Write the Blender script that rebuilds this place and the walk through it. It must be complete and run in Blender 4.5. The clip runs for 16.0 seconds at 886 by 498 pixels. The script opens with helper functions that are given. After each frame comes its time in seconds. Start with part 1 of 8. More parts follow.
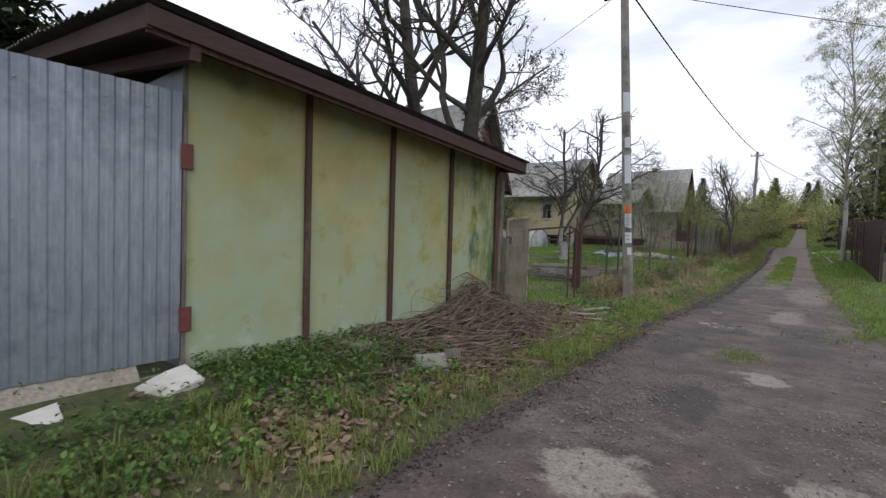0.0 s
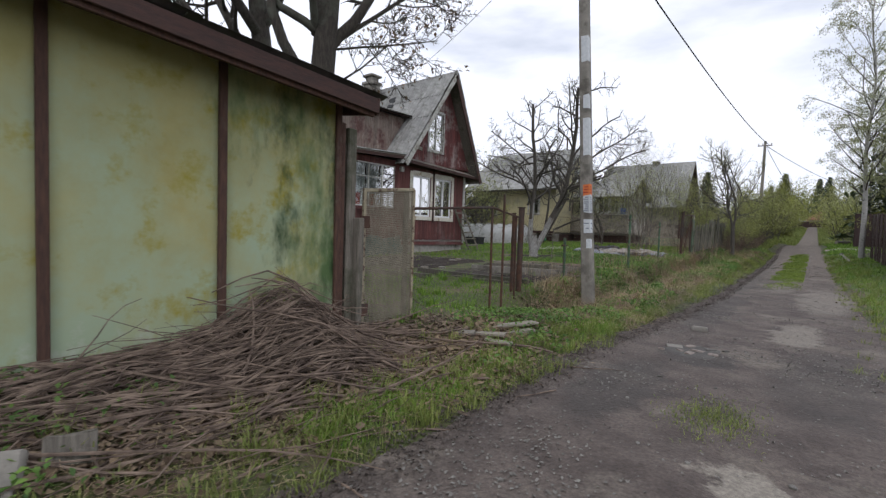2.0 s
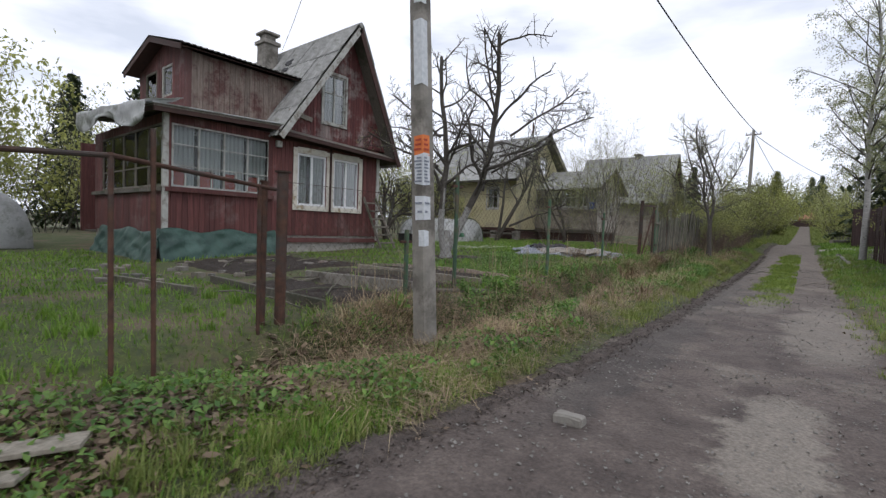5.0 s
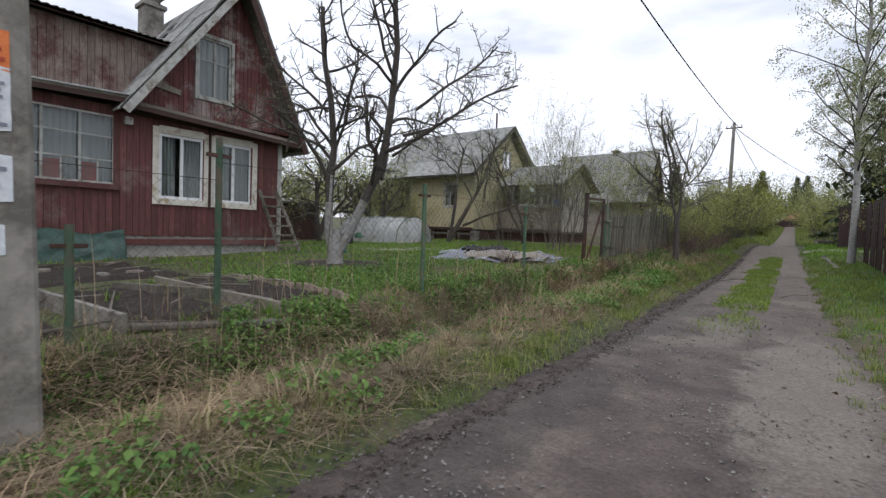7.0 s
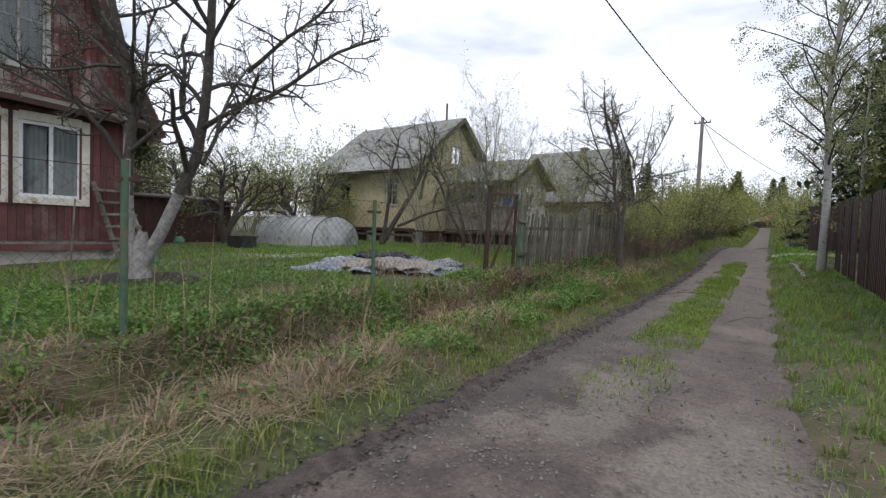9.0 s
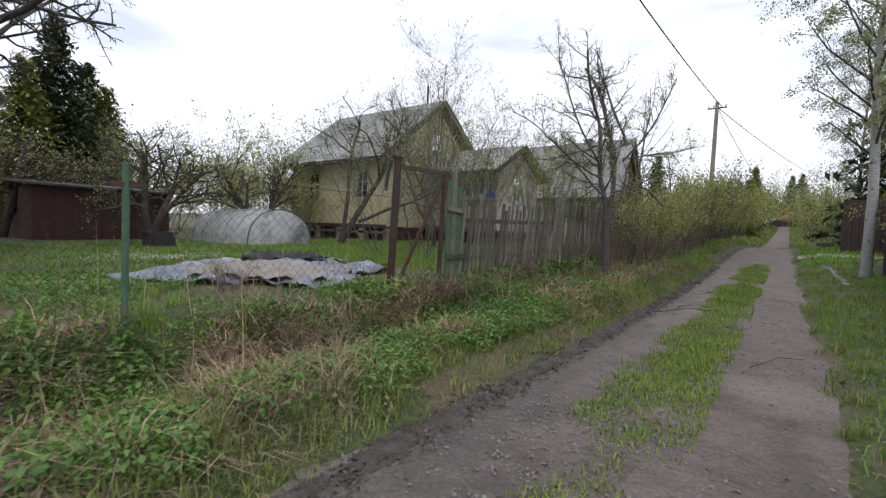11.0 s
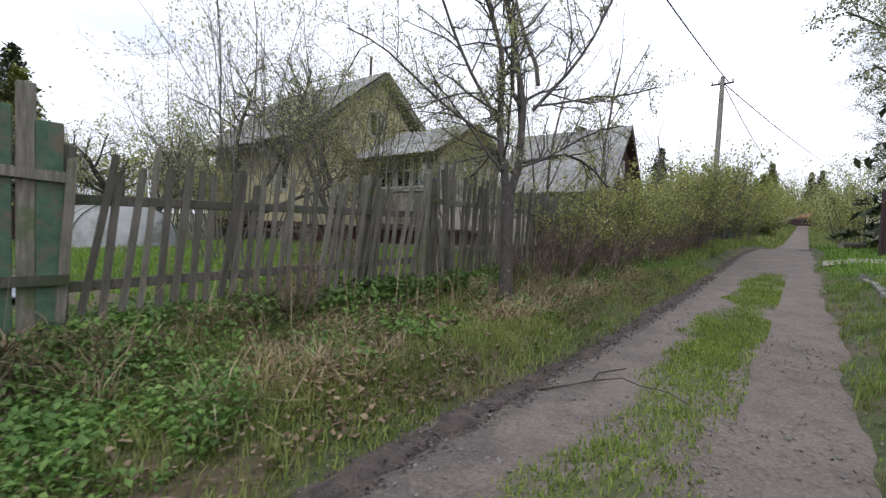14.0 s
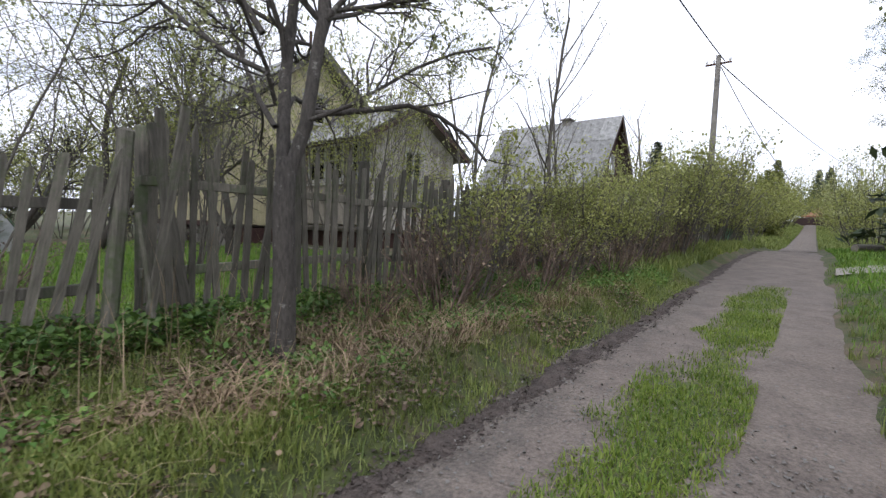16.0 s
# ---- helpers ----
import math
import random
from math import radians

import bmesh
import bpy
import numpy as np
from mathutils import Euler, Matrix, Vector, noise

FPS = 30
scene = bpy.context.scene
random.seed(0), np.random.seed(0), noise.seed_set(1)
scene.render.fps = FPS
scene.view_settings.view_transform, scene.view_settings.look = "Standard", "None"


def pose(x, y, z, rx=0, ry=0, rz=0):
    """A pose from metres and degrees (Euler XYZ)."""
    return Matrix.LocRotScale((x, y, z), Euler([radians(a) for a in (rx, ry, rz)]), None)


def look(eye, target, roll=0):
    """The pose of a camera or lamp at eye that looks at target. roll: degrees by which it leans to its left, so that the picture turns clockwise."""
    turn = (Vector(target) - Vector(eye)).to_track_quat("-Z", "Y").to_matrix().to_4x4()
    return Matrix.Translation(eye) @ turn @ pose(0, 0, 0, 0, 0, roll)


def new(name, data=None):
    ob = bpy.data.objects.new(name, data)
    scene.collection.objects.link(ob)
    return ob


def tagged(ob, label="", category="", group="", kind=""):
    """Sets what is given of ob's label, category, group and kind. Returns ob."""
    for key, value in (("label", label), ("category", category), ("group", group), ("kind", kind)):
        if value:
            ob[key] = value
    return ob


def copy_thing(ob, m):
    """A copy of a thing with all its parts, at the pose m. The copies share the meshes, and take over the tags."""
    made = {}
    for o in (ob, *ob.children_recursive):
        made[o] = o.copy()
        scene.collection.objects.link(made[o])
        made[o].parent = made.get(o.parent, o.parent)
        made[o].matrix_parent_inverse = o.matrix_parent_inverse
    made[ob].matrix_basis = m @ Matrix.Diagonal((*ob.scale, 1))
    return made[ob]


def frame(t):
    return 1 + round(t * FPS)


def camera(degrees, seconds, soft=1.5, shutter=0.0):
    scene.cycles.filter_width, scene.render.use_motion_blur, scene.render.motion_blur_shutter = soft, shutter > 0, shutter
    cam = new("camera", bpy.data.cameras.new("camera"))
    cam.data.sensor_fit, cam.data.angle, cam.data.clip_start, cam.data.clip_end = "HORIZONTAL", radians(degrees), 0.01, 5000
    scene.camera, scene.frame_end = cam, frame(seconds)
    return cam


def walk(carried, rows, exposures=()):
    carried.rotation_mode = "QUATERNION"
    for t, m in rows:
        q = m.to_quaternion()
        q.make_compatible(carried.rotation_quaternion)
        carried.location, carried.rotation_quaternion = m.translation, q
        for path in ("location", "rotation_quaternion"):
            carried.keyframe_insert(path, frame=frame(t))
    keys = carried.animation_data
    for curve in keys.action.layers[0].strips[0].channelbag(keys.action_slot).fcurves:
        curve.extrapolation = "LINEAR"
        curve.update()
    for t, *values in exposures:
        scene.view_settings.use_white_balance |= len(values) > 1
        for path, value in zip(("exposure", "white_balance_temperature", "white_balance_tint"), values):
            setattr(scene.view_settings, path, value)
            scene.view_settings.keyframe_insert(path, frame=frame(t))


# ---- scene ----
cam = camera(87.0, 16.0, 1.3, 0.15)
METRES, EYE, TILT, LEAN, TURN = 24.0, 1.42, 0.0, 0.0, 39.0
ROWS = [
    (0.0, 0.0, 0.0, 0.0, 0.07, -2.11, -1.9),
    (0.5, 0.0186, 0.0245, -0.0012, 0.31, -2.04, -1.86),
    (1.0, 0.0371, 0.0517, -0.0034, 0.57, -2.13, -1.87),
    (1.5, 0.0566, 0.0766, -0.005, 0.79, -2.1, -1.87),
    (2.0, 0.0765, 0.1033, -0.0067, 0.9, -2.23, -1.87),
    (2.5, 0.0973, 0.1282, -0.0079, 1.0, -2.14, -1.86),
    (3.0, 0.1152, 0.1541, -0.0086, 0.96, -2.21, -1.95),
    (3.5, 0.1335, 0.1774, -0.0085, 1.05, -2.18, -1.94),
    (6.0, 0.2263, 0.3004, -0.0089, -0.42, -2.27, -2.03),
    (6.5, 0.2475, 0.3255, -0.0086, -0.63, -2.15, -1.97),
    (7.0, 0.2702, 0.3494, -0.0076, -0.8, -2.18, -1.96),
    (7.5, 0.2929, 0.3729, -0.0069, -1.09, -2.17, -1.96),
    (8.0, 0.3163, 0.3955, -0.0051, -1.93, -2.16, -1.99),
    (8.5, 0.3373, 0.4194, -0.0041, -2.34, -2.1, -2.02),
    (9.0, 0.3577, 0.4408, -0.0025, -2.62, -2.1, -2.04),
    (11.5, 0.4404, 0.5669, -0.0037, -0.69, -2.25, -2.17),
    (12.0, 0.4576, 0.591, -0.0038, -0.32, -2.18, -2.13),
    (12.5, 0.4759, 0.6173, -0.0039, -0.12, -2.27, -2.1),
    (13.0, 0.496, 0.6404, -0.0023, 0.04, -2.21, -2.04),
    (13.5, 0.5149, 0.6649, -0.002, 0.11, -2.3, -2.07),
    (14.0, 0.5337, 0.6891, -0.0017, 0.25, -2.37, -2.12),
    (14.5, 0.5532, 0.715, -0.001, 0.36, -2.48, -2.17),
    (15.0, 0.572, 0.7395, 0.0006, 0.54, -2.44, -2.15),
    (15.5, 0.5914, 0.7645, 0.0017, 0.67, -2.47, -2.12),
    (16.0, 0.6093, 0.7893, 0.0019, 0.79, -2.43, -2.07),
]
walk(cam, [(t, pose(0, 0, EYE, TILT, LEAN, TURN) @ pose(METRES * x, METRES * y, METRES * z, 90 + pitch, roll, yaw)) for t, x, y, z, yaw, pitch, roll in ROWS],
     ((0, 0.0, 6450, 11), (3.7, 0.02, 6450, 11), (7, 0.09, 6400, 11), (9, 0.12, 6400, 11), (12, 0.26, 6350, 13), (16, 0.5, 6250, 13)))

# ---- world and sun: a bright overcast sky ----
SUN_UP, SUN_ROT = radians(48), radians(150)
world = bpy.data.worlds.new("overcast")
scene.world = world
world.use_nodes = True
wn = world.node_tree
wn.nodes.clear()
w_out, w_bg = wn.nodes.new("ShaderNodeOutputWorld"), wn.nodes.new("ShaderNodeBackground")
w_sky, w_mix = wn.nodes.new("ShaderNodeTexSky"), wn.nodes.new("ShaderNodeMix")
w_co, w_map, w_noise, w_ramp = (wn.nodes.new("ShaderNode" + k) for k in ("TexCoord", "Mapping", "TexNoise", "ValToRGB"))
w_sky.sky_type, w_sky.sun_disc, w_sky.sun_elevation, w_sky.sun_rotation = "NISHITA", False, SUN_UP, SUN_ROT
w_mix.data_type = "RGBA"
w_map.inputs["Scale"].default_value = (1.6, 1.6, 5.5)
w_noise.inputs["Scale"].default_value, w_noise.inputs["Detail"].default_value = 1.7, 6
w_ramp.color_ramp.elements[0].position, w_ramp.color_ramp.elements[1].position = 0.27, 0.43
w_ramp.color_ramp.elements[0].color = (0.62, 0.62, 0.62, 1)
w_mix.inputs["B"].default_value = (10.1, 10.5, 11.6, 1)
w_bg.inputs["Strength"].default_value = 0.1
for a, b in ((w_co.outputs["Generated"], w_map.inputs["Vector"]), (w_map.outputs[0], w_noise.inputs["Vector"]),
             (w_noise.outputs["Fac"], w_ramp.inputs["Fac"]), (w_ramp.outputs["Color"], w_mix.inputs["Factor"]),
             (w_sky.outputs[0], w_mix.inputs["A"]), (w_mix.outputs["Result"], w_bg.inputs["Color"]), (w_bg.outputs[0], w_out.inputs[0])):
    wn.links.new(a, b)
sun = new("sun", bpy.data.lights.new("sun", "SUN"))
sun.data.energy, sun.data.angle, sun.data.color = 0.7, radians(14), (1.0, 0.97, 0.94)
sun.matrix_basis = look((0, 0, 30), (math.sin(SUN_ROT) * -20, math.cos(SUN_ROT) * -20, 30 - 20 * math.tan(SUN_UP)))


# ---- materials ----
def material(name, c1, c2, scale=6.0, rough=0.85, bump=0.3, stretch=(1, 1, 1), metal=0.0, c3=None, scale3=1.3, cut3=(0.5, 0.62), rand=0.0, fine=None, depth=0.01):
    """Two-tone grain, a third colour in larger patches, fine relief, and a random tint from object to object."""
    m = bpy.data.materials.new(name)
    m.use_nodes = True
    n, l = m.node_tree.nodes, m.node_tree.links
    bsdf = n["Principled BSDF"]
    bsdf.inputs["Metallic"].default_value = metal
    co, mp = n.new("ShaderNodeTexCoord"), n.new("ShaderNodeMapping")
    mp.inputs["Scale"].default_value = stretch
    l.new(co.outputs["Object"], mp.inputs["Vector"])
    grain = n.new("ShaderNodeTexNoise")
    grain.inputs["Scale"].default_value, grain.inputs["Detail"].default_value, grain.inputs["Roughness"].default_value = scale, 8, 0.65
    l.new(mp.outputs[0], grain.inputs["Vector"])
    ramp = n.new("ShaderNodeValToRGB")
    ramp.color_ramp.elements[0].position, ramp.color_ramp.elements[1].position = 0.36, 0.64
    ramp.color_ramp.elements[0].color, ramp.color_ramp.elements[1].color = (*c1, 1), (*c2, 1)
    l.new(grain.outputs["Fac"], ramp.inputs["Fac"])
    colour = ramp.outputs["Color"]
    if c3:
        big = n.new("ShaderNodeTexNoise")
        big.inputs["Scale"].default_value, big.inputs["Detail"].default_value, big.inputs["Roughness"].default_value = scale3, 7, 0.7
        l.new(mp.outputs[0] if stretch[2] < 0.5 else co.outputs["Object"], big.inputs["Vector"])
        cut = n.new("ShaderNodeMapRange")
        cut.inputs["From Min"].default_value, cut.inputs["From Max"].default_value = cut3
        l.new(big.outputs["Fac"], cut.inputs["Value"])
        mix = n.new("ShaderNodeMix")
        mix.data_type = "RGBA"
        l.new(cut.outputs[0], mix.inputs["Factor"])
        l.new(colour, mix.inputs["A"])
        mix.inputs["B"].default_value = (*c3, 1)
        colour = mix.outputs["Result"]
    if rand:
        info, hsv, rng = n.new("ShaderNodeObjectInfo"), n.new("ShaderNodeHueSaturation"), n.new("ShaderNodeMapRange")
        rng.inputs["To Min"].default_value, rng.inputs["To Max"].default_value = 1 - rand, 1 + rand
        l.new(info.outputs["Random"], rng.inputs["Value"])
        l.new(rng.outputs[0], hsv.inputs["Value"])
        l.new(colour, hsv.inputs["Color"])
        colour = hsv.outputs["Color"]
    l.new(colour, bsdf.inputs["Base Color"])
    rr = n.new("ShaderNodeMapRange")
    rr.inputs["To Min"].default_value, rr.inputs["To Max"].default_value = max(0.05, rough - 0.12), min(1, rough + 0.12)
    l.new(grain.outputs["Fac"], rr.inputs["Value"])
    l.new(rr.outputs[0], bsdf.inputs["Roughness"])
    if bump:
        bp = n.new("ShaderNodeBump")
        bp.inputs["Strength"].default_value, bp.inputs["Distance"].default_value = bump, depth
        src = grain.outputs["Fac"]
        if fine:
            fn = n.new("ShaderNodeTexNoise")
            fn.inputs["Scale"].default_value, fn.inputs["Detail"].default_value = fine, 4
            l.new(co.outputs["Object"], fn.inputs["Vector"])
            src = fn.outputs["Fac"]
        l.new(src, bp.inputs["Height"])
        l.new(bp.outputs[0], bsdf.inputs["Normal"])
    return m


def leafy(name, c1, c2, rough=0.6, through_light=0.35, spread=1.0):
    """Leaves and blades: colour varies from piece to piece, some light comes through."""
    m = bpy.data.materials.new(name)
    m.use_nodes = True
    n, l = m.node_tree.nodes, m.node_tree.links
    bsdf = n["Principled BSDF"]
    geo, ramp, co, big, mix = (n.new("ShaderNode" + k) for k in ("NewGeometry", "ValToRGB", "TexCoord", "TexNoise", "Mix"))
    ramp.color_ramp.elements[0].color, ramp.color_ramp.elements[1].color = (*c1, 1), (*c2, 1)
    l.new(geo.outputs["Random Per Island"], ramp.inputs["Fac"])
    big.inputs["Scale"].default_value, big.inputs["Detail"].default_value = 1.1, 3
    l.new(co.outputs["Object"], big.inputs["Vector"])
    mix.data_type, mix.blend_type = "RGBA", "MULTIPLY"
    mix.inputs["Factor"].default_value = 0.7
    l.new(ramp.outputs["Color"], mix.inputs["A"])
    tone = n.new("ShaderNodeValToRGB")
    tone.color_ramp.elements[0].position, tone.color_ramp.elements[1].position = 0.3, 0.7
    tone.color_ramp.elements[0].color, tone.color_ramp.elements[1].color = (0.6, 0.62, 0.6, 1), (1.25, 1.2, 1.0, 1)
    l.new(big.outputs["Fac"], tone.inputs["Fac"])
    l.new(tone.outputs["Color"], mix.inputs["B"])
    l.new(mix.outputs["Result"], bsdf.inputs["Base Color"])
    bsdf.inputs["Roughness"].default_value = rough
    if through_light:
        tr, add, out = n.new("ShaderNodeBsdfTranslucent"), n.new("ShaderNodeMixShader"), n["Material Output"]
        l.new(mix.outputs["Result"], tr.inputs["Color"])
        add.inputs["Fac"].default_value = through_light
        l.new(bsdf.outputs[0], add.inputs[1])
        l.new(tr.outputs[0], add.inputs[2])
        l.new(add.outputs[0], out.inputs["Surface"])
    return m


def glass_pane(name, tint, rough=0.02):
    """Thin clear glass: what lies behind shows through, with a mirror gloss that grows at grazing angles."""
    m = bpy.data.materials.new(name)
    m.use_nodes = True
    n, l = m.node_tree.nodes, m.node_tree.links
    n.remove(n["Principled BSDF"])
    clear, gloss, fres, mix = (n.new("ShaderNode" + k) for k in ("BsdfTransparent", "BsdfGlossy", "Fresnel", "MixShader"))
    clear.inputs["Color"].default_value = (*tint, 1)
    gloss.inputs["Roughness"].default_value = rough
    fres.inputs["IOR"].default_value = 1.47
    for a, b in ((fres.outputs[0], mix.inputs["Fac"]), (clear.outputs[0], mix.inputs[1]), (gloss.outputs[0], mix.inputs[2]), (mix.outputs[0], n["Material Output"].inputs["Surface"])):
        l.new(a, b)
    return m


def lets_light_through(m, amount):
    """Adds translucency to a thin film."""
    n, l = m.node_tree.nodes, m.node_tree.links
    bsdf = n["Principled BSDF"]
    tr, mix = n.new("ShaderNodeBsdfTranslucent"), n.new("ShaderNodeMixShader")
    l.new(bsdf.inputs["Base Color"].links[0].from_socket, tr.inputs["Color"])
    mix.inputs["Fac"].default_value = amount
    l.new(bsdf.outputs[0], mix.inputs[1])
    l.new(tr.outputs[0], mix.inputs[2])
    l.new(mix.outputs[0], n["Material Output"].inputs["Surface"])
    return m


# ---- shape helpers ----
def box(bm, x0, x1, y0, y1, z0, z1, m=None, bevel=0.0):
    """An upright box between two corners, placed by m."""
    vs = [bm.verts.new(Vector(p)) for p in ((x0, y0, z0), (x1, y0, z0), (x1, y1, z0), (x0, y1, z0), (x0, y0, z1), (x1, y0, z1), (x1, y1, z1), (x0, y1, z1))]
    fs = [bm.faces.new([vs[i] for i in f]) for f in ((3, 2, 1, 0), (4, 5, 6, 7), (0, 1, 5, 4), (1, 2, 6, 5), (2, 3, 7, 6), (3, 0, 4, 7))]
    if bevel:
        r = bmesh.ops.bevel(bm, geom=list({e for f in fs for e in f.edges}), offset=bevel, segments=1, affect="EDGES")
        vs = list({v for f in r["faces"] for v in f.verts} | {v for v in vs if v.is_valid})
    if m is not None:
        for v in vs:
            v.co = m @ v.co
    return vs


def beam(bm, a, b, w, h, roll=0.0, bevel=0.0):
    """A squared timber from a to b, w wide and h deep."""
    a, b = Vector(a), Vector(b)
    d = b - a
    q = d.to_track_quat("Z", "Y").to_matrix().to_4x4()
    return box(bm, -w / 2, w / 2, -h / 2, h / 2, 0, d.length, Matrix.Translation(a) @ q @ Matrix.Rotation(roll, 4, "Z"), bevel)


def tube(bm, pts, radii, sides=8, cap=True):
    """A round tapered tube through points."""
    pts = [Vector(p) for p in pts]
    rings = []
    for i, p in enumerate(pts):
        d = (pts[min(i + 1, len(pts) - 1)] - pts[max(i - 1, 0)]).normalized()
        s = d.orthogonal().normalized() if i == 0 else (rings_s - d * rings_s.dot(d)).normalized()
        rings_s = s
        t = d.cross(s)
        r = radii[i] if hasattr(radii, "__len__") else radii
        rings.append([bm.verts.new(p + (s * math.cos(k * math.tau / sides) + t * math.sin(k * math.tau / sides)) * r) for k in range(sides)])
    for r0, r1 in zip(rings, rings[1:]):
        for k in range(sides):
            bm.faces.new((r0[k], r0[(k + 1) % sides], r1[(k + 1) % sides], r1[k]))
    if cap and sides > 2:
        bm.faces.new(rings[0][::-1])
        bm.faces.new(rings[-1])


def mesh_of(name, bm, mat_):
    me = bpy.data.meshes.new(name)
    bm.normal_update()
    bm.to_mesh(me)
    bm.free()
    me.materials.append(mat_)
    return me


def part(name, bm, mat_, parent=None, label="", smooth=False):
    me = mesh_of(name, bm, mat_)
    if smooth:
        me.polygons.foreach_set("use_smooth", [True] * len(me.polygons))
    ob = new(name, me)
    if parent:
        ob.parent = parent
    if label:
        ob["label"] = label
    return ob


def raw(name, verts, faces, mat_, parent=None, smooth=False):
    me = bpy.data.meshes.new(name)
    me.from_pydata(verts, [], faces)
    me.materials.append(mat_)
    if smooth:
        me.polygons.foreach_set("use_smooth", [True] * len(me.polygons))
    ob = new(name, me)
    if parent:
        ob.parent = parent
    return ob


def thing(name, label, category, group="", at=(0, 0, 0), kind=""):
    ob = new(name)
    ob.location = at
    ob.empty_display_size = 0.1
    return tagged(ob, label, category, group, kind)


def boxes(*spans, bevel=0.0):
    bm = bmesh.new()
    for s in spans:
        box(bm, *s, bevel=bevel)
    return bm


def beams(*spans, bevel=0.0):
    bm = bmesh.new()
    for s in spans:
        beam(bm, *s, bevel=bevel)
    return bm


def tubes(*spans, sides=8):
    bm = bmesh.new()
    for pts, r in spans:
        tube(bm, pts, r, sides)
    return bm


# ---- the lie of the land ----
def bend(v, xs, ys):
    return np.interp(v, xs, ys)


def road_mid(y):
    return -0.0235 * y


def road_z(y):
    return bend(y, (-50, 10, 16, 20, 25, 30, 35, 41, 46, 55, 65, 100, 160, 260, 600), (0, 0, 0.08, 0.16, 0.24, 0.42, 0.64, 0.93, 1.02, 0.97, 1.1, 2.6, 6.0, 9.5, 14))


def ripple(x, y):
    return (np.sin(x * 2.1 + y * 0.9) + np.sin(y * 1.7 - x * 1.3 + 2) + np.sin(x * 4.7 + y * 3.9 + 1) * 0.5 + np.sin(x * 0.63 - y * 2.9) * 0.7) / 3.2


def smooth(v):
    v = np.clip(v, 0, 1)
    return v * v * (3 - 2 * v)


def right_edge(y):
    return bend(y, (-50, 7.5, 9.5, 16.5, 19.5, 23, 30, 40, 600), (2.6, 2.6, 0.8, 0.68, 0.53, 0.44, 0.38, 0.27, 0.3)) + 0.05 * np.sin(y * 1.1 + 2) + 0.03 * np.sin(y * 3.1)


def left_edge(y):
    return bend(y, (0, 5, 8, 10.5, 12, 16, 28, 35, 42), (-1.95, -1.95, -2.1, -1.9, -1.78, -1.7, -1.68, -1.78, -1.86)) + 0.06 * np.sin(y * 1.3) + 0.04 * np.sin(y * 3.7 + 1)


def ground_z(x, y):
    """Height of the ground: sunken road, a berm and a shallow ditch beside it, the step up to level yards."""
    x, y = np.asarray(x, float), np.asarray(y, float)
    u = x - road_mid(y)
    rz = road_z(y)
    yard = bend(y, (-50, 0, 6, 10, 13, 16, 18, 25, 32, 40, 46, 60, 100, 160, 260, 600), (0.3, 0.3, 0.27, 0.3, 0.42, 0.5, 0.58, 0.72, 0.84, 1.1, 1.15, 1.15, 3, 6.2, 9.7, 14.2))
    le, re_ = left_edge(y), right_edge(y)
    d = le - u
    plain = 0.05 * np.clip(d / 0.15, 0, 1) + np.maximum(yard - rz - 0.05, 0) * smooth(d / 1.75)
    berm = bend(y, (9, 11, 13, 16, 20, 24, 60), (0.06, 0.05, 0.13, 0.13, 0.17, 0.24, 0.22))
    hollow = bend(y, (8, 10, 11, 14, 16, 20, 21.5), (0.02, 0.13, 0.15, 0.15, 0.11, 0.12, 0))
    foot, run = bend(y, (20, 22), (1.38, 0.8)), bend(y, (20, 22), (0.6, 1.0))
    cut = berm * smooth(d / 0.5) - hollow * np.exp(-((d - 1.35) / 0.3) ** 2) + np.maximum(yard - rz - berm, 0) * smooth((d - foot) / run)
    m = bend(y, (7.5, 9.5), (0, 1))
    bank = plain * (1 - m) + cut * m
    verge = 0.06 * np.clip((u - re_) / 0.2, 0, 1) + 0.13 * np.clip((u - re_ - 0.2) / 0.7, 0, 1) * bend(y, (16, 22, 45, 60), (0.0, 1, 1, 0))
    inside = (u > le) & (u < re_)
    z = rz + np.where(u < le, bank, verge) + ripple(x, y) * 0.03 * np.clip(d * 2, 0, 1)
    return np.where(inside, rz - 0.06 * np.clip(np.minimum(u - le, re_ - u) / 0.15, 0, 1), z)


def gz(x, y):
    return float(ground_z(x, y))


def steps(*spans):
    out = []
    for a, b, d in spans:
        out += list(np.arange(a, b - 1e-6, d))
    return np.array(out + [spans[-1][1]])


def sheet(name, xs, ys, fn, mat_, parent=None):
    X, Y = np.meshgrid(xs, ys)
    Z = fn(X, Y)
    nx = len(xs)
    v = np.stack([X.ravel(), Y.ravel(), Z.ravel()], 1).tolist()
    i = (np.arange(len(ys) - 1)[:, None] * nx + np.arange(nx - 1)[None, :]).ravel()
    f = np.stack([i, i + 1, i + nx + 1, i + nx], 1).tolist()
    return raw(name, v, f, mat_, parent, smooth=True)

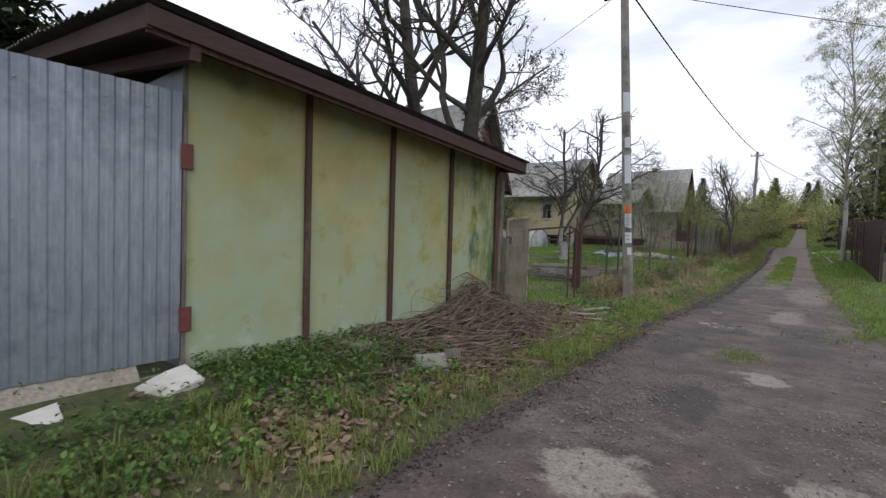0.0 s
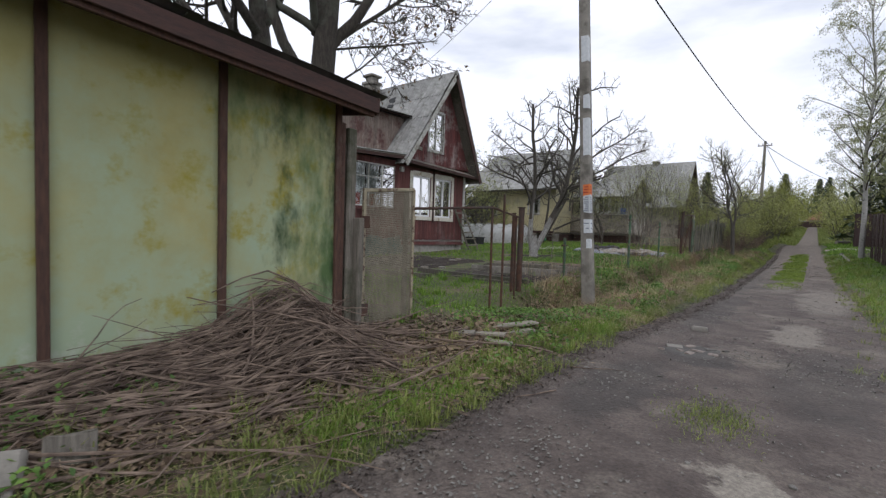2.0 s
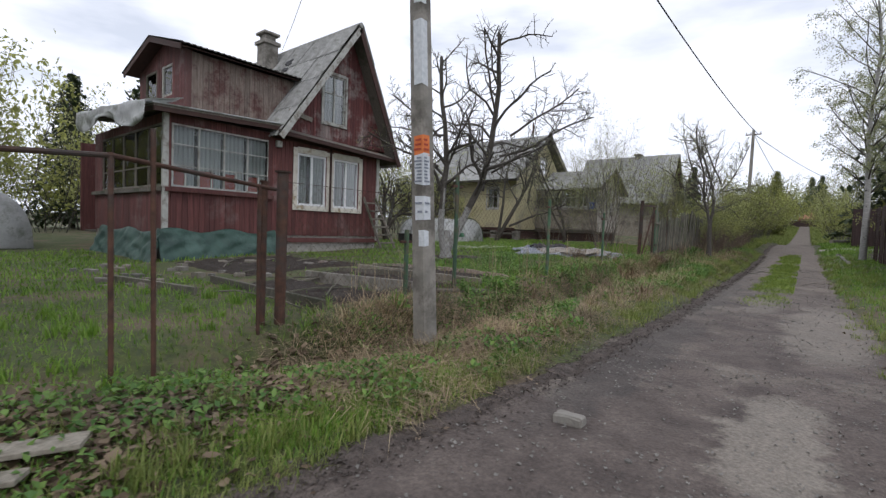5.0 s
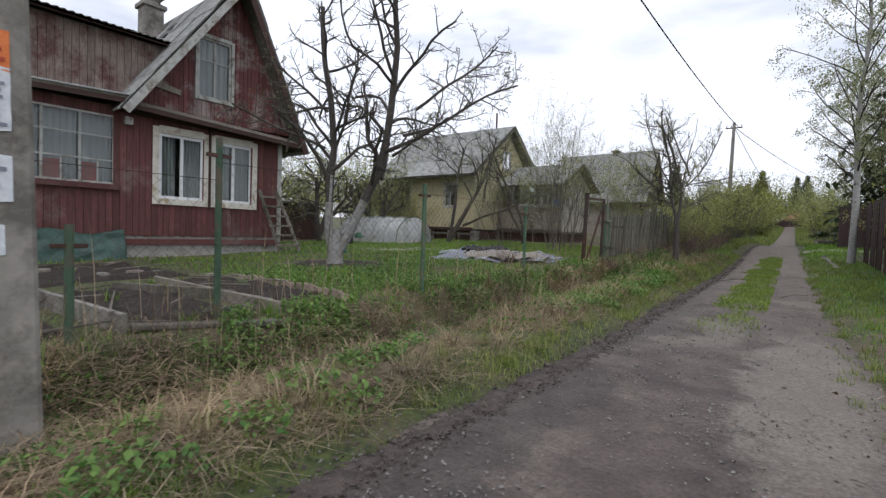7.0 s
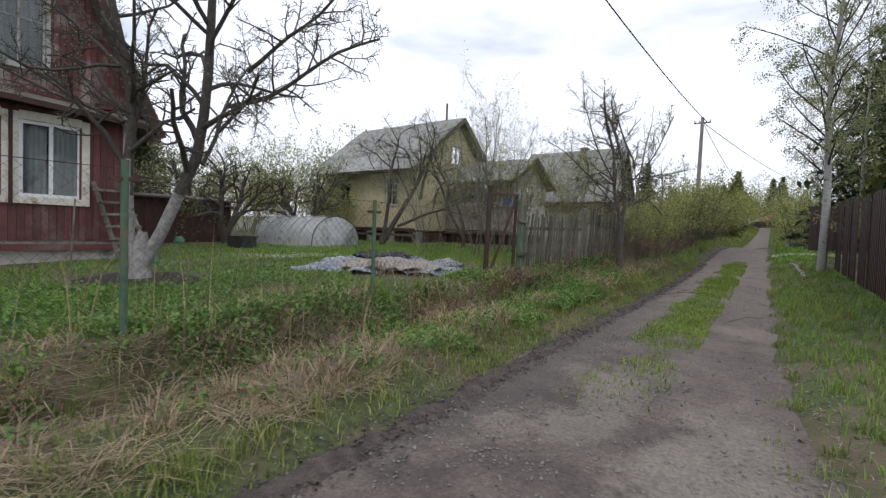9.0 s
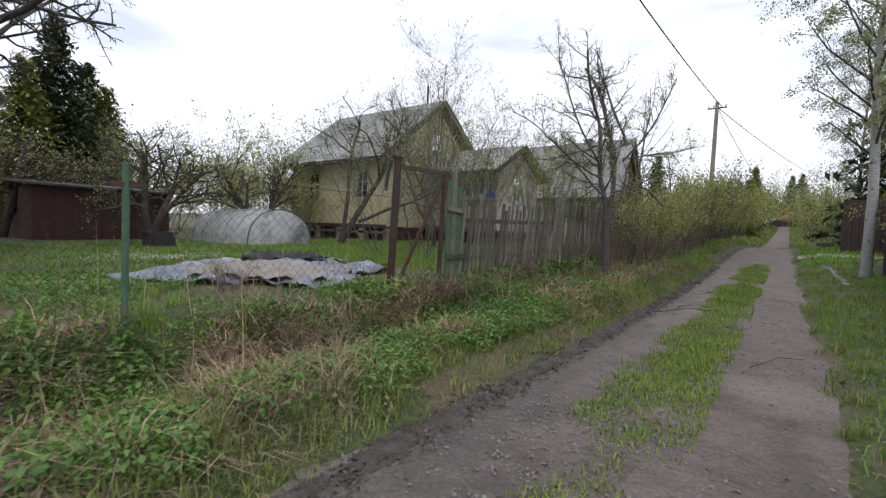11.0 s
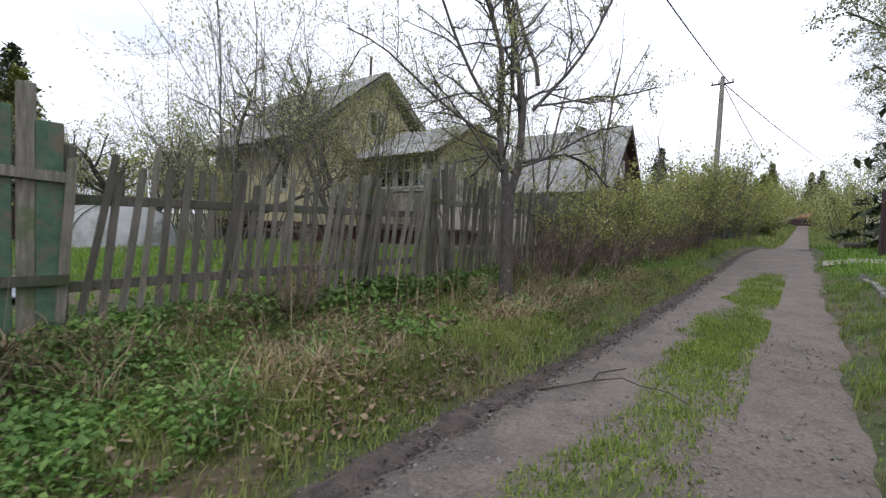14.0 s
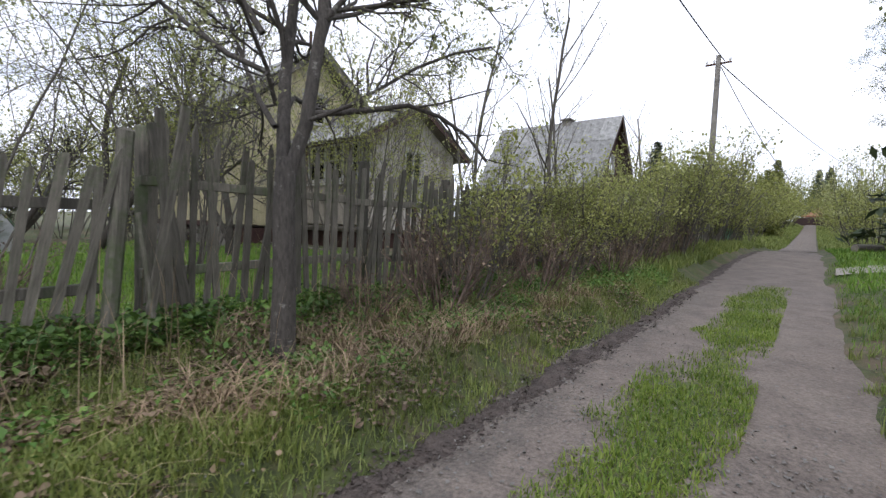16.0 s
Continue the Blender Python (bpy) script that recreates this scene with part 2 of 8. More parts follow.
# ---- the surfaces of this place ----
TURF = material("turf", (0.030, 0.040, 0.013), (0.085, 0.105, 0.028), 16, 0.95, 0.7, c3=(0.12, 0.09, 0.058), scale3=0.9, cut3=(0.48, 0.6), depth=0.03)
ROAD = material("packed_dirt", (0.062, 0.048, 0.042), (0.122, 0.099, 0.086), 2.6, 0.92, 0.8, c3=(0.175, 0.150, 0.125), scale3=0.75, cut3=(0.53, 0.68), fine=42, depth=0.02)
PALE_DIRT = material("pale_dirt", (0.24, 0.22, 0.19), (0.33, 0.30, 0.26), 7, 0.95, 0.6, fine=60, depth=0.008)
DARK_DIRT = material("dark_damp_dirt", (0.045, 0.04, 0.036), (0.085, 0.078, 0.07), 6, 0.75, 0.7, fine=50, depth=0.01)
SOIL_CRUMB = material("soil_crumb", (0.045, 0.036, 0.031), (0.10, 0.08, 0.068), 12, 0.95, 0.3)
SOIL_EDGE = material("dark_edge_soil", (0.046, 0.036, 0.031), (0.115, 0.091, 0.078), 9, 0.97, 1.0, fine=60, depth=0.03)
SOIL = material("dug_soil", (0.018, 0.013, 0.010), (0.05, 0.037, 0.028), 18, 0.97, 1.0, depth=0.05)
STONE = material("road_stone", (0.10, 0.094, 0.086), (0.21, 0.20, 0.18), 10, 0.9, 0.4, rand=0.35)
PLINTH = material("crumbling_plinth", (0.26, 0.25, 0.225), (0.40, 0.385, 0.35), 4, 0.93, 0.6, c3=(0.13, 0.12, 0.10), scale3=1.8, cut3=(0.55, 0.68), fine=60, depth=0.01)
EDGE_TILE = material("pale_terracotta", (0.24, 0.19, 0.15), (0.36, 0.29, 0.235), 9, 0.93, 0.4, rand=0.2)
CONCRETE = material("old_concrete", (0.17, 0.16, 0.14), (0.28, 0.26, 0.23), 5, 0.92, 0.5, c3=(0.11, 0.10, 0.085), scale3=2.2, fine=90, depth=0.004)
PLASTER = material("pale_lime_board", (0.48, 0.46, 0.42), (0.62, 0.60, 0.55), 8, 0.9, 0.4, c3=(0.3, 0.29, 0.24))
BRICK = material("broken_brick", (0.17, 0.138, 0.12), (0.27, 0.232, 0.205), 14, 0.92, 0.5, c3=(0.26, 0.235, 0.205), rand=0.2)
GREY_WOOD = material("weathered_grey_wood", (0.10, 0.088, 0.072), (0.21, 0.19, 0.16), 7, 0.92, 0.6, (9, 9, 0.7), c3=(0.075, 0.08, 0.05), rand=0.3)
PICKET_WOOD = material("mossy_grey_picket", (0.072, 0.066, 0.052), (0.155, 0.143, 0.116), 7, 0.93, 0.6, (9, 9, 0.8), c3=(0.065, 0.085, 0.038), scale3=2.4, rand=0.4)
PALE_WOOD = material("bleached_board", (0.17, 0.15, 0.12), (0.28, 0.255, 0.21), 7, 0.9, 0.5, (5, 5, 5), c3=(0.16, 0.14, 0.11), rand=0.2)
BROWN_WOOD = material("brown_stained_timber", (0.048, 0.024, 0.017), (0.10, 0.050, 0.034), 7, 0.85, 0.5, (8, 8, 1.2), c3=(0.13, 0.10, 0.08), cut3=(0.58, 0.72), rand=0.2)
DARK_BROWN = material("dark_brown_timber", (0.030, 0.014, 0.011), (0.062, 0.028, 0.022), 6, 0.8, 0.4, (6, 1.2, 6), c3=(0.09, 0.06, 0.05), cut3=(0.6, 0.75), rand=0.15)
RED_PAINT = material("flaking_oxblood_paint", (0.085, 0.026, 0.025), (0.145, 0.045, 0.042), 4, 0.8, 0.4, (7, 7, 0.8), c3=(0.24, 0.19, 0.175), scale3=1.7, cut3=(0.50, 0.62), rand=0.22)
RED_LOW = material("faded_oxblood_boards", (0.08, 0.026, 0.024), (0.145, 0.052, 0.047), 4, 0.8, 0.4, (9, 9, 0.5), c3=(0.17, 0.11, 0.10), scale3=1.3, cut3=(0.54, 0.68), rand=0.25)
BROWN_BOARDS = material("bare_reddish_brown_boards", (0.15, 0.118, 0.10), (0.28, 0.225, 0.19), 5, 0.9, 0.4, (8, 8, 0.6), c3=(0.10, 0.045, 0.04), scale3=1.1, rand=0.2)
SLATE = material("fibre_cement_sheet", (0.20, 0.20, 0.19), (0.34, 0.34, 0.325), 3.5, 0.93, 0.4, c3=(0.105, 0.11, 0.085), scale3=1.5, cut3=(0.52, 0.68), rand=0.16)
DARK_SLATE = material("dark_roof_sheet", (0.06, 0.055, 0.05), (0.12, 0.11, 0.10), 4, 0.9, 0.4, c3=(0.05, 0.06, 0.03), rand=0.15)
WHITE_PVC = material("white_window_frame", (0.68, 0.69, 0.70), (0.76, 0.77, 0.78), 12, 0.4, 0.05)
CREAM = material("peeling_cream_paint", (0.56, 0.53, 0.46), (0.69, 0.66, 0.58), 9, 0.8, 0.3, c3=(0.34, 0.27, 0.17), scale3=3, cut3=(0.55, 0.65))
OLD_WHITE = material("grey_white_paint", (0.34, 0.34, 0.31), (0.46, 0.46, 0.43), 9, 0.8, 0.3, c3=(0.2, 0.18, 0.15), scale3=4)
GLASS = glass_pane("window_glass", (0.8, 0.84, 0.84))
CURTAIN = material("pale_curtain", (0.40, 0.40, 0.385), (0.58, 0.57, 0.55), 5, 0.95, 0.3, (12, 12, 0.6))
RED_CLOTH = material("rust_red_cloth", (0.34, 0.05, 0.03), (0.46, 0.085, 0.05), 8, 0.95, 0.2)
# indoor shade is put into this dark tone, so the panes look dark
ROOM_SHADE = material("room_wall_shade_tone", (0.07, 0.06, 0.05), (0.11, 0.10, 0.08), 3, 0.95, 0)
YELLOW = material("faded_yellow_boards", (0.41, 0.365, 0.215), (0.54, 0.485, 0.305), 5, 0.88, 0.3, (8, 8, 0.6), c3=(0.30, 0.285, 0.22), scale3=1.0, cut3=(0.5, 0.66))
PALE_BOARDS = material("bleached_grey_boards", (0.30, 0.28, 0.24), (0.46, 0.43, 0.38), 5, 0.92, 0.4, (8, 8, 0.6), c3=(0.18, 0.16, 0.12), scale3=1.4)
GREY_BOARDS = material("bare_grey_boards", (0.18, 0.162, 0.128), (0.30, 0.272, 0.222), 5, 0.92, 0.4, (8, 8, 0.6), c3=(0.10, 0.09, 0.07), scale3=1.4)
STEEL = material("galvanised_steel", (0.22, 0.245, 0.28), (0.30, 0.325, 0.36), 5, 0.42, 0.12, (6, 6, 1.2), metal=0.55, c3=(0.17, 0.19, 0.22), scale3=1.1, fine=35, depth=0.003)
RUST = material("rusty_steel", (0.045, 0.024, 0.017), (0.10, 0.05, 0.033), 12, 0.85, 0.4, metal=0.2, c3=(0.06, 0.05, 0.045), rand=0.25)
RED_PLATE = material("red_primer_steel", (0.10, 0.03, 0.022), (0.16, 0.045, 0.035), 14, 0.7, 0.3)
GREEN_PAINT = material("worn_green_paint", (0.035, 0.075, 0.045), (0.065, 0.12, 0.07), 12, 0.8, 0.4, c3=(0.11, 0.09, 0.06), scale3=5, rand=0.15)
BROWN_SHEET = material("brown_coated_sheet", (0.030, 0.014, 0.013), (0.045, 0.021, 0.019), 3, 0.55, 0.1)
FILM = material("grey_white_film", (0.54, 0.55, 0.55), (0.70, 0.71, 0.70), 3.5, 0.45, 0.5, c3=(0.33, 0.35, 0.31), scale3=1.8, depth=0.03)
lets_light_through(FILM, 0.45)
BLUE_FILM = material("grey_blue_film", (0.085, 0.10, 0.13), (0.20, 0.225, 0.27), 3, 0.35, 0.8, c3=(0.33, 0.35, 0.38), scale3=1.6, depth=0.04)
GREEN_TARP = material("dark_green_tarpaulin", (0.018, 0.050, 0.040), (0.036, 0.085, 0.066), 3, 0.5, 0.8, c3=(0.055, 0.11, 0.09), scale3=1.8, depth=0.05)
PAPER = material("faded_paper", (0.5, 0.53, 0.56), (0.64, 0.66, 0.68), 22, 0.9, 0.2)
ORANGE = material("orange_paper", (0.62, 0.16, 0.045), (0.72, 0.22, 0.07), 20, 0.9, 0.2)
INK = material("grey_print", (0.16, 0.18, 0.22), (0.26, 0.28, 0.33), 40, 0.9, 0)
BLACK = material("black_rubber", (0.012, 0.012, 0.013), (0.024, 0.024, 0.025), 20, 0.6, 0.1)
PORCELAIN = material("pale_insulator", (0.6, 0.6, 0.58), (0.7, 0.7, 0.68), 20, 0.3, 0)
ROOF_RED = material("orange_red_roof", (0.24, 0.085, 0.055), (0.31, 0.12, 0.08), 4, 0.8, 0.2)
APPLE_BARK = material("brown_grey_bark", (0.042, 0.036, 0.031), (0.092, 0.082, 0.07), 18, 0.95, 0.8, (3, 3, 0.8), c3=(0.20, 0.195, 0.17), scale3=13, cut3=(0.60, 0.68), depth=0.015)
BARK = material("dark_bark", (0.030, 0.025, 0.020), (0.072, 0.062, 0.050), 16, 0.95, 0.9, (3, 3, 0.7), c3=(0.085, 0.09, 0.07), scale3=3, depth=0.02)
GREY_BARK = material("grey_bark", (0.075, 0.066, 0.056), (0.16, 0.145, 0.122), 18, 0.95, 0.8, (3, 3, 0.8), c3=(0.17, 0.165, 0.14), scale3=4, cut3=(0.56, 0.68), depth=0.015)
BIRCH_BARK = material("white_birch_bark", (0.21, 0.205, 0.19), (0.36, 0.35, 0.335), 9, 0.85, 0.4, (1, 1, 5), c3=(0.05, 0.045, 0.04), scale3=6, cut3=(0.58, 0.64))
WHITEWASH = material("limewashed_bark", (0.19, 0.185, 0.175), (0.33, 0.325, 0.31), 14, 0.95, 0.9, c3=(0.16, 0.145, 0.125), scale3=5, cut3=(0.54, 0.66), depth=0.02)
TWIG = material("brush_twig", (0.06, 0.041, 0.032), (0.235, 0.175, 0.135), 7, 0.95, 0.4, rand=0.2)
GRASS = leafy("grass_blade", (0.13, 0.19, 0.043), (0.31, 0.35, 0.11))
FRESH_GRASS = leafy("fresh_grass_blade", (0.10, 0.185, 0.022), (0.285, 0.36, 0.07))
LAWN = leafy("lawn_blade", (0.10, 0.22, 0.025), (0.23, 0.36, 0.06))
HERB = leafy("nettle_leaf", (0.07, 0.17, 0.035), (0.21, 0.345, 0.08))
# a darker tone of the HERB leaf
DARK_HERB = leafy("dark_herb_leaf", (0.042, 0.105, 0.024), (0.135, 0.225, 0.05))
STRAW = leafy("dry_straw", (0.13, 0.093, 0.06), (0.50, 0.40, 0.275), 0.9, 0.15)
DEAD_STEM = leafy("dead_reddish_stem", (0.18, 0.128, 0.09), (0.47, 0.36, 0.25), 0.9, 0.1)
DEAD_LEAF = leafy("dead_leaf", (0.085, 0.055, 0.037), (0.31, 0.235, 0.17), 0.9, 0.15)
YOUNG_LEAF = leafy("young_leaf", (0.25, 0.28, 0.085), (0.44, 0.46, 0.17), 0.6, 0.45)
PALE_LEAF = leafy("pale_bud", (0.28, 0.31, 0.14), (0.46, 0.48, 0.26), 0.6, 0.45)
BIRCH_LEAF = leafy("young_birch_leaf", (0.20, 0.23, 0.11), (0.36, 0.385, 0.21), 0.6, 0.35)
OLIVE_LEAF = leafy("olive_leaf", (0.18, 0.21, 0.055), (0.35, 0.37, 0.115), 0.6, 0.45)
NEEDLE = leafy("spruce_needle", (0.028, 0.05, 0.025), (0.075, 0.105, 0.048), 0.7, 0.1)
LIGHT_NEEDLE = leafy("young_conifer_needle", (0.12, 0.14, 0.03), (0.22, 0.24, 0.06), 0.7, 0.3)
PETAL = leafy("white_petal", (0.55, 0.55, 0.5), (0.75, 0.75, 0.7), 0.7, 0.3)


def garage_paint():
    """Ochre paint over pale green, patchy, darker green towards the top, with mould stains that run along the boards.
    """
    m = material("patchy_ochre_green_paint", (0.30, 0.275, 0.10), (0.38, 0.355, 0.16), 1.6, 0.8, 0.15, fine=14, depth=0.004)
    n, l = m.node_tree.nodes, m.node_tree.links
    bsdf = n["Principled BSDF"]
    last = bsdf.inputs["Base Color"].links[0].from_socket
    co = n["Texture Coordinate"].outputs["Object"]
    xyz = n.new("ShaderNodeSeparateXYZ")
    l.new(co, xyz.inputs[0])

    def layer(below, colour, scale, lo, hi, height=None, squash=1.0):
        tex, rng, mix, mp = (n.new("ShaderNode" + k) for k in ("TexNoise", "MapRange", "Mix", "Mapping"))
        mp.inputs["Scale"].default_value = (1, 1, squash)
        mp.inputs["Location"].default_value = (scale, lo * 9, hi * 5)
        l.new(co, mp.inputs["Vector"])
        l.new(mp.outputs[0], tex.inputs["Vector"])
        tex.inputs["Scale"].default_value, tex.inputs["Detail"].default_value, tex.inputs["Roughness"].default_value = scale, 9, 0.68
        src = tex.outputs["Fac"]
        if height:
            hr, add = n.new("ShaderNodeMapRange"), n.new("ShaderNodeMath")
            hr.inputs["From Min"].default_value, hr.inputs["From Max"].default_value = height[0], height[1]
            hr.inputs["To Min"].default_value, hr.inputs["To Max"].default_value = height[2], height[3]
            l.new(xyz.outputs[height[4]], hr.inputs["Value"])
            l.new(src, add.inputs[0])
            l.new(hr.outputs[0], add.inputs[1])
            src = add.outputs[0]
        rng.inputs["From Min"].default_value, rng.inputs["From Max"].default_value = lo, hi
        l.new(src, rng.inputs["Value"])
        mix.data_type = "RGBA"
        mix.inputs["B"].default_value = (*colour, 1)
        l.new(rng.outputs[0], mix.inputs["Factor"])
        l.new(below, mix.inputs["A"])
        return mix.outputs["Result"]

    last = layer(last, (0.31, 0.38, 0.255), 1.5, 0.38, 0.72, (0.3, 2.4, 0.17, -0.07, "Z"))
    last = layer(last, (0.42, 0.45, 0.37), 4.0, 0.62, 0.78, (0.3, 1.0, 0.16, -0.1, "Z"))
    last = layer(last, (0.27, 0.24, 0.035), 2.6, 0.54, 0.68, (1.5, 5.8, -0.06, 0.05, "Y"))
    # dark green patches, stronger towards the wall's top
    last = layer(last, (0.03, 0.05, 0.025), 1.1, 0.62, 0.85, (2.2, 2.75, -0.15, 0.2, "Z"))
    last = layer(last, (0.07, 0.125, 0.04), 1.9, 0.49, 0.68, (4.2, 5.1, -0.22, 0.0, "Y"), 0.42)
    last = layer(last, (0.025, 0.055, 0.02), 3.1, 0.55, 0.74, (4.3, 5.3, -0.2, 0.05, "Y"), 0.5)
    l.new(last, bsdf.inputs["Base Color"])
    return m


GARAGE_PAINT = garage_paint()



def add_stains(m, stains, dry):
    """Soft-edged ragged stains (x, y, rx, ry, colour) in a ground material, and a drier tone along y."""
    n, l = m.node_tree.nodes, m.node_tree.links
    bsdf = n["Principled BSDF"]
    last = bsdf.inputs["Base Color"].links[0].from_socket
    co, tex, mul, add = n["Texture Coordinate"], n.new("ShaderNodeTexNoise"), n.new("ShaderNodeVectorMath"), n.new("ShaderNodeVectorMath")
    tex.inputs["Scale"].default_value, tex.inputs["Detail"].default_value, tex.inputs["Roughness"].default_value = 2.6, 8, 0.7
    l.new(co.outputs["Object"], tex.inputs["Vector"])
    mul.operation = "MULTIPLY_ADD"
    mul.inputs[1].default_value, mul.inputs[2].default_value = (0.9, 0.9, 0), (-0.45, -0.45, 0)
    l.new(tex.outputs["Color"], mul.inputs[0])
    l.new(co.outputs["Object"], add.inputs[0])
    l.new(mul.outputs[0], add.inputs[1])
    for x, y, rx, ry, colour, amount in stains:
        mp, ln, rg, mx = n.new("ShaderNodeMapping"), n.new("ShaderNodeVectorMath"), n.new("ShaderNodeMapRange"), n.new("ShaderNodeMix")
        mp.vector_type = "POINT"
        mp.inputs["Scale"].default_value = (1 / rx, 1 / ry, 0)
        mp.inputs["Location"].default_value = (-x / rx, -y / ry, 0)
        l.new(add.outputs[0], mp.inputs["Vector"])
        ln.operation = "LENGTH"
        l.new(mp.outputs[0], ln.inputs[0])
        rg.inputs["From Min"].default_value, rg.inputs["From Max"].default_value = 1.05, 0.75
        rg.inputs["To Max"].default_value = amount
        l.new(ln.outputs["Value"], rg.inputs["Value"])
        mx.data_type = "RGBA"
        l.new(rg.outputs[0], mx.inputs["Factor"])
        l.new(last, mx.inputs["A"])
        mx.inputs["B"].default_value = (*colour, 1)
        last = mx.outputs["Result"]
    if dry:
        sep, rg, mx, m2 = n.new("ShaderNodeSeparateXYZ"), n.new("ShaderNodeMapRange"), n.new("ShaderNodeMix"), n.new("ShaderNodeMath")
        l.new(add.outputs[0], sep.inputs[0])
        rg.inputs["From Min"].default_value, rg.inputs["From Max"].default_value = dry[0], dry[1]
        l.new(sep.outputs["Y"], rg.inputs["Value"])
        m2.operation = "MULTIPLY"
        l.new(rg.outputs[0], m2.inputs[0])
        l.new(tex.outputs["Fac"], m2.inputs[1])
        mx.data_type, mx.blend_type = "RGBA", "MIX"
        l.new(m2.outputs[0], mx.inputs["Factor"])
        l.new(last, mx.inputs["A"])
        mx.inputs["B"].default_value = (*dry[2], 1)
        last = mx.outputs["Result"]
    speck, ramp, mx = n.new("ShaderNodeTexNoise"), n.new("ShaderNodeValToRGB"), n.new("ShaderNodeMix")
    speck.inputs["Scale"].default_value, speck.inputs["Detail"].default_value, speck.inputs["Roughness"].default_value = 38, 6, 0.75
    l.new(co.outputs["Object"], speck.inputs["Vector"])
    ramp.color_ramp.elements[0].position, ramp.color_ramp.elements[1].position = 0.38, 0.64
    ramp.color_ramp.elements[0].color, ramp.color_ramp.elements[1].color = (0.72, 0.71, 0.71, 1), (1.32, 1.31, 1.3, 1)
    l.new(speck.outputs["Fac"], ramp.inputs["Fac"])
    mx.data_type, mx.blend_type = "RGBA", "MULTIPLY"
    mx.inputs["Factor"].default_value = 1.0
    l.new(last, mx.inputs["A"])
    l.new(ramp.outputs["Color"], mx.inputs["B"])
    l.new(mx.outputs["Result"], bsdf.inputs["Base Color"])


SANDY, DAMP = (0.27, 0.245, 0.205), (0.045, 0.041, 0.038)
add_stains(ROAD, ((-1.02, 2.75, 0.34, 0.42, SANDY, 0.9), (0.08, 3.3, 0.28, 0.3, SANDY, 0.8), (-0.4, 5.9, 0.22, 0.3, SANDY, 0.8), (-0.45, 11.0, 0.32, 1.0, SANDY, 0.55), (-0.2, 15.5, 0.5, 2.4, SANDY, 0.42), (-1.1, 17.2, 0.3, 1.0, SANDY, 0.35),
                  (-0.85, 4.6, 0.28, 0.5, DAMP, 0.75), (-1.5, 7.2, 0.35, 1.1, DAMP, 0.6), (-1.15, 8.7, 0.4, 0.5, DAMP, 0.7), (-0.1, 8.6, 0.5, 1.6, DAMP, 0.45), (-1.65, 12.5, 0.3, 2.6, DAMP, 0.5), (-1.75, 17.5, 0.25, 2.2, DAMP, 0.6), (-2.1, 24.5, 0.33, 3.6, DAMP, 0.85), (-2.25, 30.5, 0.33, 3.9, DAMP, 0.75), (-1.95, 20.5, 0.3, 2.0, DAMP, 0.8)),
           (15.0, 26.0, (0.235, 0.20, 0.168)))

# ---- ground and road ----
tagged(sheet("ground", steps((-1500, -200, 130), (-200, -40, 8), (-40, -13, 1), (-13, -4.5, 0.18), (-4.5, -1.5, 0.075), (-1.5, 0.0, 0.15), (0.0, 1.5, 0.075), (1.5, 4, 0.18), (4, 40, 1.2), (40, 200, 8), (200, 1500, 130)),
             steps((-300, -20, 20), (-20, -3, 1), (-3, 34, 0.12), (34, 70, 0.4), (70, 300, 5), (300, 3000, 150)), ground_z, TURF),
       "grassy village ground with a bank and level yards", "ground", kind="structure")


def road_top(x, y):
    """Two worn wheel tracks with a low crown between."""
    u = x - road_mid(y)
    crown = 0.035 * np.exp(-((u + 0.6) / 0.45) ** 2) * np.clip((y - 17) / 6, 0, 1)
    pits = np.sin(x * 5.3 + np.sin(y * 2.1) * 2) * np.sin(y * 3.7 + np.sin(x * 3.1) * 1.5) * 0.010 + np.sin(x * 13 + y * 7) * np.sin(y * 11 - x * 5) * 0.004
    return road_z(y) - 0.012 + crown + pits


road = tagged(sheet("road", steps((-2.6, -2.2, 0.1), (-2.2, 1.2, 0.05), (1.2, 3.2, 0.2)), steps((-25, -2, 0.5), (-2, 32, 0.06), (32, 52, 0.25)),
                    lambda x, y: road_top(x + road_mid(y), y), ROAD), "worn dirt lane with gravel and two wheel tracks", "road", kind="structure")
for v in road.data.vertices:
    v.co.x += road_mid(v.co.y)
far_road = sheet("road_uphill", steps((-0.8, 0.8, 0.4)), steps((52, 250, 2)), lambda x, y: road_z(y) + 0.03, ROAD)
for v in far_road.data.vertices:
    v.co.x += road_mid(v.co.y) - 0.6
tagged(far_road, "dirt lane climbing a far slope", "road", kind="structure")
side = sheet("side_path", steps((-0.45, 40, 0.3)), steps((36.5, 38.0, 0.15)), lambda x, y: ground_z(x, y) + 0.05, PALE_DIRT)
tagged(side, "pale gravel track that joins the lane beside a garden plot", "path", kind="structure")


def patch(name, x, y, rx, ry, mat_, label, lift=0.006, seed=0, onroad=True):
    """A ragged flat patch that follows the surface under it."""
    rnd = random.Random(seed)
    n, rings = 28, 5
    amp = [rnd.uniform(0.65, 1.15) for _ in range(n)]
    amp = [(amp[i] + amp[i - 1] + amp[(i + 1) % n]) / 3 for i in range(n)]
    vs, fs = [], []
    for k in range(rings + 1):
        for i in range(n):
            a = i * math.tau / n
            px, py = x + rx * amp[i] * math.cos(a) * k / rings, y + ry * amp[i] * math.sin(a) * k / rings
            base = max(float(road_top(px, py)), gz(px, py)) if onroad else gz(px, py)
            vs.append((px, py, base + lift * (1 if k < rings else -1.5)))
    for k in range(rings):
        for i in range(n):
            j = (i + 1) % n
            fs.append((k * n + i, (k + 1) * n + i, (k + 1) * n + j, k * n + j))
    return tagged(raw(name, vs, fs, mat_, smooth=True), label, "ground patch", kind="structure")



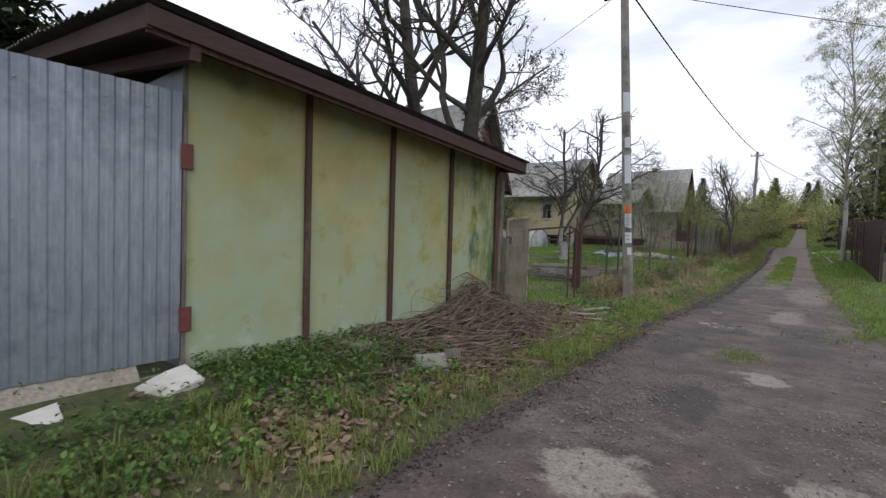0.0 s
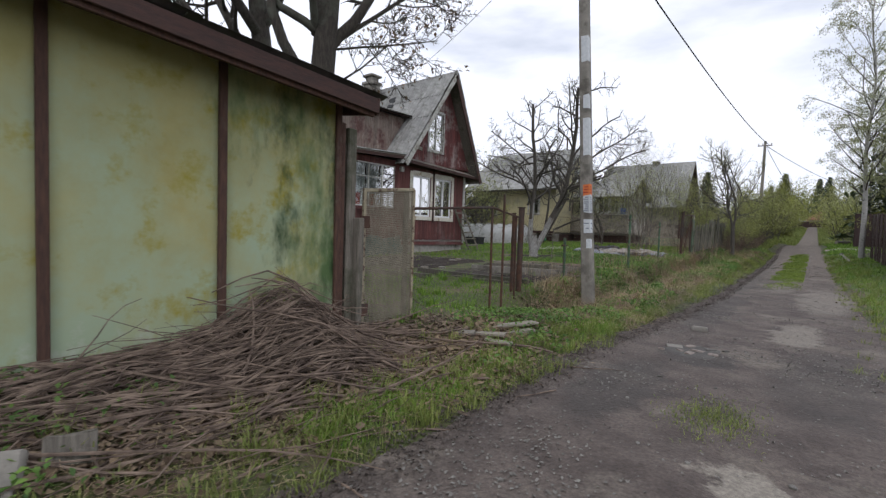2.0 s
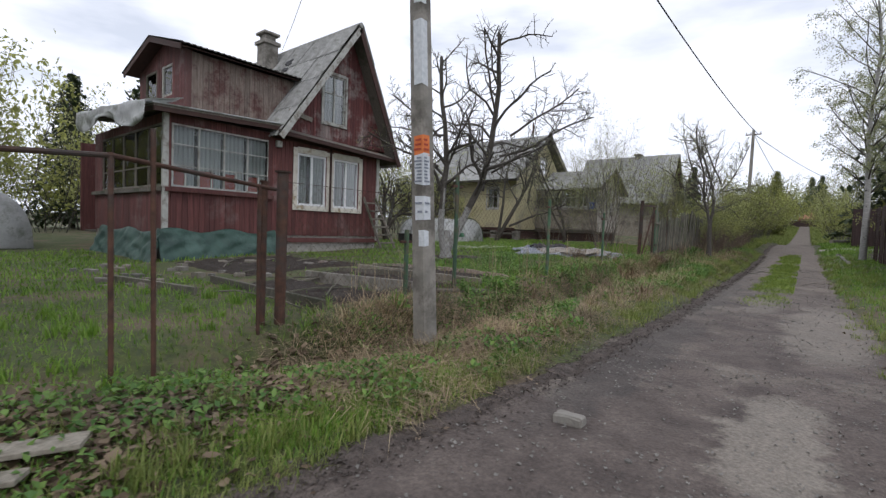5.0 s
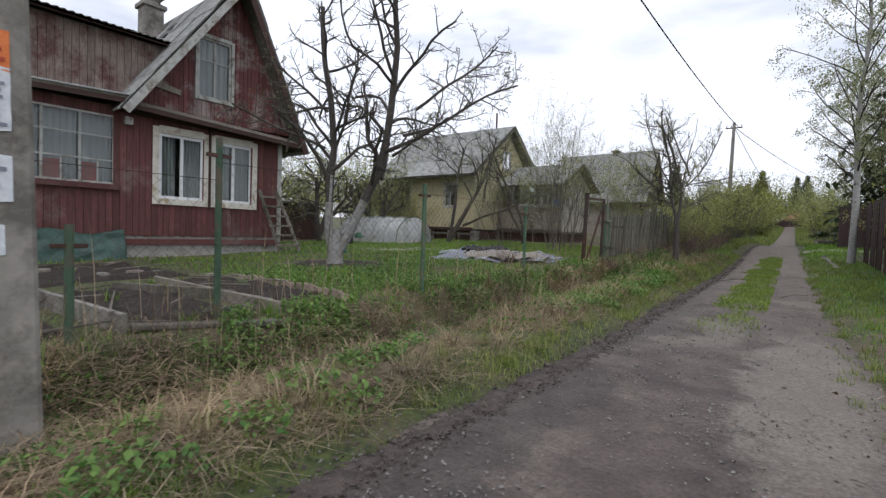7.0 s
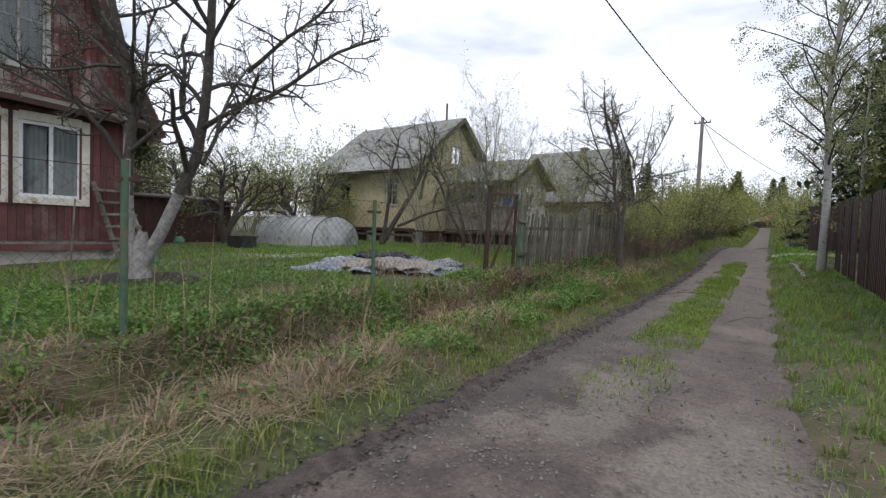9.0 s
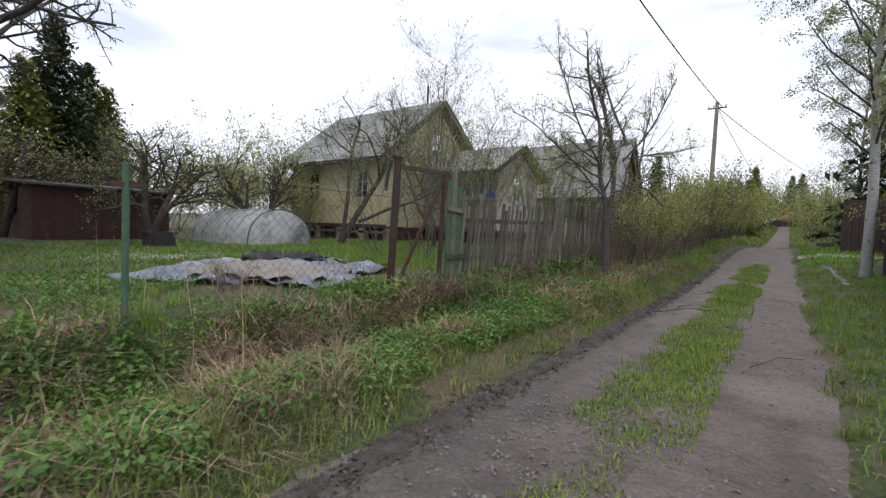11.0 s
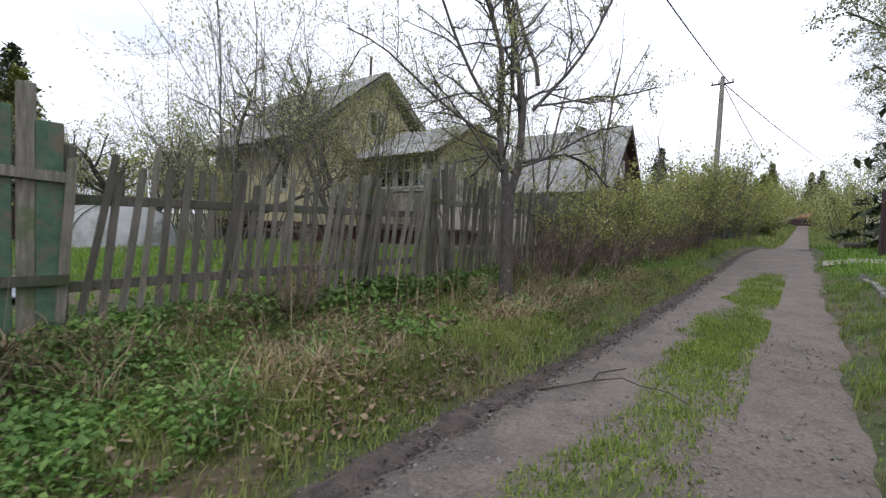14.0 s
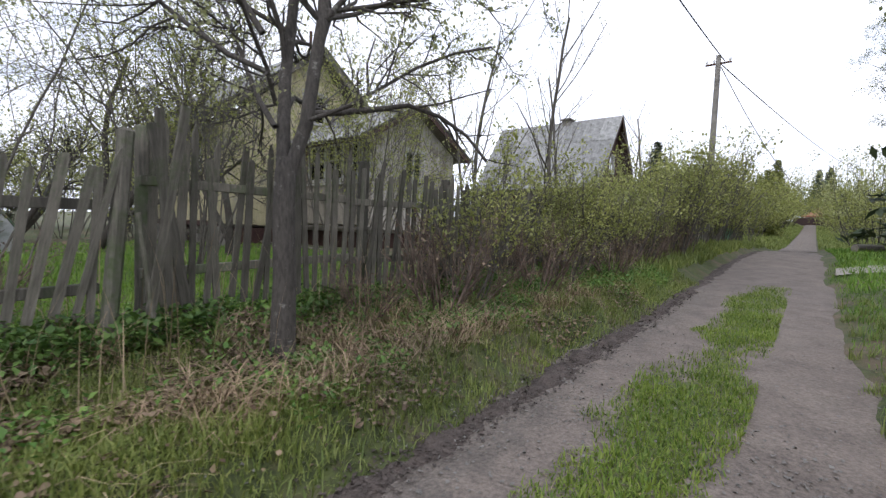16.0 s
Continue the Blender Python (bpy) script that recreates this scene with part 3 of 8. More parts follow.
# dark crumbly soil where the bank meets the lane
def lane_edge(y):
    return bend(y, (0, 5, 8, 10.5, 12, 16, 28, 35, 42, 60), (1.9, 1.9, 2.05, 1.85, 1.73, 1.65, 1.63, 1.73, 1.8, 1.8))


def shoulder(x, y):
    rough_ = 0.5 * np.sin(x * 47 + 3 * np.sin(y * 4.1)) * np.sin(y * 23 + 2 * np.sin(x * 19)) + 0.5 * np.sin(y * 6.3 + 2 * np.sin(y * 2.7) + x * 5)
    return road_top(x + road_mid(y) - lane_edge(y), y) + 0.055 * np.exp(-((x - 0.04) / 0.15) ** 2) - 0.034 + 0.022 * rough_


edge = sheet("soil_shoulder", steps((-0.3, 0.42, 0.03)), steps((9, 48, 0.05)), shoulder, SOIL_EDGE)
for v in edge.data.vertices:
    v.co.x += road_mid(v.co.y) - float(lane_edge(v.co.y))
tagged(edge, "dark crumbly soil where the bank meets the lane", "soil", kind="structure")

# ---- grass, herbs, straw and leaves ----
rng = np.random.default_rng(7)


def scatter(n, x0, x1, y0, y1, keep=None, onroad=False):
    """Random places on the ground inside a rectangle; keep(x, y) gives the chance that each stays. x is counted from the lane's middle."""
    x, y = rng.uniform(x0, x1, n), rng.uniform(y0, y1, n)
    x = x + road_mid(y)
    if keep is not None:
        k = rng.uniform(0, 1, n) < keep(x, y)
        x, y = x[k], y[k]
    z = np.maximum(ground_z(x, y), road_top(x, y)) if onroad else ground_z(x, y)
    return np.stack([x, y, z - 0.01], 1)


def fast_mesh(name, verts, loops, sizes, mat_):
    me = bpy.data.meshes.new(name)
    me.vertices.add(len(verts))
    me.vertices.foreach_set("co", verts.astype(np.float32).ravel())
    me.loops.add(len(loops))
    me.loops.foreach_set("vertex_index", loops.astype(np.int32))
    me.polygons.add(len(sizes))
    me.polygons.foreach_set("loop_start", (np.cumsum(sizes) - sizes).astype(np.int32))
    me.update(calc_edges=True)
    me.materials.append(mat_)
    return me


def blades(name, P, h, w, lean, mat_, label, category="grass", flat=0.0):
    """Thin bent blades, one island each, that grow from the points P."""
    n = len(P)
    a = rng.uniform(0, math.tau, n)
    H = h[0] + (h[1] - h[0]) * rng.uniform(0, 1, n) ** 1.6
    W = rng.uniform(w[0], w[1], n)
    L = rng.uniform(lean[0], lean[1], n)
    out = np.stack([np.cos(a), np.sin(a), np.zeros(n)], 1)
    across = np.stack([-np.sin(a), np.cos(a), np.zeros(n)], 1)
    upv = np.array([0, 0, 1.0])
    mid = P + upv * (H * 0.55 * (1 - flat) * np.sqrt(np.maximum(0.05, 1 - (L * 0.6) ** 2)))[:, None] + out * (H * 0.35 * L)[:, None]
    tip = P + upv * (H * np.sqrt(np.maximum(0.03, 1 - np.minimum(L, 0.98) ** 2)) * (1 - flat))[:, None] + out * (H * L)[:, None]
    V = np.stack([P - across * W[:, None], P + across * W[:, None], mid - across * (W * 0.7)[:, None], mid + across * (W * 0.7)[:, None], tip], 1).reshape(-1, 3)
    b = np.arange(n)[:, None] * 5
    loops = (b + np.array([[0, 1, 3, 2, 2, 3, 4]])).ravel()
    sizes = np.tile([4, 3], n)
    return tagged(new(name, fast_mesh(name, V, loops, sizes, mat_)), label, category, kind="stuff")


def leaf_mesh(name, P, size, mat_, tilt=1.0, long=1.5, curl=0.25, round_=False):
    """Folded leaves at the points P: diamonds, or (round_) six-cornered curled ones."""
    n = len(P)
    a, t = rng.uniform(0, math.tau, n), rng.uniform(-tilt, tilt, n)
    S = rng.uniform(size[0], size[1], n)[:, None]
    d = np.stack([np.cos(a) * np.cos(t), np.sin(a) * np.cos(t), np.sin(t)], 1)
    s = np.stack([-np.sin(a), np.cos(a), rng.uniform(-0.4, 0.4, n) * tilt], 1)
    nrm = np.cross(d, s)
    if round_:
        c1, c2, c3 = (rng.uniform(-0.5, 1.0, (n, 1)) * curl for _ in range(3))
        k1, k2 = rng.uniform(0.3, 0.55, (n, 1)), rng.uniform(0.3, 0.55, (n, 1))
        V = np.stack([P - d * S * long / 2 + nrm * S * c1, P - d * S * 0.2 + s * S * k1 + nrm * S * c2, P + d * S * 0.3 + s * S * k2 * 0.8 + nrm * S * c3, P + d * S * long / 2 + nrm * S * c2, P + d * S * 0.25 - s * S * k1 * 0.8 + nrm * S * c1, P - d * S * 0.25 - s * S * k2 + nrm * S * c3], 1).reshape(-1, 3)
        b = np.arange(n)[:, None] * 6
        loops = (b + np.array([[0, 1, 5, 1, 2, 4, 1, 4, 5, 2, 3, 4]])).ravel()
        return fast_mesh(name, V, loops, np.full(4 * n, 3), mat_)
    V = np.stack([P - d * S * long / 2, P + s * S / 2 + nrm * S * curl, P + d * S * long / 2, P - s * S / 2 + nrm * S * curl], 1).reshape(-1, 3)
    b = np.arange(n)[:, None] * 4
    loops = (b + np.array([[0, 1, 2, 0, 2, 3]])).ravel()
    return fast_mesh(name, V, loops, np.full(2 * n, 3), mat_)


def leaves(name, P, size, mat_, label, category, tilt=1.0, long=1.5, curl=0.25):
    return tagged(new(name, leaf_mesh(name, P, size, mat_, tilt, long, curl, mat_ in (DEAD_LEAF, STONE, SOIL_CRUMB))), label, category, kind="stuff")


LATTICE = np.random.default_rng(3).random((96, 96))


def value_noise(x, y, f, ph):
    u, v = np.asarray(x) * f + 40 + ph * 7.31, np.asarray(y) * f + 40 + ph * 3.77
    i, j = np.floor(u).astype(int), np.floor(v).astype(int)
    a, b = u - i, v - j
    a, b = a * a * (3 - 2 * a), b * b * (3 - 2 * b)
    g = lambda p, q: LATTICE[p % 96, q % 96]
    return (g(i, j) * (1 - a) + g(i + 1, j) * a) * (1 - b) + (g(i, j + 1) * (1 - a) + g(i + 1, j + 1) * a) * b


def spots(x, y, f=1.0, ph=0.0):
    """Ragged patches at three sizes, 0 to 1."""
    n = 0.5 * value_noise(x, y, 0.9 * f, ph) + 0.32 * value_noise(x, y, 2.3 * f, ph + 1) + 0.18 * value_noise(x, y, 6.1 * f, ph + 2)
    return np.clip((n - 0.5) * 2.2 + 0.5, 0, 1)


def off_beds(x, y):
    bed = ((x > -10.6) & (x < -4.25) & (y > 10.6) & (y < 14.1)) | (((x + 7.6) / 1.1) ** 2 + ((y - 16.5) / 0.9) ** 2 < 1) | ((x < -11.1) & (y > 11.3) & (y < 18)) | ((x > -8.6) & (x < -4.2) & (y > 18.6) & (y < 22.3) & (y > 13.2 - x))
    return np.where(bed, 0.04, 1.0)


def not_garage(x, y):
    return np.where((x < -3.78) & (y < 5.9), 0.0, 1.0)


def plank_free(x, y):
    return 1 - 0.9 * np.exp(-((x + 2.9) / 0.5) ** 2 - ((y - 7.4) / 0.7) ** 2)


# short grass of the yard, and of the verges
blades("yard_grass", scatter(75000, -7.6, -2.6, 5.8, 28, lambda x, y: off_beds(x, y) * not_garage(x, y) * (0.35 + 0.65 * spots(x, y, 0.8))), (0.03, 0.10), (0.003, 0.006), (0.2, 0.9), LAWN, "short bright green yard grass")
blades("far_yard_grass", scatter(42000, -15, -7, 5.8, 31, lambda x, y: off_beds(x, y) * np.where((x < -11) & (y > 11) & (y < 18.2), 0, 1)), (0.04, 0.13), (0.006, 0.012), (0.2, 0.8), LAWN, "bright green grass between the houses")
blades("garden_lawn", scatter(45000, -11, -3.6, 20.5, 30, lambda x, y: off_beds(x, y)), (0.04, 0.12), (0.005, 0.009), (0.2, 0.8), LAWN, "bright lawn grass behind the picket fence")
blades("verge_grass", scatter(52000, -2.8, -1.9, -1.5, 14, lambda x, y: (0.3 + 0.7 * (spots(x, y, 0.9, 1.0) > 0.42)) * plank_free(x, y) * np.where((x - road_mid(y) < -2.5) & (y > 3.3) & (y < 12), 0.14, 1) * np.where(y > 11.4, 0.3, 1)), (0.03, 0.12), (0.002, 0.005), (0.2, 0.9), GRASS, "low green grass along the lane's edge")
blades("verge_grass", scatter(95000, -3.2, -1.62, 13, 34, lambda x, y: (0.45 + 0.55 * (spots(x, y, 0.8, 1.0) > 0.45)) * np.where(x - road_mid(y) > -1.74, 0.35, 1) * np.where(y < 17, np.where(x - road_mid(y) < -2.15, 0.16, 0.35), 1)), (0.03, 0.14), (0.003, 0.006), (0.2, 0.9), GRASS, "green grass on the bank beside the lane")
blades("verge_grass", scatter(24000, -4.2, -2.1, 33, 56, None), (0.08, 0.3), (0.008, 0.015), (0.2, 0.8), GRASS, "green grass below the hedge")
blades("verge_grass", scatter(70000, -0.4, 2.0, 9.5, 40, lambda x, y: np.clip((x - road_mid(y) - right_edge(y) + 0.02) / 0.22, 0, 1) * (0.35 + 0.65 * spots(x, y, 0.9) ** 1.2)), (0.03, 0.13), (0.003, 0.007), (0.2, 0.9), LAWN, "green grass between the lane and the brown fence")
blades("verge_straw", scatter(9000, -0.4, 1.4, 12, 34, lambda x, y: np.exp(-((x - road_mid(y) - right_edge(y) - 0.08) / 0.16) ** 2) * (spots(x, y, 0.9, 4.0) > 0.4), True), (0.04, 0.2), (0.0015, 0.004), (0.7, 1.0), STRAW, "dry blades along the lane's grassy edge", "dry grass", 0.6)
blades("verge_grass", scatter(16000, -5.5, -1.5, 56, 130, None), (0.12, 0.4), (0.02, 0.04), (0.2, 0.8), GRASS, "rough grass beside the far lane")
blades("verge_grass", scatter(16000, 0.3, 4.5, 58, 130, None), (0.12, 0.4), (0.02, 0.04), (0.2, 0.8), GRASS, "rough grass beside the far lane")
blades("verge_grass", scatter(15000, 0.55, 4, 34, 58, None), (0.06, 0.22), (0.01, 0.016), (0.2, 0.8), LAWN, "green grass beyond the birch")


def median(x, y):
    u = x - road_mid(y)
    half = 0.44 + 0.10 * np.sin(y * 1.9) * np.sin(y * 0.7 + 1) + 0.34 * (spots(x, y, 1.4, 21.0) - 0.5)
    return np.clip((half - np.abs(u + 0.58)) / 0.22, 0, 1) ** 1.2 * bend(y, (17, 19.5, 22, 31, 34.5), (0, 0.4, 1, 1, 0)) * (0.3 + 0.7 * np.clip(spots(x, y, 1.2, 2.0) * 2.2 - 0.45, 0, 1))


MOSS = material("mossy_turf", (0.052, 0.066, 0.02), (0.115, 0.132, 0.042), 16, 0.95, 0.8, c3=(0.10, 0.085, 0.06), scale3=1.6, cut3=(0.52, 0.64), depth=0.02)
mid = sheet("median_strip", steps((-0.62, 0.62, 0.04)), steps((16.5, 35.5, 0.08)), lambda x, y: road_top(x - 0.58 + road_mid(y), y) + 0.008 - 0.05 * np.clip((np.abs(x) - (0.17 + 0.10 * np.sin(y * 1.9) * np.sin(y * 0.7 + 1) + 0.05 * np.sin(y * 5.3 + x * 3)) * bend(y, (17.5, 19, 22, 32, 35), (0.0, 0.6, 1, 1, -0.3)) - 0.05 * np.sin(y * 9 + np.sign(x) * 2)) / 0.2 + 0.5, 0, 1), MOSS)
for v in mid.data.vertices:
    v.co.x += road_mid(v.co.y) - 0.58
tagged(mid, "mossy strip between the wheel tracks", "grass strip", kind="structure")
blades("median_grass", scatter(190000, -1.45, -0.25, 16, 35.5, median, True), (0.02, 0.085), (0.003, 0.0065), (0.25, 0.96), FRESH_GRASS, "low grass strip between the wheel tracks")
blades("median_straw", scatter(12000, -1.45, -0.25, 18, 36, median, True), (0.03, 0.12), (0.0015, 0.0035), (0.6, 0.99), STRAW, "dry blades among the grass of the strip", "dry grass", 0.5)
blades("road_tuft", scatter(9000, -1.0, -0.2, 6.2, 7.6, lambda x, y: np.exp(-((x + 0.72) / 0.2) ** 2 - ((y - 6.85) / 0.3) ** 2), True), (0.02, 0.06), (0.002, 0.005), (0.2, 0.95), GRASS, "small grass tuft growing in the lane")

blades("lane_turf", scatter(42000, -2.75, -2.0, 4.6, 11.5, lambda x, y: np.clip(1.25 - np.abs(x - road_mid(y) + bend(y, (4.6, 8, 10.5, 11.5), (2.22, 2.42, 2.25, 2.1))) / 0.28, 0, 1) * (0.25 + 0.75 * (spots(x, y, 1.1, 5.5) > 0.4)) * plank_free(x, y)), (0.03, 0.12), (0.0025, 0.0055), (0.2, 0.9), LAWN, "strip of green grass along the lane's edge")

blades("berm_grass", scatter(40000, -2.95, -1.98, 17.2, 26, lambda x, y: 0.35 + 0.65 * (spots(x, y, 1.1, 13.0) > 0.45)), (0.03, 0.13), (0.0025, 0.0055), (0.25, 0.95), GRASS, "short green grass on the berm beside the lane")
blades("berm_straw", scatter(12000, -2.95, -1.95, 16.5, 27, lambda x, y: (spots(x, y, 1.0, 14.0) > 0.5) * 0.9), (0.08, 0.35), (0.0018, 0.004), (0.75, 1.0), STRAW, "loose dry straw on the berm beside the lane", "dry grass", 0.65)

# leafy herbs at the foot of the garage and along the top of the bank


def lift(P, lo, hi):
    P[:, 2] += rng.uniform(lo, hi, len(P))
    return P


leaves("garage_herbs", lift(scatter(30000, -3.75, -2.35, -1.5, 4.2, lambda x, y: not_garage(x, y) * np.where(x < -2.95, 1.0, 0.25) * (0.35 + 0.65 * spots(x, y, 0.9, 3)) * np.where(y > 3.3, 0.4, 1) * np.where((x < -3.1) & (y < 1.55), 0.04, 1)), 0.0, 0.14), (0.012, 0.032), DARK_HERB, "dark green young plants at the garage wall", "plants")
leaves("bank_herbs", lift(scatter(90000, -4.7, -3.3, 11.2, 27.5, lambda x, y: np.clip(1.2 - np.abs(x - road_mid(y) + bend(y, (11, 16, 20, 23), (3.62, 3.6, 3.5, 3.1))) / bend(y, (11, 16, 22), (0.42, 0.45, 0.7)), 0, 1) * (spots(x, y, 0.9, 0.6) > 0.36)), 0.0, 0.13), (0.016, 0.042), HERB, "green leafy herbs along the top of the bank", "plants")
leaves("bank_herbs", lift(scatter(95000, -3.3, -1.95, 16.5, 34, lambda x, y: (spots(x, y, 0.6, 2.2) > bend(y, (16.5, 18, 21, 23), (0.6, 0.36, 0.36, 0.56))) * np.where(y > 23.5, 0.4, 1.0)), 0.0, 0.12), (0.012, 0.036), HERB, "green leafy herbs on the bank beside the lane", "plants")
leaves("fence_nettles", lift(scatter(26000, -3.95, -3.05, 22.6, 29, lambda x, y: np.clip(1.2 - np.abs(x + 3.6) / 0.45, 0, 1) * (spots(x, y, 0.8, 7.1) > 0.35)), 0.0, 0.2), (0.02, 0.05), DARK_HERB, "dark green nettles at the foot of the pickets", "plants")
leaves("lane_herbs", lift(scatter(7000, -3.4, -2.1, 6.4, 11.5, lambda x, y: (spots(x, y, 0.9, 4.2) > 0.76) * plank_free(x, y)), 0.0, 0.13), (0.016, 0.045), HERB, "green herbs among dead leaves beside the gate", "plants")
leaves("yard_herbs", lift(scatter(20000, -7, -4.1, 14, 21, lambda x, y: off_beds(x, y) * (spots(x, y, 0.6, 5) > 0.45)), 0.0, 0.1), (0.015, 0.04), HERB, "green weeds in the yard grass", "plants")
leaves("white_flowers", lift(scatter(900, -9.6, -7.5, 18.6, 21.6, lambda x, y: np.exp(-((x + 9.0) / 0.8) ** 2 - ((y - 20) / 1.0) ** 2)), 0.08, 0.14), (0.02, 0.035), PETAL, "patch of small white flowers in the grass", "flowers", 0.3)

def clumps(n, per, x0, x1, y0, y1, r, keep=None):
    """Tussocks: groups of roots round random centres."""
    C = scatter(n, x0, x1, y0, y1, keep)
    k = np.repeat(np.arange(len(C)), per)
    a, d = rng.uniform(0, math.tau, len(k)), r * np.sqrt(rng.uniform(0, 1, len(k)))
    x, y = C[k, 0] + np.cos(a) * d, C[k, 1] + np.sin(a) * d
    return np.stack([x, y, ground_z(x, y) - 0.01], 1)


# dry straw and dead stems
blades("bank_straw", scatter(68000, -3.95, -2.0, 9.4, 19, lambda x, y: np.clip(1.3 - np.abs(x - road_mid(y) + 2.75) / 0.8, 0, 1) * (0.1 + 0.9 * (spots(x, y, 0.8, 2.6) > bend(y, (11, 13.5, 15, 19), (0.32, 0.4, 0.52, 0.56))))), (0.15, 0.6), (0.0018, 0.0046), (0.85, 1.0), STRAW, "flattened dry straw on the bank", "dry grass", 0.72)
blades("hanging_straw", scatter(16000, -4.05, -3.35, 9.5, 17.5, lambda x, y: np.exp(-((x + 3.78) / 0.16) ** 2) * (0.08 + 0.92 * (spots(x, y, 1.2, 6.0) > 0.5))), (0.25, 0.7), (0.002, 0.0045), (0.8, 1.0), STRAW, "long dry grass hanging from the yard's edge", "dry grass", 0.9)
blades("bank_stems", scatter(15000, -3.9, -2.1, 10.5, 19, lambda x, y: (spots(x, y, 1.1, 11.0) > 0.55) * 0.8), (0.15, 0.5), (0.0018, 0.004), (0.5, 0.98), DEAD_STEM, "grey brown dead stems tangled in the straw", "dry plants", 0.45)
leaves("ditch_herbs", lift(clumps(150, 60, -3.7, -2.1, 10.5, 18, 0.13, lambda x, y: np.where(spots(x, y, 0.9, 12.0) > 0.45, 1, 0.1)), 0.0, 0.14), (0.016, 0.045), HERB, "clumps of green herbs pushing through the straw", "plants")
blades("ditch_stems", scatter(16000, -3.95, -3.15, 18.2, 21.4, lambda x, y: np.exp(-((x + 3.6) / 0.2) ** 2) * (0.15 + 0.85 * (spots(x, y, 0.7, 8.0) > 0.42))), (0.2, 0.6), (0.003, 0.0065), (0.65, 0.99), DEAD_STEM, "reddish dead stems leaning over the ditch", "dry plants", 0.25)
blades("bank_straw", scatter(40000, -3.7, -1.8, 18, 33, lambda x, y: np.clip(1.1 - np.abs(x - road_mid(y) + 2.8) / 0.75, 0, 1) * (0.2 + 0.8 * (spots(x, y, 0.7, 2.6) > 0.45)) * np.where(y < 21, 0.45, 1)), (0.1, 0.5), (0.0018, 0.0045), (0.7, 1.0), STRAW, "dry straw hanging over the bank below the fence", "dry grass", 0.68)
blades("dead_stems", scatter(36000, -3.75, -2.1, 15.5, 29, lambda x, y: (spots(x, y, 0.8, 5.2) > 0.55) * np.where(y < 21, 0.18, 0.5)), (0.2, 0.65), (0.0025, 0.0055), (0.5, 0.98), DEAD_STEM, "matted reddish dead stems on the bank", "dry plants", 0.4)
blades("standing_stems", scatter(900, -4.6, -2.6, 11, 31, None), (0.3, 0.95), (0.002, 0.004), (0.1, 0.5), STRAW, "thin dry stalks standing in the weeds", "dry plants")
blades("garage_straw", scatter(9000, -3.3, -2.05, 2.6, 8.2, lambda x, y: np.exp(-((x + 2.6) / 0.5) ** 2 - ((y - 4.9) / 1.6) ** 2) * 1.2), (0.1, 0.4), (0.0015, 0.004), (0.85, 1.0), STRAW, "dry straw strewn beside the brush heap", "dry grass", 0.75)
blades("pole_straw", scatter(7000, -4.2, -2.6, 9.5, 12.2, lambda x, y: np.exp(-((x + 3.55) / 0.45) ** 2 - ((y - 10.8) / 0.7) ** 2) * 1.2), (0.25, 0.6), (0.002, 0.0045), (0.6, 0.97), STRAW, "sheaf of dry grass around the pole's foot", "dry grass", 0.35)

blades("grass_tussocks", clumps(420, 45, -3.0, -1.85, -1, 33, 0.07, lambda x, y: np.where((y > 10.8) & (y < 17.5) & (x < -2.35), 0.12, 1)), (0.08, 0.22), (0.002, 0.005), (0.15, 0.85), GRASS, "tussocks of fresh green grass on the bank")
blades("grass_tussocks", clumps(260, 40, 0.35, 1.4, 9, 33, 0.07), (0.07, 0.18), (0.002, 0.005), (0.15, 0.85), GRASS, "tussocks of fresh green grass by the brown fence")
blades("grass_tussocks", clumps(330, 40, -6.5, -3.2, 6.5, 28, 0.08, off_beds), (0.08, 0.2), (0.003, 0.006), (0.15, 0.85), LAWN, "tussocks of fresh green grass in the yard")
blades("straw_tussocks", clumps(110, 70, -3.5, -2.2, 11, 30, 0.09), (0.2, 0.6), (0.002, 0.0045), (0.45, 0.98), STRAW, "bent tussocks of dry straw on the bank", "dry grass", 0.35)
leaves("leafy_clumps", lift(clumps(330, 70, -3.6, -2.2, 13, 32, 0.16, lambda x, y: np.where((y < 17) & (x > -3.5), 0.1, 1)), 0.0, 0.16), (0.014, 0.04), HERB, "clumps of fresh green herbs on the bank", "plants")
leaves("leafy_clumps", lift(clumps(70, 60, -3.3, -2.2, -1, 12, 0.13, lambda x, y: not_garage(x, y) * np.where((x < -2.35) & (y > 3.2), 0.12, 1)), 0.0, 0.14), (0.014, 0.04), HERB, "clumps of fresh green herbs by the lane", "plants")

# dead leaves


def litter(x, y):
    near = np.exp(-((x + bend(y, (0, 3, 5, 9, 12), (2.55, 2.6, 2.95, 2.98, 3.25))) / 0.36) ** 2) * bend(y, (-2, 1, 3.5, 5, 9, 11, 12), (0.35, 0.4, 0.9, 1.6, 1.5, 1.2, 0))
    heap = np.exp(-((x + 3.0) / 0.55) ** 2 - ((y - 5.9) / 1.1) ** 2) + 0.9 * np.exp(-((x + 2.5) / 0.28) ** 2 - ((y - 1.75) / 0.3) ** 2)
    return np.clip(near * 0.6 * (0.25 + 0.75 * spots(x, y, 1.1, 1.3)) + heap, 0, 1) * not_garage(x, y)


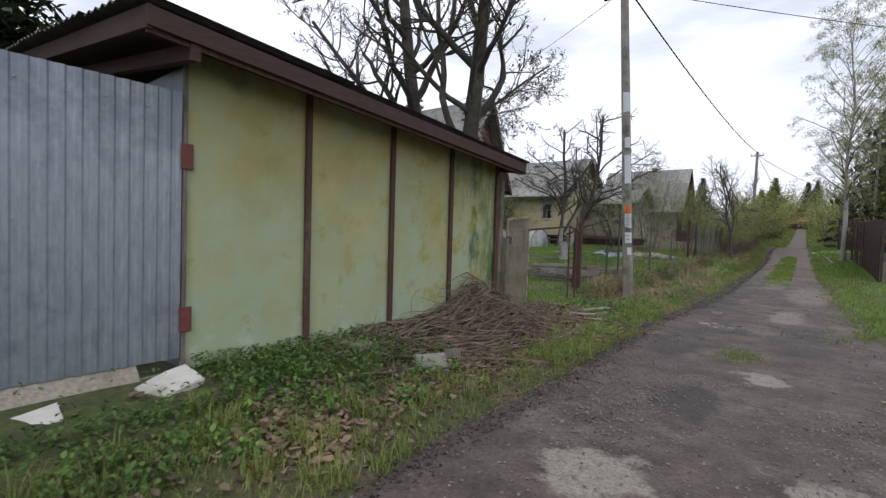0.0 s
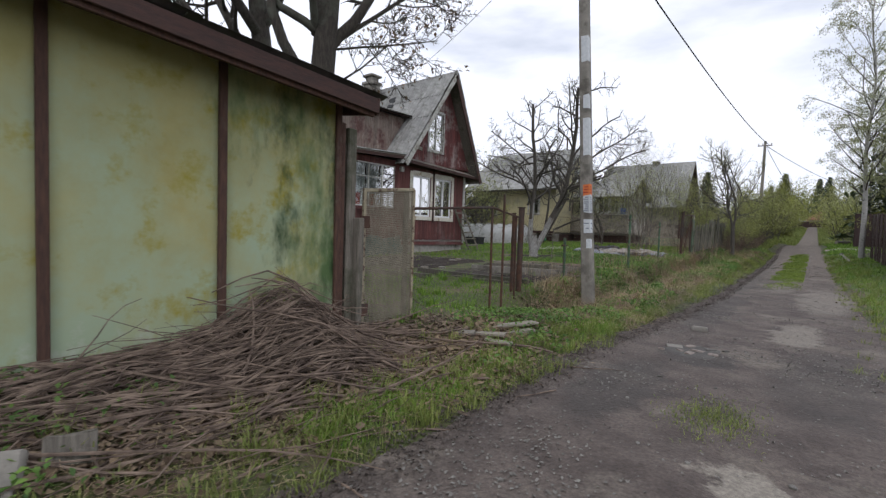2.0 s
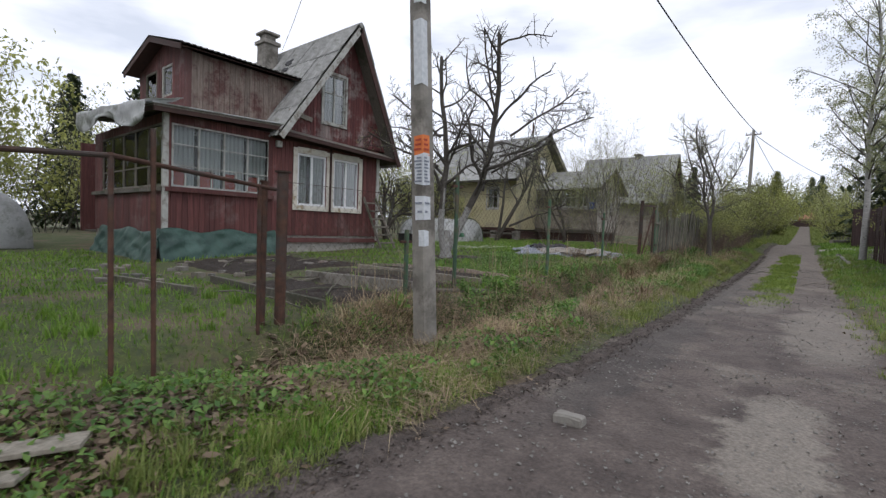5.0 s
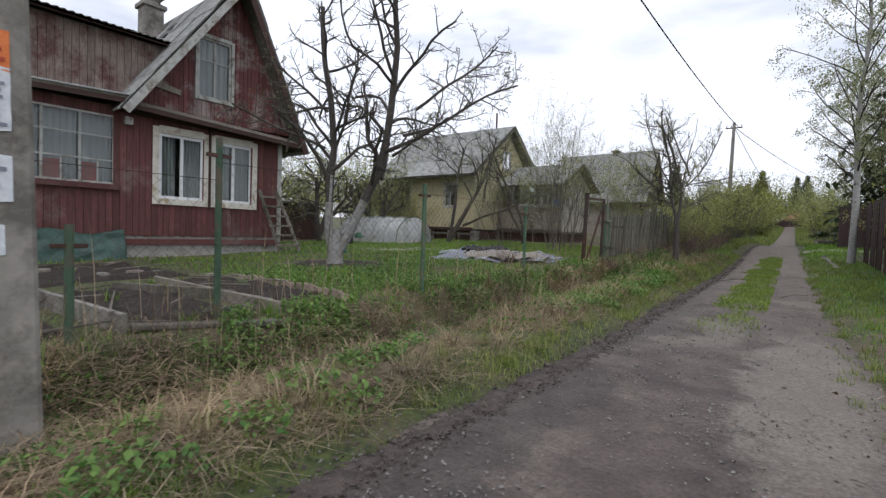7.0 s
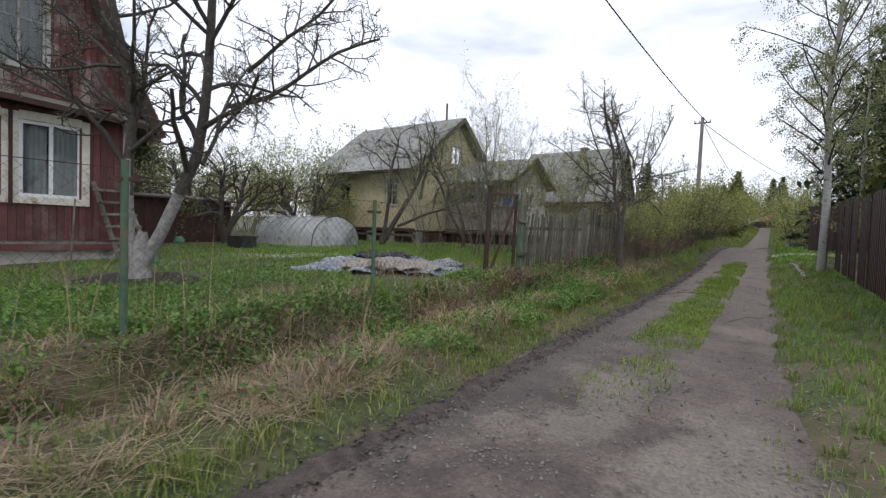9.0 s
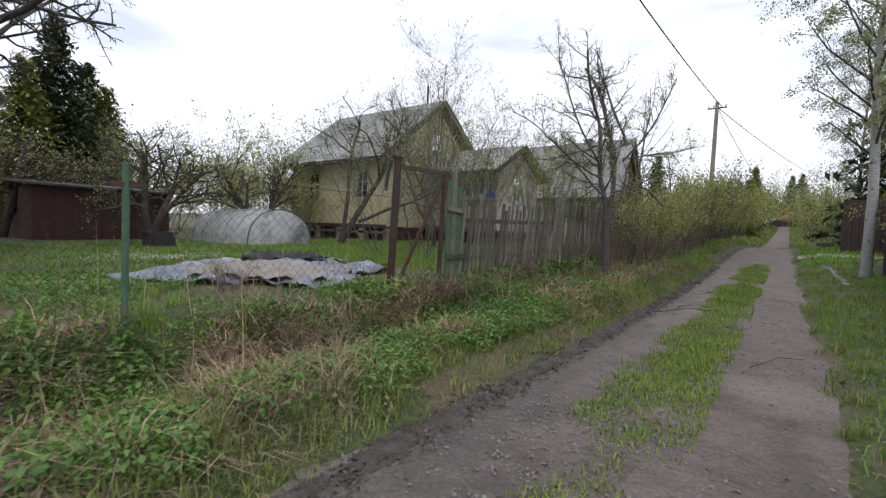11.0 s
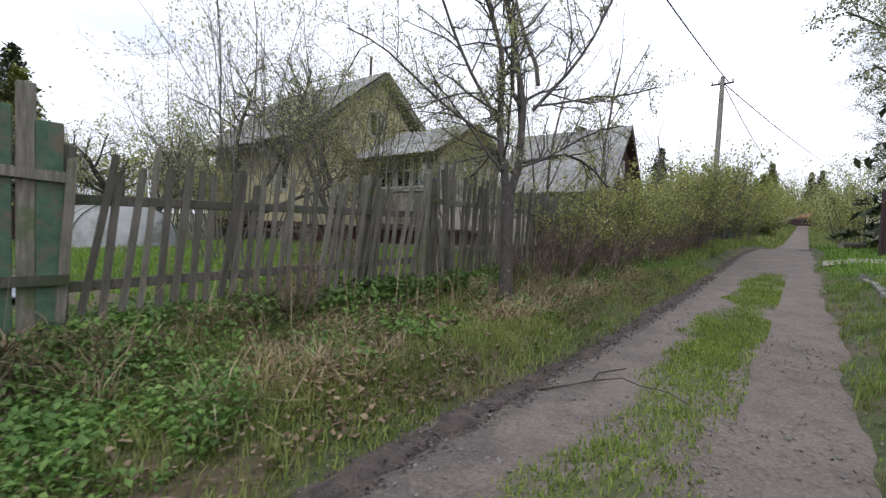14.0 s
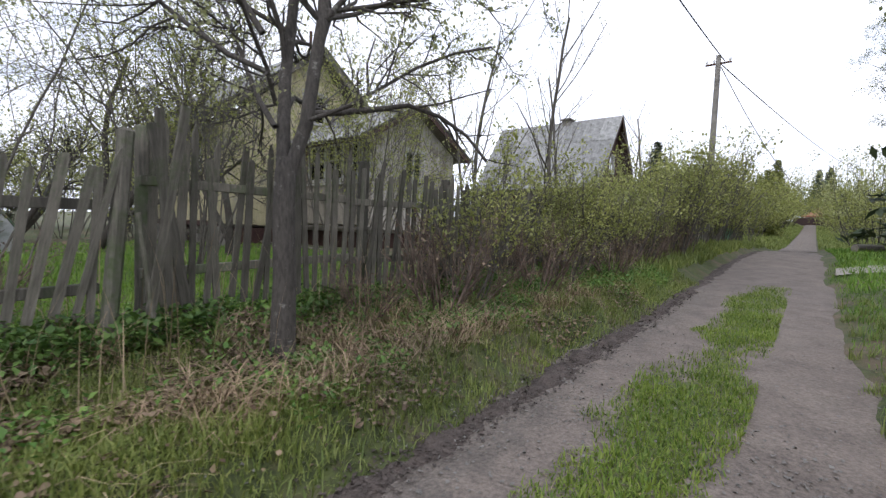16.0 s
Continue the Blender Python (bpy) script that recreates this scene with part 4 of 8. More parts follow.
leaves("leaf_litter", lift(scatter(52000, -3.75, -1.9, -1.5, 12, litter), 0.015, 0.05), (0.022, 0.07), DEAD_LEAF, "curled brown dead leaves along the lane", "leaves", 0.5, 1.3, 0.35)
leaves("leaf_litter", lift(scatter(9000, -4.0, -2.4, 9.2, 12.6, lambda x, y: np.exp(-((x + 3.2) / 0.45) ** 2) * bend(y, (9, 10, 11.5, 12.6), (1, 1, 0.7, 0.1))), 0.01, 0.06), (0.022, 0.07), DEAD_LEAF, "dead leaves drifted in the ditch at the pole", "leaves", 0.5, 1.3, 0.35)
leaves("leaf_litter", lift(scatter(6000, -3.4, -2.4, 23.2, 26.6, lambda x, y: (spots(x, y, 1.2, 9.3) > 0.45) * 0.8), 0.02, 0.09), (0.02, 0.055), DEAD_LEAF, "brown dead leaves among the bank's grass", "leaves", 0.5, 1.3, 0.35)
leaves("leaf_litter", lift(scatter(22000, -3.3, -1.8, 18, 31, lambda x, y: (0.08 + 0.8 * (spots(x, y, 1.0, 3.3) > 0.58)) * np.where(y < 22.5, 0.35, 1)), 0.01, 0.09), (0.016, 0.042), DEAD_LEAF, "scattered dead leaves on the bank", "leaves", 0.5, 1.3, 0.35)
leaves("leaf_litter", lift(scatter(2500, -3.0, 0.9, -1, 33, lambda x, y: np.exp(-((x - road_mid(y) + 2.0) / 0.2) ** 2) + np.exp(-((x - road_mid(y) - 0.7) / 0.2) ** 2) * 0.6, True), 0.01, 0.025), (0.02, 0.05), DEAD_LEAF, "dead leaves at the edges of the lane", "leaves", 0.4, 1.3, 0.35)
leaves("edge_crumbs", lift(scatter(60000, -2.3, -1.4, -1, 33, lambda x, y: np.exp(-((x - road_mid(y) + lane_edge(y) - 0.07) / 0.14) ** 2), True), 0.008, 0.03), (0.008, 0.028), SOIL_CRUMB, "dark crumbs of soil along the lane's edge", "soil", 0.5, 1.2, 0.5)
leaves("road_gravel", lift(scatter(85000, -2.1, 0.9, -1, 30, lambda x, y: 0.04 + 0.4 * spots(x, y, 1.3, 0.4) ** 2 + 0.8 * np.exp(-((x + 1.25) / 0.35) ** 2 - ((y - 4.2) / 1.2) ** 2) + 0.5 * np.exp(-((x + 1.3) / 0.3) ** 2 - ((y - 20) / 1.0) ** 2), True), 0.012, 0.02), (0.006, 0.026), STONE, "fine grey gravel lying on the lane", "gravel", 0.4, 1.1, 0.45)


# ---- garage ----
def garage_roof(x, y):
    return 2.80 + (-3.35 - x) * 0.13 - (y - 1.1) * 0.074


def trapezoid_sheet(width, height, pitch, depth, thick=0.004):
    """A ribbed steel sheet in the x-z plane, from 0 to width, ribs upright."""
    xs, ds = [0.0], [0.0]
    x = 0.0
    while x < width - 1e-6:
        for f, d in ((0.35, 0), (0.5, depth), (0.85, depth), (1.0, 0)):
            xs.append(min(width, x + pitch * f))
            ds.append(d)
        x += pitch
    vs, fs = [], []
    for z in (0, height):
        for px, d in zip(xs, ds):
            vs += [(px, d, z), (px, d + thick, z)]
    n = len(xs) * 2
    for i in range(len(xs) - 1):
        a = i * 2
        fs += [(a, a + 2, n + a + 2, n + a), (a + 1, n + a + 1, n + a + 3, a + 3), (n + a, n + a + 2, n + a + 3, n + a + 1), (a, a + 1, a + 3, a + 2)]
    me = bpy.data.meshes.new("sheet")
    me.from_pydata(vs, [], fs)
    return me


def along_y(x, y, z, out=1):
    """Local x runs along world y, local y looks to world +x (out=1)."""
    return Matrix(((0, 1 * out, 0, x), (1, 0, 0, y), (0, 0, 1, z), (0, 0, 0, 1)))


def put(ob, m):
    ob.matrix_basis = m
    return ob


def sheet_part(name, me, mat_, parent, m, label=""):
    me = me.copy()
    me.transform(m)
    if m.determinant() < 0:
        me.flip_normals()
    me.materials.append(mat_)
    ob = new(name, me)
    ob.parent = parent
    if label:
        ob["label"] = label
    return ob


def jagged_panel(x, y0, y1, z0, zt, mat_, parent, seed):
    """A sheet of board on the wall, chipped along its lower edge."""
    rnd = random.Random(seed)
    bm = bmesh.new()
    n = 14
    front = [[], []]
    for i in range(n + 1):
        y = y0 + (y1 - y0) * i / n
        for k, xx in enumerate((x, x - 0.012)):
            front[k].append((bm.verts.new((xx, y, z0 + rnd.uniform(-0.018, 0.018))), bm.verts.new((xx, y, zt(y)))))
    for i in range(n):
        (a, b), (c, d) = front[0][i], front[0][i + 1]
        (e, f), (g, h) = front[1][i], front[1][i + 1]
        for q in ((a, c, d, b), (g, e, f, h), (a, e, g, c), (b, d, h, f)):
            bm.faces.new(q)
    for k in (0, n):
        a, b = front[0][k]
        e, f = front[1][k]
        bm.faces.new((a, b, f, e) if k == 0 else (a, e, f, b))
    return part("wall_panel", bm, mat_, parent)


garage = thing("garage", "low garage clad in patchy ochre and green painted boards", "garage", at=(0, 0, 0))
EDGES = (1.52, 2.585, 3.68, 4.74, 5.82)


def wall_top(y):
    return garage_roof(-3.75, y) - 0.10


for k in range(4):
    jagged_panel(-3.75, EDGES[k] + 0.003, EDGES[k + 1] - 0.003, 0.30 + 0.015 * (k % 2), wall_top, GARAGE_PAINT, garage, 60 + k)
for k, y in enumerate(EDGES[1:]):
    part("batten", beams(((-3.728, y + 0.01, 0.27), (-3.728, y - 0.004, wall_top(y)), 0.036, 0.062), bevel=0.006), BROWN_WOOD, garage, "brown wooden cover strip")
part("corner_trim", beams(((-3.74, 1.505, 0.3), (-3.74, 1.505, wall_top(1.5)), 0.03, 0.03)), GREY_WOOD, garage)
part("side_wall", boxes((-8.6, -3.77, 1.54, 1.6, 0.28, 2.62)), STEEL, garage, "grey steel end wall")
part("side_wall", boxes((-8.6, -3.77, 5.74, 5.80, 0.25, 2.3)), GREY_BOARDS, garage)
part("back_wall", boxes((-8.6, -8.54, 1.6, 5.74, 0.25, 2.9)), GREY_BOARDS, garage)
part("sill_beam", boxes((-3.83, -3.765, 1.5, 5.82, 0.12, 0.31)), BROWN_WOOD, garage)
part("plinth", boxes((-3.82, -3.78, 1.55, 5.75, -0.1, 0.13)), CONCRETE, garage)
# eave boards, soffit and corrugated roof
bm = bmesh.new()
beam(bm, (-3.36, 1.12, garage_roof(-3.36, 1.12) - 0.075), (-3.36, 5.98, garage_roof(-3.36, 5.98) - 0.075), 0.028, 0.13, bevel=0.004)
part("fascia", bm, DARK_BROWN, garage, "dark brown eave board")
bm = bmesh.new()
beam(bm, (-3.40, 1.13, garage_roof(-3.4, 1.13) - 0.15), (-3.40, 5.95, garage_roof(-3.4, 5.95) - 0.15), 0.03, 0.05)
part("eave_lath", bm, BROWN_WOOD, garage)
for y in (1.13, 5.965):
    part("bargeboard", beams(((-3.35, y, garage_roof(-3.35, y) - 0.08), (-8.9, y, garage_roof(-8.9, y) - 0.08), 0.03, 0.15), bevel=0.004), DARK_BROWN, garage)
part("soffit_beam", beams(((-3.37, 1.42, garage_roof(-3.4, 1.42) - 0.2), (-8.7, 1.42, garage_roof(-8.7, 1.42) - 0.2), 0.07, 0.11)), DARK_BROWN, garage)
vs = [(x, y, garage_roof(x, y) - 0.05) for x, y in ((-3.38, 1.14), (-8.9, 1.14), (-8.9, 5.95), (-3.38, 5.95))]
vs += [(x, y, z - 0.02) for x, y, z in vs]
raw("soffit", vs, [(3, 2, 1, 0), (4, 5, 6, 7), (0, 1, 5, 4), (1, 2, 6, 5), (2, 3, 7, 6), (3, 0, 4, 7)], DARK_BROWN, garage)


def wavy_sheet(w, l, waves, amp, thick=0.008, seg=6):
    """A corrugated sheet: w across the waves (x), l down the slope (y)."""
    n = waves * seg
    vs, fs = [], []
    for j in (0, 1):
        for i in range(n + 1):
            z = amp * math.cos(i / seg * math.tau)
            vs += [(w * i / n, l * j, z), (w * i / n, l * j, z - thick)]
    m = (n + 1) * 2
    for i in range(n):
        a = i * 2
        fs += [(a, a + 2, m + a + 2, m + a), (a + 1, m + a + 1, m + a + 3, a + 3), (a, a + 1, a + 3, a + 2), (m + a, m + a + 2, m + a + 3, m + a + 1)]
    me = bpy.data.meshes.new("roof_sheet")
    me.from_pydata(vs, [], fs)
    return me


def lay_roof(parent, corner, along, down, len_a, len_d, na, nd, mat_, seed, amp=0.018, pitch=0.15, skip=()):
    """Courses of corrugated sheets over a slope: from the upper corner, na sheets along the ridge and nd courses down."""
    rnd = random.Random(seed)
    a, d = Vector(along).normalized(), Vector(down).normalized()
    up = a.cross(d)
    if up.z < 0:
        up = -up
    w, l = len_a / na, len_d / nd
    me = wavy_sheet(w * 1.03, l * 1.06, max(3, round(w / pitch)), amp)
    me.materials.append(mat_)
    if a.cross(d).z < 0:
        me.flip_normals()
    for i in range(na):
        for j in range(nd):
            if (i, j) in skip:
                continue
            c = Vector(corner) + a * (w * i + rnd.uniform(-0.012, 0.012)) + d * (l * j + rnd.uniform(-0.02, 0.02)) + up * (0.02 + 0.012 * (nd - j) + rnd.uniform(0, 0.008))
            dd = (d - up * -0.012 + a * rnd.uniform(-0.006, 0.006)).normalized()
            ob = new("roof_sheet", me)
            ob.parent = parent
            ob.matrix_basis = Matrix(((a.x, dd.x, up.x, c.x), (a.y, dd.y, up.y, c.y), (a.z, dd.z, up.z, c.z), (0, 0, 0, 1)))


lay_roof(garage, (-8.95, 1.03, garage_roof(-8.95, 1.03) - 0.025), (1, 0, -0.13), (0, 1, -0.074), 5.62, 4.93, 5, 3, DARK_SLATE, 3, 0.016)

# the ribbed steel gate hung on the garage's corner
steel_gate = thing("steel_gate", "ribbed galvanised steel gate leaf hung beside the garage", "gate")
me = trapezoid_sheet(4.2, 1.99, 0.088, 0.008)
me.transform(Matrix(((0, 1, 0, -3.745), (1, 0, 0, -2.72), (0, 0.0, 1, 0.40), (0, 0, 0, 1))))
me.flip_normals()
me.materials.append(STEEL)
ob = new("gate_sheet", me)
ob.parent = steel_gate
part("frame", boxes((-3.80, -3.765, -2.7, 1.46, 0.5, 0.55), (-3.80, -3.765, -2.7, 1.46, 2.2, 2.25), (-3.80, -3.765, 1.42, 1.46, 0.5, 2.25)), RUST, steel_gate)
for z in (1.92, 0.69):
    part("hinge", boxes((-3.735, -3.715, 1.475, 1.56, z - 0.095, z + 0.095), bevel=0.004), RED_PLATE, steel_gate, "red painted hinge plate")
screw = bmesh.new()
bmesh.ops.create_icosphere(screw, subdivisions=1, radius=0.008)
screw_me = mesh_of("screw_head", screw, STEEL)
rnd = random.Random(5)
for y in np.arange(-0.6, 1.45, 0.23):
    for z in (0.6, 1.38, 2.24):
        ob = new("screw_head", screw_me)
        ob.parent = steel_gate
        ob.location = (-3.724, y + rnd.uniform(-0.02, 0.02), z + rnd.uniform(-0.03, 0.03))

# boards and slabs under the gate
for (x, y0, y1, z, w, tilt, mt, lab) in ((-3.70, -0.9, 1.2, 0.33, 0.20, 0.35, PALE_WOOD, "bleached board lying under the gate"), (-3.66, -1.2, 1.42, 0.27, 0.14, 0.2, GREY_WOOD, "grey weathered board under the gate"), (-3.6, -1.4, 0.9, 0.22, 0.12, 0.1, GREY_WOOD, "grey weathered board under the gate")):
    bm = bmesh.new()
    box(bm, -w / 2, w / 2, 0, y1 - y0, -0.014, 0.014, Matrix.Translation((x, y0, z)) @ Matrix.Rotation(tilt * 2.2, 4, "Y"), bevel=0.004)
    tagged(part("loose_board", bm, mt), lab, "board")
for (x, y, z, w, l, tz, tx) in ((-3.42, 1.3, 0.31, 0.24, 0.34, 12, 14), (-3.40, 0.45, 0.25, 0.2, 0.5, -4, 10)):
    bm = bmesh.new()
    box(bm, -w / 2, w / 2, -l / 2, l / 2, -0.02, 0.02, bevel=0.006)
    bmesh.ops.subdivide_edges(bm, edges=bm.edges[:], cuts=2)
    for v in bm.verts:
        v.co += Vector((random.uniform(-0.012, 0.012), random.uniform(-0.012, 0.012), random.uniform(-0.006, 0.006)))
    tagged(put(part("pale_slab", bm, PLASTER), pose(x, y, z, tx, tx, tz)), "broken whitish board slab lying in the grass", "slab")


def rubble(name, x, y, z, sx, sy, sz, turn, tip, mat_, label, category, seed):
    """A broken block with uneven faces and chipped edges."""
    r = random.Random(seed)
    bm = bmesh.new()
    box(bm, -sx / 2, sx / 2, -sy / 2, sy / 2, 0, sz, bevel=min(sx, sy, sz) * 0.12)
    bmesh.ops.subdivide_edges(bm, edges=bm.edges[:], cuts=1)
    for v in bm.verts:
        v.co += Vector((r.uniform(-1, 1), r.uniform(-1, 1), r.uniform(-1, 1))) * min(sx, sy, sz) * 0.07
    return tagged(put(part(name, bm, mat_), pose(x, y, z, tip, 0, turn)), label, category)


rubble("concrete_block", -2.72, 3.28, 0.10, 0.30, 0.07, 0.20, 62, -38, CONCRETE, "tilted broken concrete slab in the grass", "block", 1)
rubble("concrete_block", -2.76, 3.62, 0.12, 0.2, 0.09, 0.15, 75, -22, GREY_WOOD, "short pale wooden block in the grass", "block", 2)
rubble("concrete_block", -3.45, 2.95, 0.2, 0.3, 0.2, 0.14, 15, 0, CONCRETE, "grey concrete block beside the wall", "block", 3)


# ---- the brush heap at the garage's end ----
def heap_top(x, y):
    """Height of the heap over the ground: a mound at the garage's corner and a long low tail."""
    side = min(1.0, max(0.0, 1 - (x + 3.55) / 1.15))
    return 0.40 * math.exp(-((y - 5.2) / 0.45) ** 2) * side ** 1.2 + 0.10 * math.exp(-((y - 4.3) / 0.9) ** 2) * side + 0.02


def brush_heap():
    r = random.Random(11)
    bm = bmesh.new()
    for k in range(900):
        long = k % 5 < 2
        y = r.choice((r.gauss(5.1, 0.35), r.gauss(4.3, 0.75), r.gauss(4.9, 0.8)))
        x = -3.62 + abs(r.gauss(0, 0.5))
        u = r.random() ** 0.6
        ang = r.gauss(1.45, 0.32 if long else 0.6) + (math.pi if r.random() < 0.5 else 0)
        d = Vector((math.cos(ang), math.sin(ang), 0))
        L = r.uniform(1.1, 2.4) if long else r.uniform(0.3, 0.9)
        rad = r.choice((0.005, 0.006, 0.008, 0.010, 0.013)) if long else r.choice((0.0025, 0.003, 0.004, 0.006))
        free = r.random() < 0.04 + 0.22 * (4.9 < y < 5.6)
        p = Vector((x, y, 0)) - d * L * 0.5
        pts, up = [], 0.0
        for i in range(8):
            q = Vector((max(-3.71, p.x), p.y, 0))
            up += r.gauss(0, 0.016) + (0.05 if free and i > 2 else 0)
            q.z = gz(q.x, q.y) + 0.012 + max(0, u * heap_top(q.x, q.y) + up)
            pts.append(q)
            d.rotate(Matrix.Rotation(r.gauss(0, 0.13), 3, "Z"))
            p = p + d * L / 7
        tube(bm, pts, [rad * q for q in (1, 0.95, 0.88, 0.8, 0.7, 0.6, 0.45, 0.3)], 5 if long else 4)
    return part("brush_heap", bm, TWIG)


tagged(brush_heap(), "heap of cut brown branches piled against the garage corner", "brush heap", kind="stuff")
HP = scatter(3200, -3.7, -2.4, 3.6, 6.6, not_garage)
HP[:, 2] += 0.03 + np.array([heap_top(p[0], p[1]) for p in HP]) * rng.uniform(0.1, 0.6, len(HP))
leaves("heap_litter", HP, (0.02, 0.05), DEAD_LEAF, "dead leaves caught in the brush heap", "leaves", 0.7, 1.3, 0.35)
for k in range(26):
    r = random.Random(200 + k)
    x, y = r.uniform(-3.0, -1.6), r.uniform(2.2, 9.0)
    a, L = r.uniform(0, math.tau), r.uniform(0.25, 0.8)
    pts = []
    for i in range(5):
        px, py = x + math.cos(a) * L * i / 4, y + math.sin(a) * L * i / 4
        a += r.uniform(-0.25, 0.25)
        pts.append((px, py, max(gz(px, py), float(road_top(px, py))) + 0.012))
    tagged(part("fallen_twig", tubes((pts, [0.006, 0.006, 0.005, 0.004, 0.002]), sides=5), TWIG), "thin bare twig lying on the ground", "twig", "fallen twigs")
for k_, pts in enumerate((((-2.02, 24.0, 0), (-1.9, 24.25, 0.01), (-1.78, 24.42, 0.02), (-1.62, 24.62, 0.02), (-1.45, 24.52, 0.02), (-1.25, 24.45, 0.03), (-1.08, 24.28, 0.03)), ((-1.78, 24.42, 0.02), (-1.8, 24.6, 0.03), (-1.66, 24.85, 0.04)),
            ((-0.62, 21.6, 0), (-0.5, 21.85, 0.02), (-0.42, 22.1, 0.02), (-0.22, 22.25, 0.01)))):
    pts = [(x, y, max(gz(x, y), float(road_top(x, y))) + 0.012 + z) for x, y, z in pts]
    tagged(part("fallen_branch", tubes((pts, [(0.0075 if k_ < 2 else 0.005) - 0.0008 * i for i in range(len(pts))]), sides=6), BARK), "dark crooked branch lying across the wheel track", "branch", "fallen branches")

# ---- posts, mesh gate and rail by the garage ----
end_post = thing("gate_post", "weathered split timber post at the garage's end", "post")
part("timber", beams(((-3.80, 6.0, 0.05), (-3.80, 6.0, 2.22), 0.12, 0.11), bevel=0.012), GREY_WOOD, end_post)
part("timber", beams(((-3.70, 6.05, 0.05), (-3.70, 6.06, 1.36), 0.10, 0.07), bevel=0.01), GREY_WOOD, end_post, "short grey timber nailed on")
part("timber", beams(((-3.76, 5.88, 0.05), (-3.76, 5.88, 2.25), 0.07, 0.05), bevel=0.008), BROWN_WOOD, end_post)
for z in (1.32, 0.45):
    part("hinge", boxes((-3.68, -3.66, 6.06, 6.17, z - 0.06, z + 0.06)), RUST, end_post)

mesh_gate = thing("mesh_gate", "narrow garden gate of wire mesh in a rusty pale frame", "gate")
FLAKED = material("flaking_yellowish_frame", (0.25, 0.215, 0.14), (0.36, 0.32, 0.23), 18, 0.85, 0.4, c3=(0.09, 0.05, 0.035), scale3=9, cut3=(0.5, 0.58))
G0, G1 = Vector((-3.74, 6.16, 0.17)), Vector((-3.79, 6.92, 0.24))
GH = 1.47
for a, b in ((G0, G0 + Vector((0, 0, GH + 0.02))), (G1, G1 + Vector((0, 0, GH))), (G0 + Vector((0, 0, GH)), G1 + Vector((0, 0, GH)))):
    part("frame_bar", beams((a, b, 0.03, 0.035), bevel=0.003), FLAKED, mesh_gate)
part("frame_bar", beams((G0 + Vector((0, 0, 0.03)), G1 + Vector((0, 0, 0.03)), 0.02, 0.02)), RUST, mesh_gate)
WIRE = material("fine_wire_mesh", (0.17, 0.15, 0.11), (0.27, 0.24, 0.18), 5, 0.8, 0)
bm = bmesh.new()
dirv = (G1 - G0)
for k in range(74):
    z = 0.03 + (GH - 0.05) * k / 73
    beam(bm, G0 + dirv * 0.02 + Vector((0, 0, z)), G1 - dirv * 0.02 + Vector((0, 0, z)), 0.0065, 0.0065)
for k in range(38):
    p = G0 + dirv * (0.03 + 0.94 * k / 37)
    beam(bm, p + Vector((0.004, 0, 0.02)), p + Vector((0.004, 0, GH - 0.02)), 0.0055, 0.0055)
part("wire_mesh", bm, WIRE, mesh_gate, "fine rusty wire mesh")
part("inner_slat", beams((G1 + Vector((-0.02, -0.09, 0.03)), G1 + Vector((-0.02, -0.09, GH)), 0.012, 0.075)), GREY_WOOD, mesh_gate)

open_gate = thing("pipe_gate", "open rusty pipe gate frame standing beside the posts", "gate")
for pts in (((-3.74, 8.45, 0.1), (-3.74, 8.44, 1.62)), ((-3.70, 8.68, 0.1), (-3.69, 8.66, 1.80)), ((-3.78, 6.93, 1.50), (-3.74, 8.45, 1.60), (-4.12, 9.80, 1.52)), ((-4.06, 9.62, 0.1), (-4.06, 9.61, 1.53))):
    part("pipe", tubes((pts, 0.017)), RUST, open_gate)
for x, y, h, rr in ((-4.13, 9.87, 1.68, 0.05), (-4.18, 9.72, 1.58, 0.03)):
    p = thing("steel_post", "rusty round steel fence post with a flat cap", "post", "rusty posts")
    part("tube", tubes((((x, y, 0.0), (x + 0.01, y, h)), rr), sides=12), RUST, p)
    part("cap", tubes((((x + 0.01, y, h), (x + 0.01, y, h + 0.012)), rr * 1.45), sides=12), RUST, p)


# planks laid as a step by the gate
for k, (x, y, L, a, z, w) in enumerate(((-3.02, 7.78, 0.75, 62, 0.05, 0.17), (-2.90, 7.62, 0.6, 58, 0.02, 0.13), (-3.05, 7.12, 0.7, 20, 0.015, 0.10), (-2.92, 7.02, 0.75, 15, 0.01, 0.10), (-3.2, 6.9, 0.55, 25, 0.015, 0.12))):
    bm = bmesh.new()
    box(bm, -L / 2, L / 2, -w / 2, w / 2, -0.012, 0.014, bevel=0.004)
    tagged(put(part("plank", bm, PALE_WOOD), pose(x, y, gz(x, y) + z, random.uniform(-5, 5), random.uniform(-3, 3), a)), "grey bleached plank laid on the ground by the gate", "plank", "planks by the gate")

# bricks in the pothole
for k, (x, y, s, turn, mt) in enumerate(((-1.50, 9.02, 0.17, 20, CONCRETE), (-1.36, 9.14, 0.12, 60, BRICK), (-1.25, 8.98, 0.14, -15, BRICK), (-1.14, 9.1, 0.12, 35, STONE), (-1.3, 8.82, 0.13, 80, BRICK), (-1.08, 8.9, 0.1, 10, BRICK), (-1.41, 8.86, 0.09, -40, BRICK),
                                         (-1.50, 10.36, 0.19, 5, CONCRETE), (-1.58, 8.78, 0.06, 3, BRICK), (-1.0, 9.18, 0.07, 50, STONE))):
    rubble("broken_brick", x, y, float(road_top(x, y)) - 0.035, s, s * 0.6, 0.052 if k != 7 else 0.09, turn, random.uniform(-12, 12), mt, "broken brick pressed into the lane" if mt is BRICK else "grey lump of concrete lying in the lane", "brick", 20 + k)
